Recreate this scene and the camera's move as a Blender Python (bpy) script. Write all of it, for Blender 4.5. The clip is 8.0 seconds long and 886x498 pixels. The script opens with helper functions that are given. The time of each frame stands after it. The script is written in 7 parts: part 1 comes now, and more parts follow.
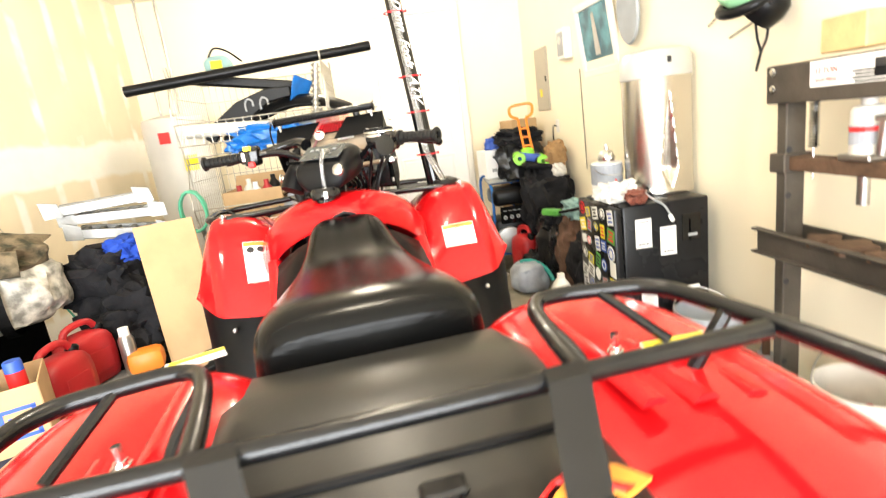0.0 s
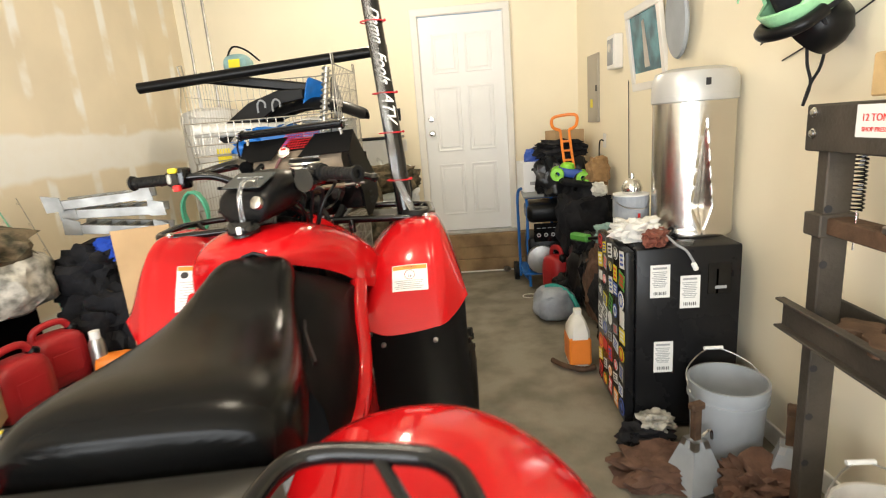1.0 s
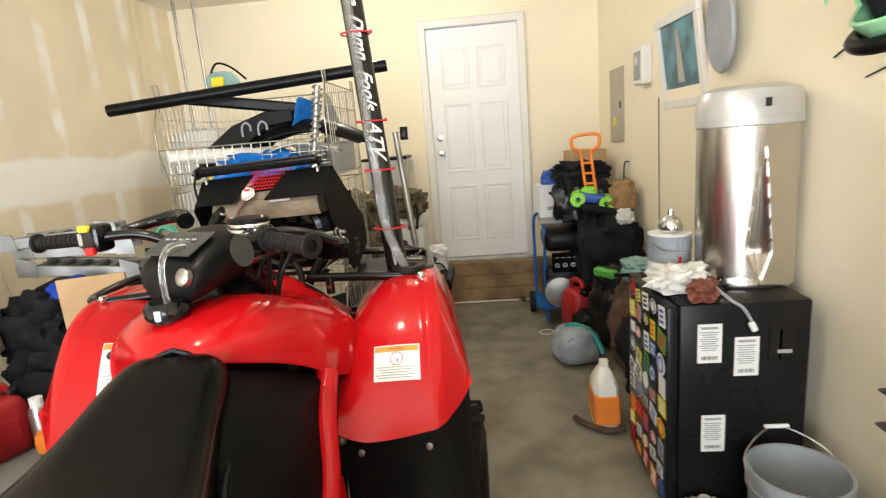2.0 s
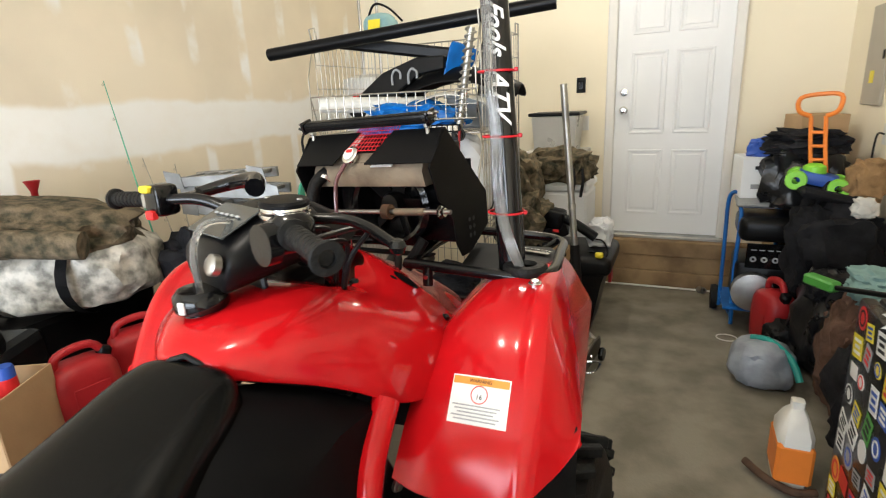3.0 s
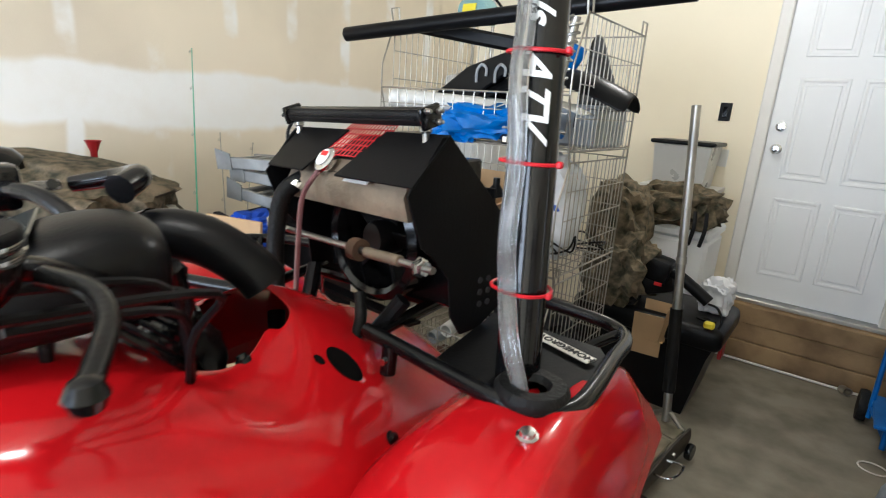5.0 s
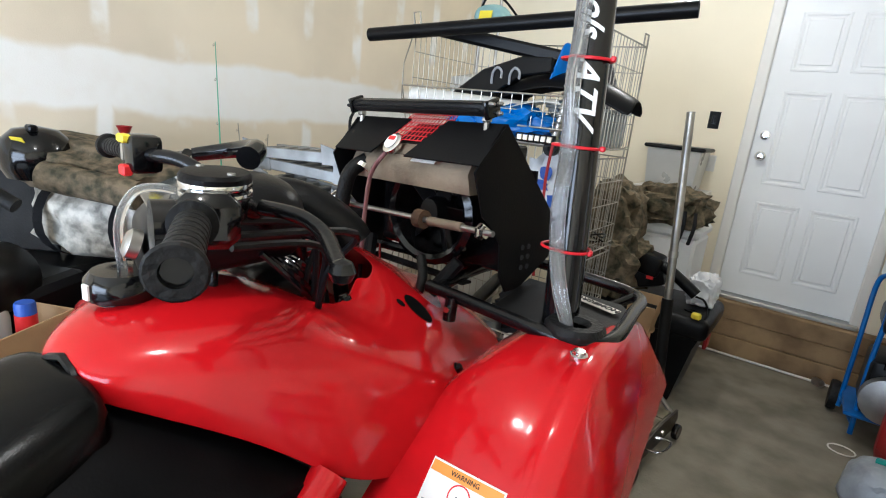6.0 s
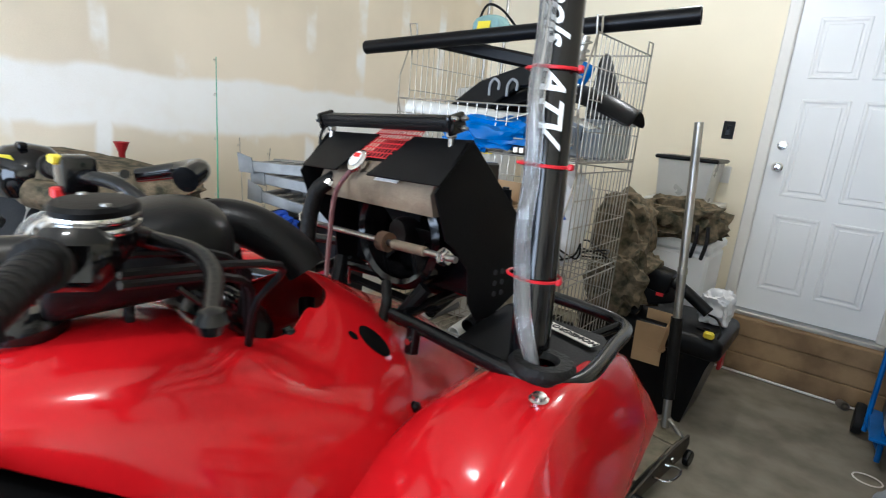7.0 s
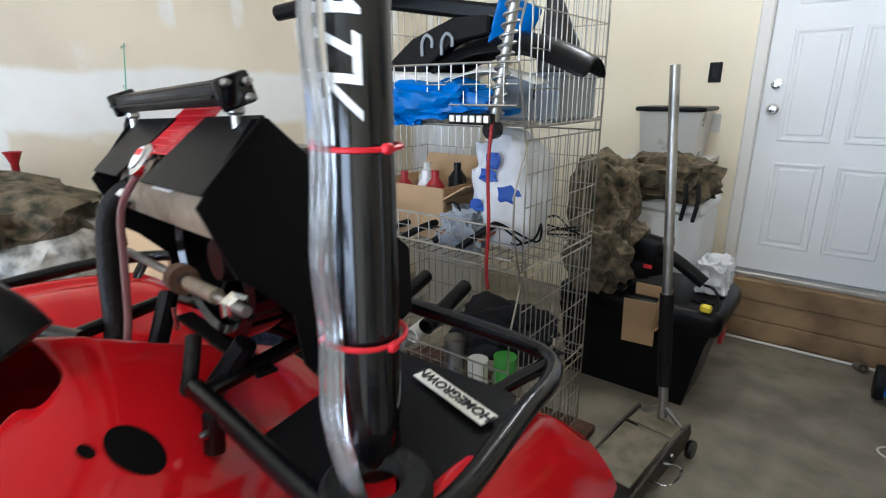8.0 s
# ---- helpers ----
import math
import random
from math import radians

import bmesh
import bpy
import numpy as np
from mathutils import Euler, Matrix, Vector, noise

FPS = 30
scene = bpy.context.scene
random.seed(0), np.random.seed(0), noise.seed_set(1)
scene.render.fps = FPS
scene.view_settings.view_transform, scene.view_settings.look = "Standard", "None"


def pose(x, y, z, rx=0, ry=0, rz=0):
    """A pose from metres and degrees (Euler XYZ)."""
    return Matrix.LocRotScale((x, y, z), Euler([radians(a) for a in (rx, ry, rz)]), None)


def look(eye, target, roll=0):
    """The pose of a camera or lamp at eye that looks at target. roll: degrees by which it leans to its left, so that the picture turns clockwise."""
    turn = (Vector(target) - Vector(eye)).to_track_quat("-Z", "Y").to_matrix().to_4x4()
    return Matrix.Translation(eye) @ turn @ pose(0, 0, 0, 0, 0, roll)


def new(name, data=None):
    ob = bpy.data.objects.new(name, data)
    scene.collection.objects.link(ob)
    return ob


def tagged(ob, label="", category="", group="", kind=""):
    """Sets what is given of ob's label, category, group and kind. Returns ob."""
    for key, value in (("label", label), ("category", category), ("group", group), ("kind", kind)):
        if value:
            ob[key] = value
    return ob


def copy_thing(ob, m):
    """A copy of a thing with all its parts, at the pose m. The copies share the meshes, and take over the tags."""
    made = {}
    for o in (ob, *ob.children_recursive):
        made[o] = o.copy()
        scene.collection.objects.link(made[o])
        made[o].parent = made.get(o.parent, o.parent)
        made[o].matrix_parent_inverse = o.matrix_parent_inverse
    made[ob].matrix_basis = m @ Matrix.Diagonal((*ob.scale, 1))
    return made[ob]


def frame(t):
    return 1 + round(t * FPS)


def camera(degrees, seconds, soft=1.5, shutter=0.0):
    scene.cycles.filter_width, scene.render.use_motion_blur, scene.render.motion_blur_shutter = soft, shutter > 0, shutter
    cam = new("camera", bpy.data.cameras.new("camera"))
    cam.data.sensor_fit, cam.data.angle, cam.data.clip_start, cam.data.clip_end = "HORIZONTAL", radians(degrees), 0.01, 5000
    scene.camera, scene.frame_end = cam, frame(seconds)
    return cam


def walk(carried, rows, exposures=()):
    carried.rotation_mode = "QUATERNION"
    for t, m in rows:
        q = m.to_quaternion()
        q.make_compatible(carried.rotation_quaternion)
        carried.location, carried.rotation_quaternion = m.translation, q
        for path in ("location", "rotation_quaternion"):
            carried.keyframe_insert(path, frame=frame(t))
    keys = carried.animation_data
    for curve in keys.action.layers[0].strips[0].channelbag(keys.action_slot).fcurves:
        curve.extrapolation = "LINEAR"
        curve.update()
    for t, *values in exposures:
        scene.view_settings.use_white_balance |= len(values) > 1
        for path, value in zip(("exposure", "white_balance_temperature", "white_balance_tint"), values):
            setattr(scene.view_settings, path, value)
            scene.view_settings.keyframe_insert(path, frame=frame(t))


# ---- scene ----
cam = camera(80.3, 8.0, soft=1.1, shutter=0.35)
PATH = [
    (0, (0.188, 0.120, 1.407), (0.331, 2.061, 0.945), -7.6),
    (0.5, (0.401, 0.226, 1.468), (0.368, 2.196, 1.123), -3.3),
    (1, (0.598, 0.363, 1.476), (0.472, 2.306, 1.018), -4.5),
    (1.2, (0.615, 0.494, 1.485), (0.598, 2.449, 1.068), -1.2),
    (2.3, (0.637, 0.881, 1.547), (0.32, 2.819, 1.136), -6.9),
    (2.5, (0.652, 0.987, 1.538), (0.096, 2.847, 1.056), -4.6),
    (3, (0.690, 1.149, 1.547), (-0.116, 2.897, 1.002), -2.8),
    (3.5, (0.640, 1.476, 1.481), (-0.217, 3.162, 0.832), 0.8),
    (4, (0.585, 1.765, 1.538), (-0.304, 3.490, 1.053), -1.7),
    (4.5, (0.651, 1.761, 1.541), (-0.458, 3.345, 1.030), 0.5),
    (5.8, (0.663, 1.457, 1.503), (-0.48, 3.012, 0.98), 6.5),
    (6, (0.668, 1.448, 1.504), (-0.450, 3.024, 0.988), 5.8),
    (6.5, (0.680, 1.461, 1.529), (-0.534, 2.976, 1.049), 6.0),
    (7, (0.697, 1.572, 1.519), (-0.487, 3.110, 1.036), 5.2),
    (7.5, (0.702, 1.759, 1.509), (-0.445, 3.303, 0.959), 4.1),
    (8, (0.668, 1.973, 1.511), (-0.508, 3.484, 0.932), -0.2),
]
EXPOSURES = [(0.0, 0.98, 6650, 10), (0.2, 0.92, 6650, 10), (0.5, 0.47, 6650, 10), (0.8, 0.2, 6650, 10), (1.0, 0.08, 6600, 10), (2.5, -0.05, 6150, 10), (4.0, -0.12, 5650, 10), (6.5, -0.2, 5250, 10), (8.0, -0.15, 5100, 10)]
walk(cam, [(t, look(eye, target, roll)) for t, eye, target, roll in PATH], EXPOSURES)
from mathutils.bvhtree import BVHTree


# ---- light ----
world = bpy.data.worlds.new("sky")
scene.world = world
world.use_nodes = True
sky = world.node_tree.nodes.new("ShaderNodeTexSky")
sky.sky_type, sky.sun_disc, sky.sun_elevation, sky.sun_rotation = "NISHITA", False, radians(48), radians(60)
world.node_tree.links.new(sky.outputs[0], world.node_tree.nodes["Background"].inputs[0])
world.node_tree.nodes["Background"].inputs[1].default_value = 0.12


def lamp(name, kind, m, energy, color, **more):
    data = bpy.data.lights.new(name, kind)
    data.energy, data.color = energy, color
    for key, value in more.items():
        if key == "angle":
            data.angle = value
        if key == "size":
            data.shape, data.size, data.size_y = "RECTANGLE", value[0], value[1]
        if key == "soft":
            data.shadow_soft_size = value
    ob = new(name, data)
    ob.matrix_world = m
    return ob


lamp("sun", "SUN", look((-6, -2, 9), (0, 0, 0)), 3.0, (1, 0.95, 0.86), angle=radians(0.5))
# daylight through the open garage door behind the walk
lamp("door_daylight", "AREA", look((-0.3, -2.15, 1.25), (-0.3, 3.0, 1.2)), 270, (0.93, 0.97, 1.0), size=(3.2, 2.1))
# warm bulb under the ceiling
lamp("ceiling_bulb_light", "POINT", Matrix.Translation((0.1, 1.35, 2.55)), 30, (1.0, 0.90, 0.74), soft=0.06)
lamp("front_bulb_light", "POINT", Matrix.Translation((-0.1, 4.3, 2.6)), 31, (1.0, 0.90, 0.74), soft=0.06)


# ---- materials ----
def mat(name, col, rough=0.5, metal=0.0, var=0.2, scale=6.0, bump=0.15, fine=90.0, col2=None, coat=0.0, trans=0.0, rvar=0.12, ior=1.45, alpha=1.0):
    m = bpy.data.materials.new(name)
    m.use_nodes = True
    nt = m.node_tree
    b = nt.nodes["Principled BSDF"]
    link = nt.links.new
    tc = nt.nodes.new("ShaderNodeTexCoord")
    n1 = nt.nodes.new("ShaderNodeTexNoise")
    n1.inputs["Scale"].default_value, n1.inputs["Detail"].default_value = scale, 6
    link(tc.outputs["Object"], n1.inputs["Vector"])
    mix = nt.nodes.new("ShaderNodeMix")
    mix.data_type = "RGBA"
    c2 = col2 if col2 else tuple(c * (1 - var) for c in col)
    mix.inputs["A"].default_value, mix.inputs["B"].default_value = (*col, 1), (*c2, 1)
    ramp = nt.nodes.new("ShaderNodeValToRGB")
    ramp.color_ramp.elements[0].position, ramp.color_ramp.elements[1].position = 0.38, 0.66
    link(n1.outputs[0], ramp.inputs[0])
    link(ramp.outputs[0], mix.inputs["Factor"])
    link(mix.outputs["Result"], b.inputs["Base Color"])
    n2 = nt.nodes.new("ShaderNodeTexNoise")
    n2.inputs["Scale"].default_value, n2.inputs["Detail"].default_value = fine, 4
    link(tc.outputs["Object"], n2.inputs["Vector"])
    if bump:
        bp = nt.nodes.new("ShaderNodeBump")
        bp.inputs["Strength"].default_value, bp.inputs["Distance"].default_value = bump, 0.01
        link(n2.outputs[0], bp.inputs["Height"])
        link(bp.outputs[0], b.inputs["Normal"])
    rr = nt.nodes.new("ShaderNodeMapRange")
    rr.inputs["To Min"].default_value, rr.inputs["To Max"].default_value = max(0.02, rough - rvar), min(1, rough + rvar)
    link(n1.outputs[0], rr.inputs["Value"])
    link(rr.outputs[0], b.inputs["Roughness"])
    b.inputs["Metallic"].default_value, b.inputs["Coat Weight"].default_value, b.inputs["Transmission Weight"].default_value = metal, coat, trans
    b.inputs["IOR"].default_value, b.inputs["Alpha"].default_value, b.inputs["Coat Roughness"].default_value = ior, alpha, 0.06
    return m


def drywall(name, base, mud, seams):
    """Bare wallboard with broken pale strips of joint compound and a wide seam."""
    m = mat(name, base, 0.85, var=0.14, scale=1.3, bump=0.12, fine=160)
    nt = m.node_tree
    link = nt.links.new
    b = nt.nodes["Principled BSDF"]
    src = b.inputs["Base Color"].links[0].from_socket
    tc = [n for n in nt.nodes if n.type == "TEX_COORD"][0]
    sep = nt.nodes.new("ShaderNodeSeparateXYZ")
    link(tc.outputs["Object"], sep.inputs[0])

    def math_(op, a, c=None, d=None):
        n = nt.nodes.new("ShaderNodeMath")
        n.operation = op
        for i, v in enumerate((a, c, d)):
            if v is None:
                continue
            if isinstance(v, (int, float)):
                n.inputs[i].default_value = v
            else:
                link(v, n.inputs[i])
        return n.outputs[0]

    def noise_(scale, vec=None, detail=4):
        n = nt.nodes.new("ShaderNodeTexNoise")
        n.inputs["Scale"].default_value, n.inputs["Detail"].default_value = scale, detail
        link(vec or tc.outputs["Object"], n.inputs["Vector"])
        return n.outputs[0]

    wob = math_("MULTIPLY", math_("SUBTRACT", noise_(2.2), 0.5), 0.16)
    z = math_("ADD", sep.outputs[2], wob)
    y = math_("ADD", sep.outputs[1], math_("MULTIPLY", wob, 0.35))
    # wide seams along the wall
    total = None
    for centre, half in seams:
        d = math_("ABSOLUTE", math_("SUBTRACT", z, centre))
        s = nt.nodes.new("ShaderNodeMapRange")
        s.interpolation_type = "SMOOTHSTEP"
        s.inputs["From Min"].default_value, s.inputs["From Max"].default_value = half, half - 0.05
        link(d, s.inputs["Value"])
        total = s.outputs[0] if total is None else math_("MAXIMUM", total, s.outputs[0])
    # stripes over the studs, broken along their height
    f = math_("ABSOLUTE", math_("SUBTRACT", math_("FRACT", math_("DIVIDE", y, 0.405)), 0.5))
    st = nt.nodes.new("ShaderNodeMapRange")
    st.interpolation_type = "SMOOTHSTEP"
    st.inputs["From Min"].default_value, st.inputs["From Max"].default_value = 0.13, 0.06
    link(f, st.inputs["Value"])
    cut = nt.nodes.new("ShaderNodeMapRange")
    cut.inputs["From Min"].default_value, cut.inputs["From Max"].default_value = 0.44, 0.6
    link(noise_(3.1), cut.inputs["Value"])
    total = math_("MAXIMUM", total, math_("MULTIPLY", st.outputs[0], cut.outputs[0]))
    total = math_("MULTIPLY", total, math_("ADD", 0.72, math_("MULTIPLY", noise_(9.0), 0.5)))
    mix = nt.nodes.new("ShaderNodeMix")
    mix.data_type = "RGBA"
    mix.inputs["B"].default_value = (*mud, 1)
    link(total, mix.inputs["Factor"])
    link(src, mix.inputs["A"])
    link(mix.outputs["Result"], b.inputs["Base Color"])
    return m


M = {}
M["board"] = drywall("bare_wallboard", (0.82, 0.72, 0.55), (0.89, 0.87, 0.82), [(1.47, 0.17), (0.25, 0.2)])
M["cream"] = mat("cream_wall_paint", (0.90, 0.82, 0.64), 0.7, var=0.06, scale=1.1, bump=0.1, fine=220)
M["ceil"] = mat("ceiling_paint", (0.86, 0.81, 0.70), 0.85, var=0.07, scale=1.2, bump=0.2, fine=120)
M["conc"] = mat("stained_concrete", (0.255, 0.23, 0.18), 0.55, scale=4.2, bump=0.22, fine=70, col2=(0.150, 0.133, 0.098), rvar=0.18)
M["white"] = mat("white_door_paint", (0.85, 0.86, 0.87), 0.42, var=0.05, scale=2, bump=0.05)
M["trimw"] = mat("white_trim_paint", (0.80, 0.78, 0.74), 0.45, var=0.06, scale=3, bump=0.05)
M["timber"] = mat("treated_timber", (0.33, 0.22, 0.11), 0.7, scale=5, bump=0.3, fine=60, col2=(0.19, 0.12, 0.06))
M["red"] = mat("red_gloss_plastic", (0.51, 0.006, 0.009), 0.12, var=0.10, scale=3, bump=0.006, fine=55, rvar=0.05)
M["vinyl"] = mat("black_seat_vinyl", (0.005, 0.005, 0.005), 0.17, var=0.3, scale=3, bump=0.05, fine=420, rvar=0.06)
M["blk"] = mat("black_moulded_plastic", (0.006, 0.006, 0.0065), 0.33, var=0.3, scale=9, bump=0.06, fine=260, rvar=0.1)
M["blkgloss"] = mat("gloss_black_plastic", (0.005, 0.005, 0.0055), 0.12, var=0.2, scale=6, bump=0.02, rvar=0.06)
M["blksteel"] = mat("black_powder_coat", (0.005, 0.005, 0.0055), 0.2, var=0.3, scale=9, bump=0.05, fine=200)
M["matt"] = mat("matt_black_sheet", (0.005, 0.005, 0.0055), 0.44, var=0.25, scale=5, bump=0.08, fine=240)
M["rubber"] = mat("black_rubber", (0.009, 0.0088, 0.0085), 0.55, var=0.35, scale=8, bump=0.3, fine=120)
M["chrome"] = mat("bright_metal", (0.75, 0.75, 0.74), 0.16, 1.0, var=0.15, scale=9, bump=0.02)
M["steel"] = mat("dull_steel", (0.46, 0.45, 0.43), 0.38, 1.0, var=0.3, scale=8, bump=0.1)
M["alu"] = mat("aluminium_extrusion", (0.50, 0.49, 0.46), 0.38, 0.9, var=0.2, scale=7, bump=0.08)
M["brushed"] = mat("brushed_stainless", (0.60, 0.57, 0.52), 0.26, 1.0, var=0.1, scale=3, bump=0.03, rvar=0.05)
M["silver"] = mat("silver_plastic_lid", (0.55, 0.55, 0.54), 0.35, 0.4, var=0.1, scale=3, bump=0.03)
M["wire"] = mat("tarnished_wire", (0.45, 0.42, 0.36), 0.38, 0.85, var=0.35, scale=11, bump=0.1)
M["press"] = mat("grey_steel_frame", (0.085, 0.072, 0.058), 0.55, 0.4, var=0.4, scale=6, bump=0.2, fine=80)
M["paper"] = mat("white_label_paper", (0.82, 0.82, 0.80), 0.5, var=0.05, bump=0.0)
M["ink"] = mat("dark_print", (0.02, 0.02, 0.022), 0.6, bump=0.0)
M["inkgrey"] = mat("grey_print", (0.35, 0.36, 0.37), 0.6, bump=0.0)
M["orange_p"] = mat("orange_print", (0.85, 0.33, 0.05), 0.5, bump=0.0)
# near-black colour standing in for the shade inside holes and the grip bore
M["hole"] = mat("hole_shade_black", (0.003, 0.003, 0.003), 0.9, bump=0.0)
M["deck"] = mat("worn_black_deck_plastic", (0.02, 0.019, 0.017), 0.36, var=0.3, scale=7, bump=0.05, fine=260)
M["knee"] = mat("black_textured_side_plastic", (0.004, 0.004, 0.0045), 0.5, var=0.3, scale=7, bump=0.05, fine=260)
M["ramp"] = mat("weathered_aluminium", (0.34, 0.34, 0.33), 0.5, 0.8, var=0.3, scale=9, bump=0.1)
M["orange"] = mat("orange_plastic", (0.85, 0.24, 0.03), 0.4, var=0.12, bump=0.04)
M["blue"] = mat("blue_plastic_sheet", (0.01, 0.16, 0.55), 0.35, var=0.3, scale=14, bump=0.35, fine=30)
M["bluesteel"] = mat("blue_painted_steel", (0.01, 0.13, 0.45), 0.35, var=0.25, bump=0.08)
M["green"] = mat("lime_plastic", (0.28, 0.72, 0.05), 0.4, var=0.12, bump=0.03)
M["teal"] = mat("teal_plastic", (0.02, 0.30, 0.26), 0.45, var=0.2, bump=0.1)
M["redcan"] = mat("faded_red_plastic", (0.38, 0.015, 0.018), 0.45, var=0.3, scale=5, bump=0.1, fine=60)
M["jackdeck"] = mat("worn_tan_deck_paint", (0.21, 0.185, 0.13), 0.5, var=0.4, scale=16, bump=0.1, fine=70, col2=(0.11, 0.10, 0.065))
M["redtie"] = mat("red_nylon", (0.62, 0.01, 0.02), 0.4, bump=0.0)
M["card"] = mat("brown_cardboard", (0.48, 0.32, 0.17), 0.85, var=0.16, scale=5, bump=0.12, fine=130)
M["camo"] = mat("camouflage_cloth", (0.17, 0.13, 0.08), 0.9, scale=22, bump=0.5, fine=70, col2=(0.030, 0.030, 0.016))
M["snowcamo"] = mat("pale_camouflage_vinyl", (0.60, 0.57, 0.50), 0.5, scale=19, bump=0.4, fine=36, col2=(0.17, 0.165, 0.14))
M["web"] = mat("black_webbing", (0.02, 0.02, 0.022), 0.8, bump=0.4, fine=300)
M["darkcloth"] = mat("dark_cloth", (0.018, 0.018, 0.021), 0.85, var=0.5, scale=9, bump=0.6, fine=40)
M["navy"] = mat("navy_cloth", (0.02, 0.03, 0.07), 0.85, var=0.5, scale=9, bump=0.5, fine=40)
M["royal"] = mat("royal_blue_cloth", (0.01, 0.06, 0.42), 0.8, var=0.4, scale=9, bump=0.5, fine=40)
M["bagwhite"] = mat("thin_white_bag", (0.74, 0.75, 0.78), 0.4, var=0.15, scale=10, bump=0.5, fine=18)
M["bagblack"] = mat("black_bin_bag", (0.012, 0.012, 0.013), 0.3, var=0.3, scale=10, bump=0.6, fine=16)
M["greybag"] = mat("grey_plastic_bag", (0.34, 0.37, 0.42), 0.4, var=0.3, scale=9, bump=0.5, fine=25)
M["bucket"] = mat("grey_bucket_plastic", (0.36, 0.39, 0.42), 0.45, var=0.2, scale=5, bump=0.08)
M["bucketw"] = mat("dirty_white_plastic", (0.62, 0.60, 0.54), 0.45, var=0.25, scale=5, bump=0.08)
M["fridge"] = mat("black_fridge_enamel", (0.012, 0.012, 0.013), 0.28, var=0.2, scale=6, bump=0.04, fine=300)
M["totelid"] = mat("grey_tote_plastic", (0.30, 0.31, 0.31), 0.5, var=0.2, scale=5, bump=0.1)
M["totecl"] = mat("cloudy_plastic", (0.72, 0.72, 0.70), 0.3, var=0.1, bump=0.03, trans=0.35)
M["heater"] = mat("grey_tank_enamel", (0.55, 0.54, 0.51), 0.4, var=0.1, scale=3, bump=0.03)
M["panel"] = mat("grey_panel_enamel", (0.42, 0.38, 0.31), 0.5, var=0.1, scale=3, bump=0.03)
M["picture"] = mat("blue_picture_print", (0.03, 0.10, 0.13), 0.15, scale=7, bump=0.0, col2=(0.10, 0.32, 0.38))
M["mint"] = mat("mint_helmet_shell", (0.32, 0.64, 0.36), 0.3, var=0.15, scale=10, bump=0.02)
M["plush"] = mat("tan_plush", (0.40, 0.24, 0.11), 0.95, var=0.3, scale=20, bump=0.8, fine=180)
M["tealcloth"] = mat("pale_teal_cloth", (0.26, 0.42, 0.42), 0.9, var=0.25, scale=9, bump=0.5, fine=50)
M["brownrag"] = mat("brown_rag", (0.14, 0.075, 0.05), 0.95, var=0.4, scale=15, bump=0.7, fine=50)
M["leather"] = mat("worn_leather_glove", (0.24, 0.075, 0.05), 0.75, var=0.4, scale=12, bump=0.4, fine=70)
M["plaster"] = mat("white_crumpled_paper", (0.75, 0.74, 0.70), 0.7, var=0.15, scale=15, bump=0.4, fine=30)
M["rad"] = mat("muddy_radiator_metal", (0.27, 0.22, 0.16), 0.55, 0.35, scale=9, bump=0.3, fine=60, col2=(0.14, 0.11, 0.08))
M["clear"] = mat("clear_tube", (0.88, 0.89, 0.90), 0.05, var=0.04, bump=0.0, trans=0.93, ior=1.48)
M["clearred"] = mat("coolant_tube", (0.30, 0.14, 0.15), 0.15, var=0.2, bump=0.0, trans=0.4)
M["glass"] = mat("gauge_glass", (0.05, 0.055, 0.055), 0.08, var=0.2, bump=0.0, rvar=0.03)
M["yellow"] = mat("yellow_print", (0.80, 0.66, 0.03), 0.45, var=0.05, bump=0.0)
M["redp"] = mat("red_print", (0.65, 0.02, 0.02), 0.45, var=0.05, bump=0.0)
M["bluep"] = mat("blue_print", (0.03, 0.09, 0.42), 0.45, var=0.05, bump=0.0)
M["greenp"] = mat("green_print", (0.08, 0.32, 0.05), 0.45, var=0.05, bump=0.0)
M["rust"] = mat("rusted_iron", (0.13, 0.075, 0.045), 0.75, 0.3, var=0.5, scale=14, bump=0.4, fine=60)
M["rodgreen"] = mat("green_rod_blank", (0.10, 0.45, 0.28), 0.35, bump=0.0)
M["pvc"] = mat("white_pvc", (0.78, 0.76, 0.70), 0.4, var=0.08, bump=0.03)
M["wood"] = mat("pale_wood_block", (0.55, 0.38, 0.18), 0.7, var=0.25, scale=9, bump=0.2)
M["pinkwire"] = mat("copper_wire_tangle", (0.40, 0.15, 0.06), 0.5, var=0.4, scale=20, bump=0.1)

for key, level in (("blk", 0.2), ("vinyl", 0.13), ("red", 0.38), ("matt", 0.12), ("rubber", 0.25), ("darkcloth", 0.2), ("hole", 0.1), ("knee", 0.06), ("blksteel", 0.4), ("web", 0.2), ("fridge", 0.22)):
    M[key].node_tree.nodes["Principled BSDF"].inputs["Specular IOR Level"].default_value = level


# ---- mesh helpers ----
def part(name, bm, material, parent=None, label="", smooth=False, sub=0):
    bmesh.ops.recalc_face_normals(bm, faces=bm.faces)
    me = bpy.data.meshes.new(name)
    for f in bm.faces:
        f.smooth = smooth
    bm.to_mesh(me)
    bm.free()
    me.materials.append(M[material])
    ob = new(name, me)
    if smooth and not sub:
        me.set_sharp_from_angle(angle=radians(42))
    if sub:
        mod = ob.modifiers.new("round", "SUBSURF")
        mod.levels = mod.render_levels = sub
    if parent:
        ob.parent = parent
    if label:
        tagged(ob, label)
    return ob


def thing(name, label, category, m=None, group=""):
    ob = new(name)
    ob.empty_display_size = 0.05
    if m is not None:
        ob.matrix_world = m
    return tagged(ob, label, category, group)


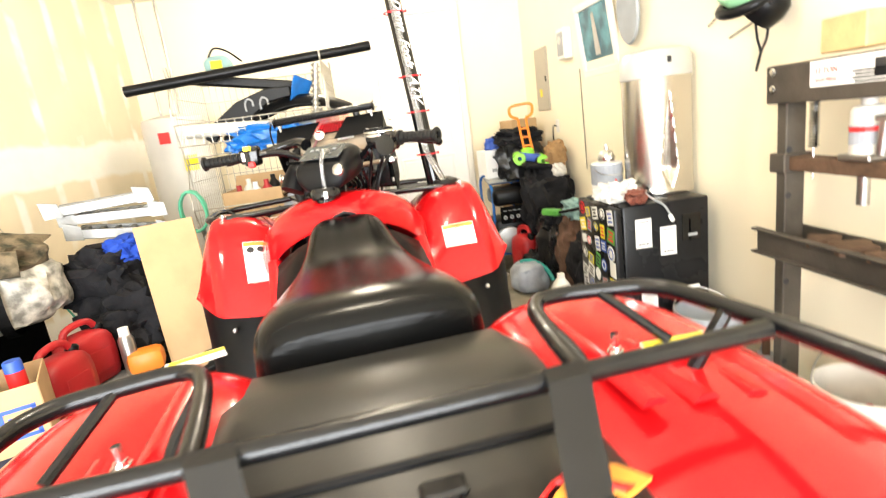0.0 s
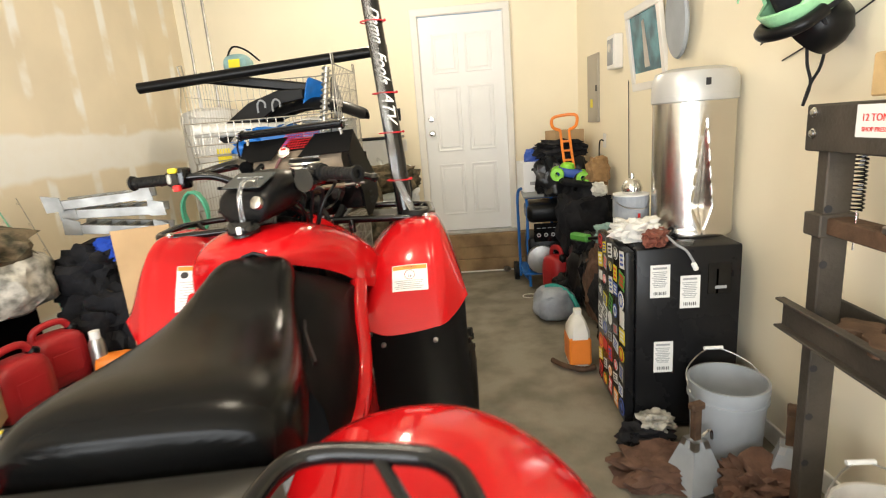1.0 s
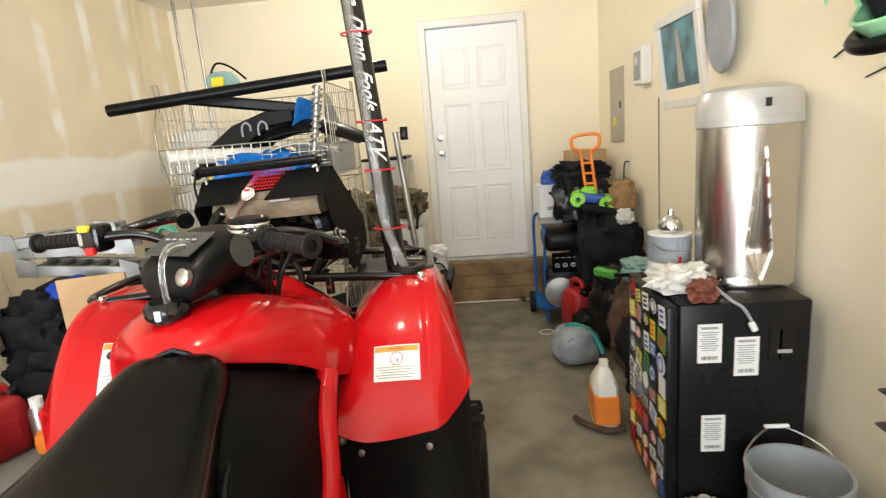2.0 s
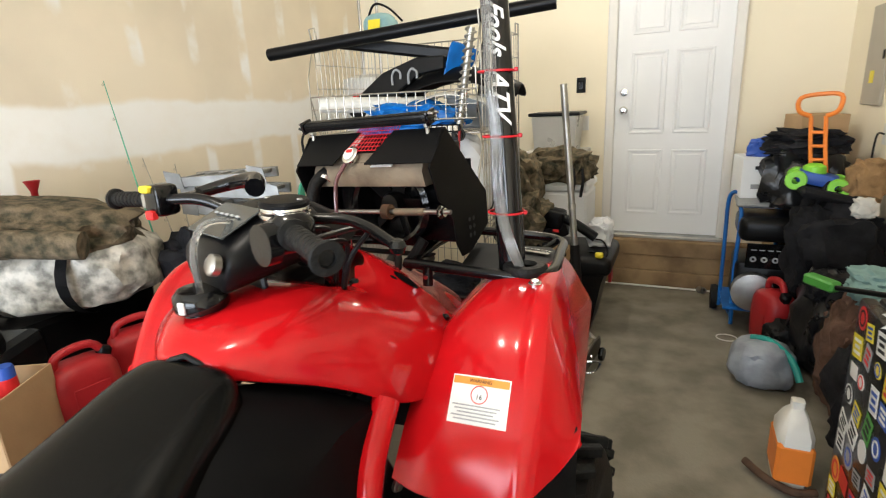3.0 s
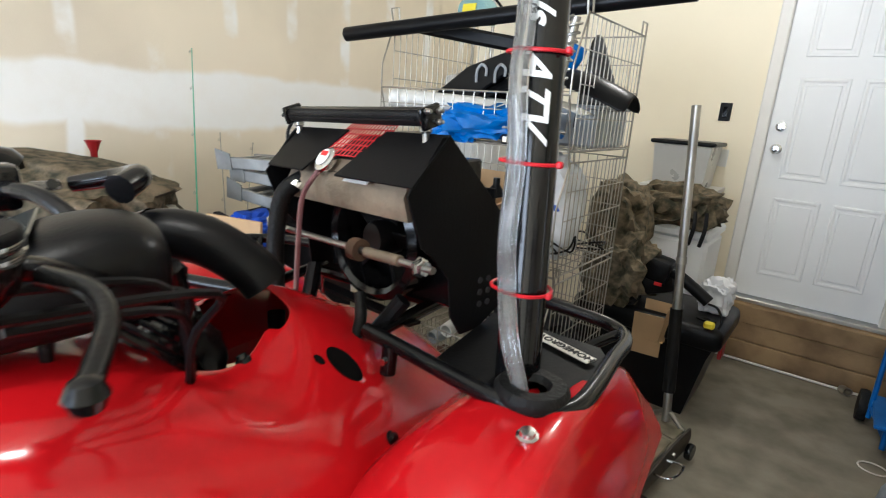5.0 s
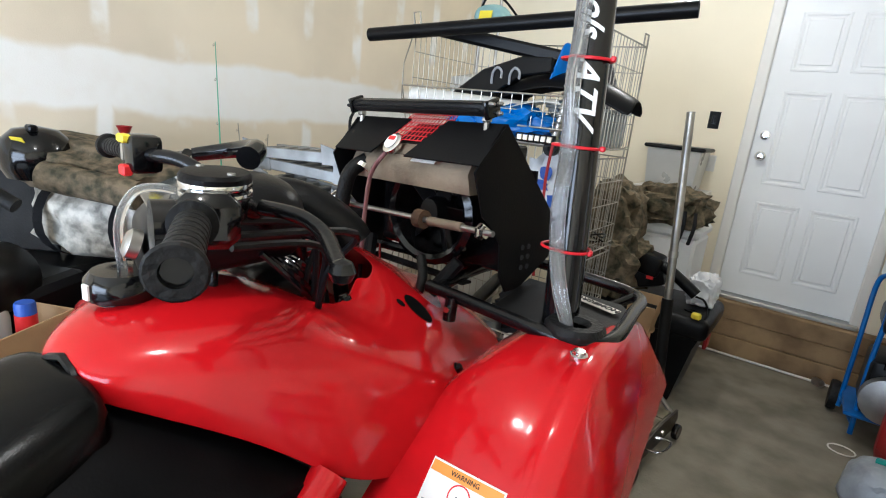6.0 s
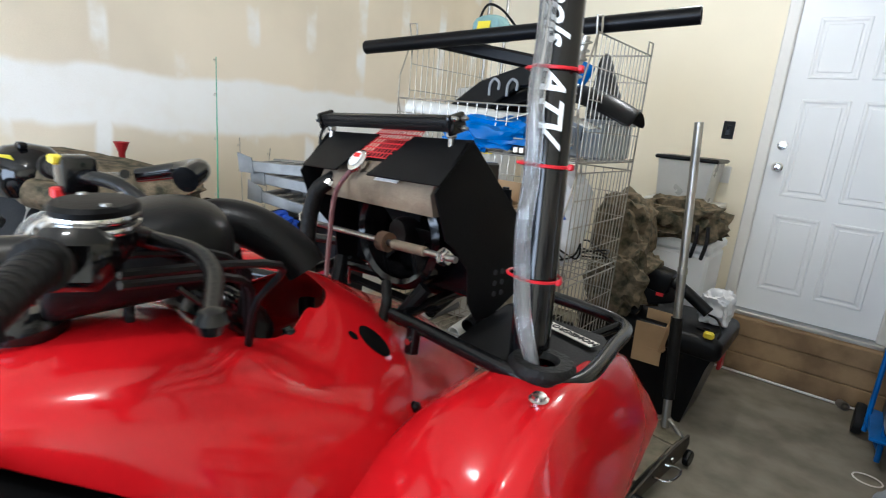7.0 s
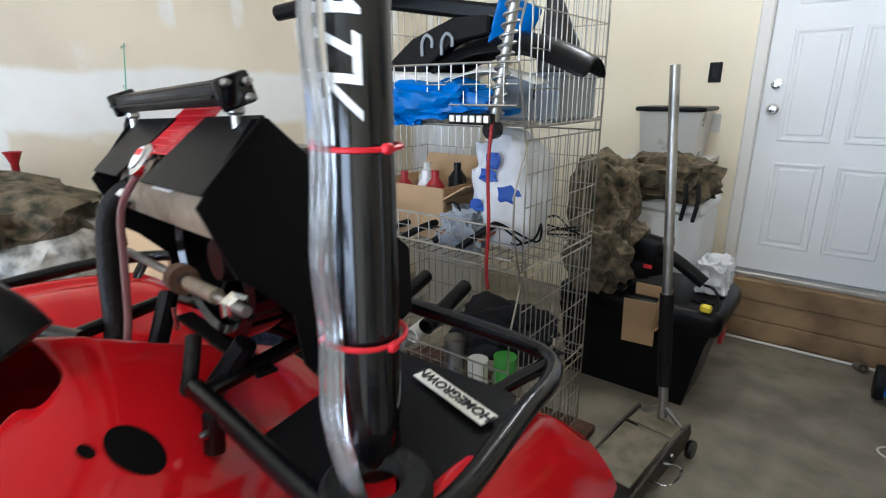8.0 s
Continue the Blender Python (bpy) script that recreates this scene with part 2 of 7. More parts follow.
def solo(name, bm, material, label, category, smooth=False, sub=0, group="", kind="", m=None):
    ob = part(name, bm, material, None, label, smooth, sub)
    if m is not None:
        ob.matrix_world = m
    return tagged(ob, "", category, group, kind)


def box(size, at=(0, 0, 0), bevel=0.004, rot=(0, 0, 0), seg=1):
    bm = bmesh.new()
    bmesh.ops.create_cube(bm, size=1, matrix=pose(*at, *rot) @ Matrix.Diagonal((*size, 1)))
    if bevel:
        bmesh.ops.bevel(bm, geom=list(bm.edges), offset=min(bevel, min(size) * 0.45), segments=seg, affect="EDGES", profile=0.5)
    return bm


def join(*bms):
    out = bmesh.new()
    for b in bms:
        me = bpy.data.meshes.new("tmp")
        b.to_mesh(me)
        b.free()
        out.from_mesh(me)
        bpy.data.meshes.remove(me)
    return out


def moved(bm, m):
    bmesh.ops.transform(bm, matrix=m, verts=bm.verts)
    if m.determinant() < 0:
        bmesh.ops.reverse_faces(bm, faces=bm.faces)
    return bm


def rounded(points, steps=6, closed=False):
    """Catmull-Rom curve through the points."""
    P = [Vector(p) for p in points]
    n = len(P)
    out = []
    for i in range(n if closed else n - 1):
        a = P[(i - 1) % n] if closed or i else P[0]
        b, c = P[i], P[(i + 1) % n]
        d = P[(i + 2) % n] if closed or i + 2 < n else P[-1]
        for k in range(steps):
            t = k / steps
            out.append(0.5 * ((2 * b) + (c - a) * t + (2 * a - 5 * b + 4 * c - d) * t * t + (3 * b - a - 3 * c + d) * t ** 3))
    if not closed:
        out.append(P[-1])
    return out


def tube(points, r, n=8, closed=False, steps=0, taper=None):
    P = rounded(points, steps, closed) if steps else [Vector(p) for p in points]
    bm = bmesh.new()
    rings = []
    up = Vector((0.13, 0.21, 0.97)).normalized()
    for i, p in enumerate(P):
        a = P[i - 1] if i or closed else p
        b = P[(i + 1) % len(P)] if i + 1 < len(P) or closed else p
        d = (b - a).normalized()
        side = up - d * up.dot(d)
        if side.length < 1e-3:
            side = d.orthogonal()
        side.normalize()
        up = side
        other = d.cross(side)
        rr = r if taper is None else r + (taper - r) * i / max(1, len(P) - 1)
        rings.append([bm.verts.new(p + (side * math.cos(2 * math.pi * k / n) + other * math.sin(2 * math.pi * k / n)) * rr) for k in range(n)])
    m = len(rings)
    for i in range(m if closed else m - 1):
        A, B = rings[i], rings[(i + 1) % m]
        for k in range(n):
            bm.faces.new((A[k], A[(k + 1) % n], B[(k + 1) % n], B[k]))
    if not closed:
        bm.faces.new(rings[0][::-1])
        bm.faces.new(rings[-1])
    return bm


def lathe(profile, at=(0, 0, 0), n=24, m=None, squash=(1, 1)):
    """Turned form about z from (radius, height) pairs."""
    bm = bmesh.new()
    rings = []
    for r, z in profile:
        if r < 1e-5:
            rings.append([bm.verts.new((0, 0, z))])
        else:
            rings.append([bm.verts.new((r * squash[0] * math.cos(2 * math.pi * k / n), r * squash[1] * math.sin(2 * math.pi * k / n), z)) for k in range(n)])
    for A, B in zip(rings, rings[1:]):
        for k in range(n):
            a, b = A[k % len(A)], A[(k + 1) % len(A)]
            c, d = B[(k + 1) % len(B)], B[k % len(B)]
            vs = []
            for v in (a, b, c, d):
                if v not in vs:
                    vs.append(v)
            if len(vs) > 2:
                bm.faces.new(vs)
    return moved(bm, Matrix.Translation(at) @ (m or Matrix()))


def loft(sections, closed=True, caps=True, thick=0.0):
    bm = bmesh.new()
    rows = [[bm.verts.new(p) for p in s] for s in sections]
    n = len(rows[0])
    for A, B in zip(rows, rows[1:]):
        for k in range(n if closed else n - 1):
            bm.faces.new((A[k], A[(k + 1) % n], B[(k + 1) % n], B[k]))
    if closed and caps:
        bm.faces.new(rows[0][::-1])
        bm.faces.new(rows[-1])
    if thick:
        bmesh.ops.recalc_face_normals(bm, faces=bm.faces)
        bmesh.ops.solidify(bm, geom=list(bm.faces), thickness=thick)
    return bm


def prism(outline, depth, m=None, bevel=0.0):
    """Outline in x, z pushed along y."""
    bm = bmesh.new()
    f = bm.faces.new([bm.verts.new((x, 0, z)) for x, z in outline])
    ext = bmesh.ops.extrude_face_region(bm, geom=[f])
    bmesh.ops.translate(bm, vec=(0, depth, 0), verts=[v for v in ext["geom"] if isinstance(v, bmesh.types.BMVert)])
    if bevel:
        bmesh.ops.bevel(bm, geom=list(bm.edges), offset=bevel, segments=1, affect="EDGES")
    return moved(bm, m or Matrix())


def lump(size, at, seed=0, rough=0.25, freq=2.2, flat=None, rot=(0, 0, 0), sub=4):
    """Soft crumpled heap with folds."""
    bm = bmesh.new()
    bmesh.ops.create_icosphere(bm, subdivisions=sub, radius=1)
    for v in bm.verts:
        p = v.co.copy()
        d = noise.fractal(p * freq + Vector((seed * 7.3, seed * 3.1, seed)), 0.9, 2.1, 4)
        cx = [math.copysign(abs(c) ** 0.75, c) for c in p]
        fold = 1 - abs(noise.noise(p * freq * 1.9 + Vector((seed, 2.0 * seed, 5))))
        v.co = Vector(cx) * (1 + rough * d + 0.32 * min(rough, 0.4) * (fold ** 3 - 0.5))
        if flat is not None and v.co.z < flat:
            v.co.z = flat
    return moved(bm, pose(*at, *rot) @ Matrix.Diagonal((size[0] / 2, size[1] / 2, size[2] / 2, 1)))


def between(a, b):
    a, b = Vector(a), Vector(b)
    return Matrix.Translation(a) @ (b - a).to_track_quat("Z", "Y").to_matrix().to_4x4()


def rod(a, b, r, n=10, r2=None):
    L = (Vector(b) - Vector(a)).length
    return lathe([(0, 0), (r, 0), (r if r2 is None else r2, L), (0, L)], n=n, m=between(a, b))


def bolt(name, at, d, parent, r=0.009, material="steel"):
    d = Vector(d).normalized()
    return part(name, lathe([(0, -0.004), (r * 1.35, -0.004), (r * 1.35, 0.002), (r, 0.003), (r * 0.9, 0.008), (0, 0.009)], n=10, m=between(at, Vector(at) + d)), material, parent, smooth=True)


# ---- room ----
YB, XR, XL, ZC = 5.68, 1.80, -2.32, 2.86
DX0, DX1, DZ0, DZ1 = 0.175, 0.975, 0.415, 2.475


def walls():
    pieces = [((XL - 0.4, DX0 - 0.05), (0, ZC)), ((DX1 + 0.05, XR + 0.3), (0, ZC)), ((DX0 - 0.05, DX1 + 0.05), (DZ1 + 0.04, ZC)), ((DX0 - 0.05, DX1 + 0.05), (0, DZ0 - 0.04))]
    bms = [box((x1 - x0, 0.12, z1 - z0), ((x0 + x1) / 2, YB + 0.06, (z0 + z1) / 2), 0) for (x0, x1), (z0, z1) in pieces]
    solo("wall_north", join(*bms), "cream", "cream painted garage wall around the house door", "wall", kind="structure")
    # side walls open a little towards the garage door
    left = moved(box((0.12, 8.2, ZC), (-0.06, -4.1, ZC / 2), 0), pose(XL + 0.17, YB, 0, 0, 0, -4.0))
    solo("wall_west", left, "board", "bare drywall with pale joint compound strips", "wall", kind="structure")
    right = moved(box((0.12, 8.2, ZC), (0.06, -4.1, ZC / 2), 0), pose(XR - 0.13, YB, 0, 0, 0, 3.3))
    solo("wall_east", right, "cream", "cream painted side wall of the garage", "wall", kind="structure")
    south = [box((0.95, 0.14, ZC), (-2.65, -2.35, ZC / 2), 0), box((1.0, 0.14, ZC), (2.0, -2.35, ZC / 2), 0), box((3.7, 0.14, ZC - 2.25), (-0.33, -2.35, (ZC + 2.25) / 2), 0)]
    solo("wall_south", join(*south), "cream", "garage front wall with the wide door opening", "wall", kind="structure")
    solo("ceiling", box((6.4, 8.6, 0.12), (-0.3, 1.6, ZC + 0.06), 0), "ceil", "pale textured garage ceiling", "ceiling", kind="structure")
    solo("floor", box((6.4, 8.6, 0.14), (-0.3, 1.6, -0.07), 0), "conc", "stained grey concrete garage floor", "floor", kind="structure")
    solo("ground", box((300, 300, 0.1), (0, 0, -0.22), 0), "conc", "pale concrete driveway outside the garage", "ground", kind="structure")


def house_door():
    y = YB
    d = thing("door_1", "closed white six panel house door above timber step", "door")
    tagged(d, kind="structure")
    w, h = DX1 - DX0, DZ1 - DZ0
    part("door_leaf", box((w, 0.04, h), ((DX0 + DX1) / 2, y + 0.02, (DZ0 + DZ1) / 2), 0.003), "white", d)
    for i in (0, 1):
        for z0, z1 in ((0.16, 0.68), (0.80, 1.42), (1.54, 1.90)):
            x0 = DX0 + 0.11 + i * 0.32
            x1 = x0 + 0.26
            outer = [(x0, z0), (x1, z0), (x1, z1), (x0, z1)]
            ring = loft([[(px + ox, y - oy, DZ0 + pz + oz) for (px, pz), (ox, oz) in zip(outer, ((o, o), (-o, o), (-o, -o), (o, -o)))] for o, oy in ((0, -0.002), (0.006, 0.006), (0.016, 0.006), (0.026, 0.001))], caps=False)
            field = box((x1 - x0 - 0.08, 0.012, z1 - z0 - 0.08), ((x0 + x1) / 2, y, DZ0 + (z0 + z1) / 2), 0.005)
            part("panel", join(ring, field), "white", d)
    kx = DX0 + 0.065
    knob = part("doorknob", lathe([(0, 0), (0.032, 0), (0.032, 0.006), (0.012, 0.012), (0.012, 0.03), (0.026, 0.038), (0.03, 0.052), (0.02, 0.064), (0, 0.066)], (kx, y, 1.40), 20, pose(0, 0, 0, 90)), "chrome", d, "round bright doorknob", True)
    part("deadbolt", lathe([(0, 0), (0.032, 0), (0.03, 0.012), (0.018, 0.014), (0.018, 0.02), (0, 0.021)], (kx, y, 1.54), 20, pose(0, 0, 0, 90)), "chrome", d, "round bright deadbolt", True)
    tr = thing("door_trim", "white painted door casing", "door casing")
    tagged(tr, kind="structure")
    for x in (DX0 - 0.035, DX1 + 0.035):
        part("jamb", box((0.07, 0.05, DZ1 - DZ0 + 0.11), (x, y - 0.012, (DZ0 + DZ1) / 2), 0.008), "trimw", tr)
    part("head", box((DX1 - DX0 + 0.14, 0.05, 0.07), ((DX0 + DX1) / 2, y - 0.014, DZ1 + 0.04), 0.008), "trimw", tr)
    part("threshold", box((DX1 - DX0 + 0.1, 0.1, 0.03), ((DX0 + DX1) / 2, y - 0.03, DZ0 - 0.02), 0.006), "alu", tr)
    st = thing("timber_step", "stacked treated timber boards under the house door", "step")
    for i, (z, hh, yy) in enumerate(((0.065, 0.125, 0.0), (0.195, 0.13, 0.006), (0.32, 0.125, -0.003))):
        part("board", box((1.32, 0.10, hh), (0.62, y - 0.09 + yy, z), 0.006), "timber", st)
    solo("floor_rod", rod((0.0, y - 0.19, 0.012), (1.0, y - 0.18, 0.012), 0.008), "pvc", "thin white rod lying along the timber step", "rod", True)
    solo("pipe_coupling", join(lathe([(0.016, -0.03), (0.026, -0.03), (0.026, 0.03), (0.016, 0.03), (0.016, -0.03)], (0.9, y - 0.215, 0.027), 14, pose(0, 0, 0, 80, 0, 30))), "steel", "small steel pipe coupling on the concrete floor", "coupling", True)


walls()
house_door()


# ---- quad bike ----
HEAD = 7.0
QUAD = pose(-0.01, 1.97, 0, 0, 0, HEAD)


def arch(y, w, zt, zb, p=0.62, q=0.55, n=18):
    """Section of a rounded cover across x."""
    out = []
    for k in range(n + 1):
        a = math.pi * k / n
        cx, sz = math.cos(a), math.sin(a)
        out.append((w * math.copysign(abs(cx) ** p, cx), y, zb + (zt - zb) * max(0, sz) ** q))
    return out


def quad_bike():
    q = thing("quad_bike", "glossy red quad bike with black seat, racks and tall intake snorkel", "quad bike", QUAD)
    skins = {}
    # seat
    rows = [(-1.015, 0.165, 1.085, 1.03), (-1.005, 0.196, 1.115, 1.005), (-0.965, 0.212, 1.135, 0.995), (-0.89, 0.213, 1.135, 0.995), (-0.80, 0.200, 1.125, 1.0),
            (-0.68, 0.175, 1.12, 1.01), (-0.57, 0.145, 1.125, 1.03), (-0.47, 0.122, 1.160, 1.05), (-0.40, 0.116, 1.180, 1.07), (-0.35, 0.106, 1.190, 1.09), (-0.325, 0.09, 1.19, 1.10)]
    secs = []
    for y, w, zt, zb in rows:
        top = arch(y, w, zt, zb, 0.55, 0.42, 14)
        secs.append(top + [(-w * 0.96, y, zb - 0.02), (0, y, zb - 0.02), (w * 0.96, y, zb - 0.02)])
    part("seat", loft(secs), "vinyl", q, "black vinyl seat with worn sheen", True, 2)
    part("seat_trim", tube([(-0.2, -0.72, 1.05), (-0.15, -0.55, 1.06), (-0.122, -0.39, 1.10), (0, -0.335, 1.196), (0.122, -0.39, 1.10), (0.15, -0.55, 1.06), (0.2, -0.72, 1.05)], 0.005, 6, steps=5), "blk", q, smooth=True)
    # tank cover and hood in one shell with the steering well cut through
    prof = [(-0.365, 0.045, 1.190, 1.162, 0.8, 0.6), (-0.35, 0.070, 1.204, 1.157, 0.8, 0.6), (-0.31, 0.110, 1.220, 1.138, 0.85, 0.62), (-0.26, 0.155, 1.229, 1.115, 0.85, 0.65), (-0.20, 0.205, 1.237, 1.078, 0.85, 0.65),
            (-0.15, 0.240, 1.238, 1.035, 0.85, 0.65), (-0.10, 0.262, 1.232, 1.005, 0.85, 0.62), (-0.05, 0.278, 1.215, 0.99, 0.85, 0.6), (0.0, 0.292, 1.195, 0.985, 0.88, 0.6), (0.05, 0.30, 1.195, 0.98, 1.0, 0.7), (0.10, 0.30, 1.222, 0.975, 1.35, 0.98),
            (0.14, 0.30, 1.243, 0.975, 1.6, 1.18), (0.19, 0.295, 1.225, 0.97, 1.6, 1.2), (0.26, 0.28, 1.185, 0.96, 1.6, 1.2), (0.34, 0.26, 1.145, 0.95, 1.6, 1.2), (0.43, 0.25, 1.11, 0.94, 1.6, 1.2), (0.5, 0.23, 1.07, 0.93, 1.6, 1.2)]
    secs = [arch(y if y > -0.15 else -0.15 + 0.86 * (y + 0.15), w, zt, zb, p, k, 30) for y, w, zt, zb, p, k in prof]
    bm = loft(secs, closed=False)
    cut = [f for f in bm.faces if -0.06 < f.calc_center_median().y < 0.15 and abs(f.calc_center_median().x) < (0.105 if f.calc_center_median().y < 0.06 else 0.075)]
    bmesh.ops.delete(bm, geom=cut, context="FACES")
    bmesh.ops.solidify(bm, geom=list(bm.faces), thickness=0.004)
    cover = part("tank_cover", bm, "red", q, "glossy red moulded tank cover and hood", True, 2)
    tree = BVHTree.FromObject(cover, bpy.context.evaluated_depsgraph_get())

    def on_hood(x, y):
        at, n, _, _ = tree.ray_cast(Vector((x, y, 2)), Vector((0, 0, -1)))
        return at, n if n.z > 0 else -n
    part("steering_well", join(box((0.27, 0.30, 0.02), (0, 0.04, 1.02), 0.004), box((0.02, 0.23, 0.17), (0.125, 0.01, 1.085), 0.004), box((0.02, 0.23, 0.17), (-0.125, 0.01, 1.085), 0.004)), "blk", q)
    for sx in (1, -1):
        # hood is not cut here: black discs on its skin paint the holes' shade
        for name, x, y, r, lab in (("hood_scoop_shade", 0.166, 0.150, 0.030, "dark oval hole in the hood"), ("hood_hole_shade", 0.153, 0.112, 0.0085, "small dark hole in the hood")):
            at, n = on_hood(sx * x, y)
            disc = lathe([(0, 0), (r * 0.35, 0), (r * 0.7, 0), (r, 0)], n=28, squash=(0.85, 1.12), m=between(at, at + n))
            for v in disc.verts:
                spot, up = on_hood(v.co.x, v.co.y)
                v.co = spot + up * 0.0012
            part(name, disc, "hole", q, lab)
        for x, y in ((0.258, 0.145), (0.098, 0.03)):
            at, n = on_hood(sx * x, y)
            bolt("hood_bolt", tuple(at), n, q, 0.008, "blksteel")
        # black knee panel and red lower side cover
        knee = loft([[(sx * x, y, z) for x, z in pts] for y, pts in (
            (-0.70, ((0.10, 0.80), (0.10, 1.02), (0.165, 1.01), (0.20, 0.94), (0.215, 0.80))), (-0.56, ((0.08, 0.80), (0.08, 1.07), (0.165, 1.045), (0.215, 0.97), (0.225, 0.80))),
            (-0.44, ((0.05, 0.82), (0.05, 1.13), (0.150, 1.100), (0.215, 1.02), (0.230, 0.82))), (-0.36, ((0.04, 0.85), (0.04, 1.157), (0.125, 1.128), (0.212, 1.05), (0.232, 0.85))),
            (-0.28, ((0.08, 0.88), (0.08, 1.130), (0.150, 1.105), (0.215, 1.055), (0.236, 0.88))), (-0.20, ((0.13, 0.92), (0.13, 1.08), (0.195, 1.068), (0.225, 1.045), (0.238, 0.92))), (-0.15, ((0.18, 0.96), (0.18, 1.03), (0.215, 1.03), (0.232, 1.025), (0.238, 0.96))))])
        part("knee_panel", knee, "knee", q, "black textured knee panel", True)
        strip = tube([(sx * 0.235, -0.15, 1.04), (sx * 0.235, -0.23, 0.97), (sx * 0.24, -0.30, 0.86), (sx * 0.235, -0.42, 0.79), (sx * 0.22, -0.62, 0.76)], 0.026, 10, steps=5)
        part("side_cover", strip, "red", q, "red side cover strip", True)
        lower = loft([[(sx * x, y, z) for x, z in ((0.14, 0.83), (0.25, 0.83 - 0.02), (0.26, zb), (0.14, zb))] for y, zb in ((-0.6, 0.60), (-0.45, 0.56), (-0.3, 0.55), (-0.2, 0.62))])
        part("lower_cover", lower, "red", q, "red lower side cover", True)
        brk = prism([(-0.03, 0), (0.03, 0), (0.036, 0.16), (0.0, 0.24), (-0.036, 0.16)], 0.012, pose(sx * 0.238, -0.17, 0.70, 0, 0, sx * 80), 0.002)
        part("fender_bracket", brk, "blk", q)
        bolt("bracket_bolt", (sx * 0.252, -0.17, 0.88), (sx, -0.3, 0), q, 0.009, "steel")
        # front fender: sloped rear face, flat crown with a crease at its outer edge, and nose
        xs = [(0.245, 0.90, 1.035), (0.268, 0.885, 1.075), (0.305, 0.872, 1.118), (0.355, 0.872, 1.155), (0.41, 0.878, 1.170), (0.452, 0.885, 1.168), (0.470, 0.888, 1.177), (0.494, 0.893, 1.174), (0.507, 0.898, 1.160), (0.532, 0.91, 1.105), (0.556, 0.93, 1.02), (0.566, 0.945, 0.965)]
        grid = []
        inset = (0, 0) if sx > 0 else (0.04, 0.05)
        for x, zb, zt in xs:
            back = 1.3 * max(0, x - 0.48)
            grid.append(rounded([(sx * x + inset[0], y + inset[1] + back * max(0, 1 - k * 0.9), zb + k * (zt - zb)) for y, k in ((-0.175, 0), (-0.128, 0.29), (-0.08, 0.54), (-0.022, 0.78), (0.04, 0.93), (0.115, 1.0), (0.25, 0.985), (0.36, 0.93), (0.46, 0.84), (0.54, 0.6))], 4))
        across = [rounded([row[k] for row in grid], 3) for k in range(len(grid[0]))]
        fender = loft(across, closed=False, thick=0.0)
        skins[sx] = BVHTree.FromBMesh(fender)
        bmesh.ops.recalc_face_normals(fender, faces=fender.faces)
        bmesh.ops.solidify(fender, geom=list(fender.faces), thickness=0.005)
        part("front_fender", fender, "red", q, "glossy red front fender", True)
        bolt("fender_bolt", (sx * 0.462 + inset[0], 0.118 + inset[1], 1.178), (0, -0.1, 1), q, 0.010, "chrome")
        # black splash guard behind the wheel
        secs = [[(sx * x + inset[0], y0 + inset[1] + 0.03 * k - 0.10 * k * k, zb + 0.03 - (0.50 if x < 0.5 else 0.42) * k) for k in (0, 0.2, 0.45, 0.7, 1.0)] for x, zb, y0 in ((0.25, 0.87, -0.155), (0.30, 0.86, -0.155), (0.40, 0.865, -0.15), (0.50, 0.885, -0.125), (0.545, 0.915, -0.075), (0.56, 0.935, -0.045))]
        part("splash_guard", loft(secs, closed=False, thick=0.006), "blk", q, "black splash guard below the fender", True)
        for x in (0.29, 0.45):
            bolt("guard_bolt", (sx * x + inset[0], inset[1] - 0.157, 0.835), (0, -1, 0.1), q, 0.006, "steel")
        # rear fender
        secs = []
        for x, zt, f0 in ((0.21, 1.03, -0.82), (0.27, 1.05, -0.78), (0.35, 1.058, -0.76), (0.45, 1.055, -0.76), (0.53, 1.03, -0.78), (0.60, 0.985, -0.81), (0.65, 0.935, -0.85), (0.68, 0.87, -0.90), (0.685, 0.80, -0.94)):
            secs.append([(sx * x, f0 + 0.10, zt - 0.30), (sx * x, f0 + 0.03, zt - 0.16), (sx * x, f0 - 0.05, zt - 0.055), (sx * x, f0 - 0.16, zt - 0.008), (sx * x, f0 - 0.3, zt), (sx * x, f0 - 0.5, zt - 0.01), (sx * x, f0 - 0.7, zt - 0.03), (sx * x, f0 - 0.85, zt - 0.08), (sx * x, f0 - 0.92, zt - 0.2)])
        part("rear_fender", loft(secs, closed=False, thick=0.006), "red", q, "glossy red rear fender", True, 2)
        for k in range(3):
            part("fender_rib", loft([[(sx * (0.30 + 0.07 * k + dx), y, 1.053 - 0.012 * k + dz) for dx, dz in ((-0.018, 0), (-0.008, 0.009), (0.008, 0.009), (0.018, 0))] for y in (-0.98, -1.1, -1.25, -1.36)]), "red", q, smooth=True)
        bolt("rack_stud", (sx * 0.33, -1.22, 1.056), (0, 0, 1), q, 0.009, "chrome")
        part("stud", rod((sx * 0.33, -1.22, 1.056), (sx * 0.33, -1.22, 1.085), 0.006), "chrome", q)
    for x, y, a in ((-0.315, -0.895, 20), (0.416, -1.242, -3)):
        lab = part("fender_label", box((0.10, 0.034, 0.0016), (x, y, 1.0605 if x > 0 else 1.052), 0, (8 if x < 0 else 0, 0, a)), "paper", q, "white and yellow fender label")
        part("label_band", box((0.095, 0.010, 0.0016), (x, y + 0.009, 1.0618 if x > 0 else 1.0545), 0, (8 if x < 0 else 0, 0, a)), "yellow", lab)
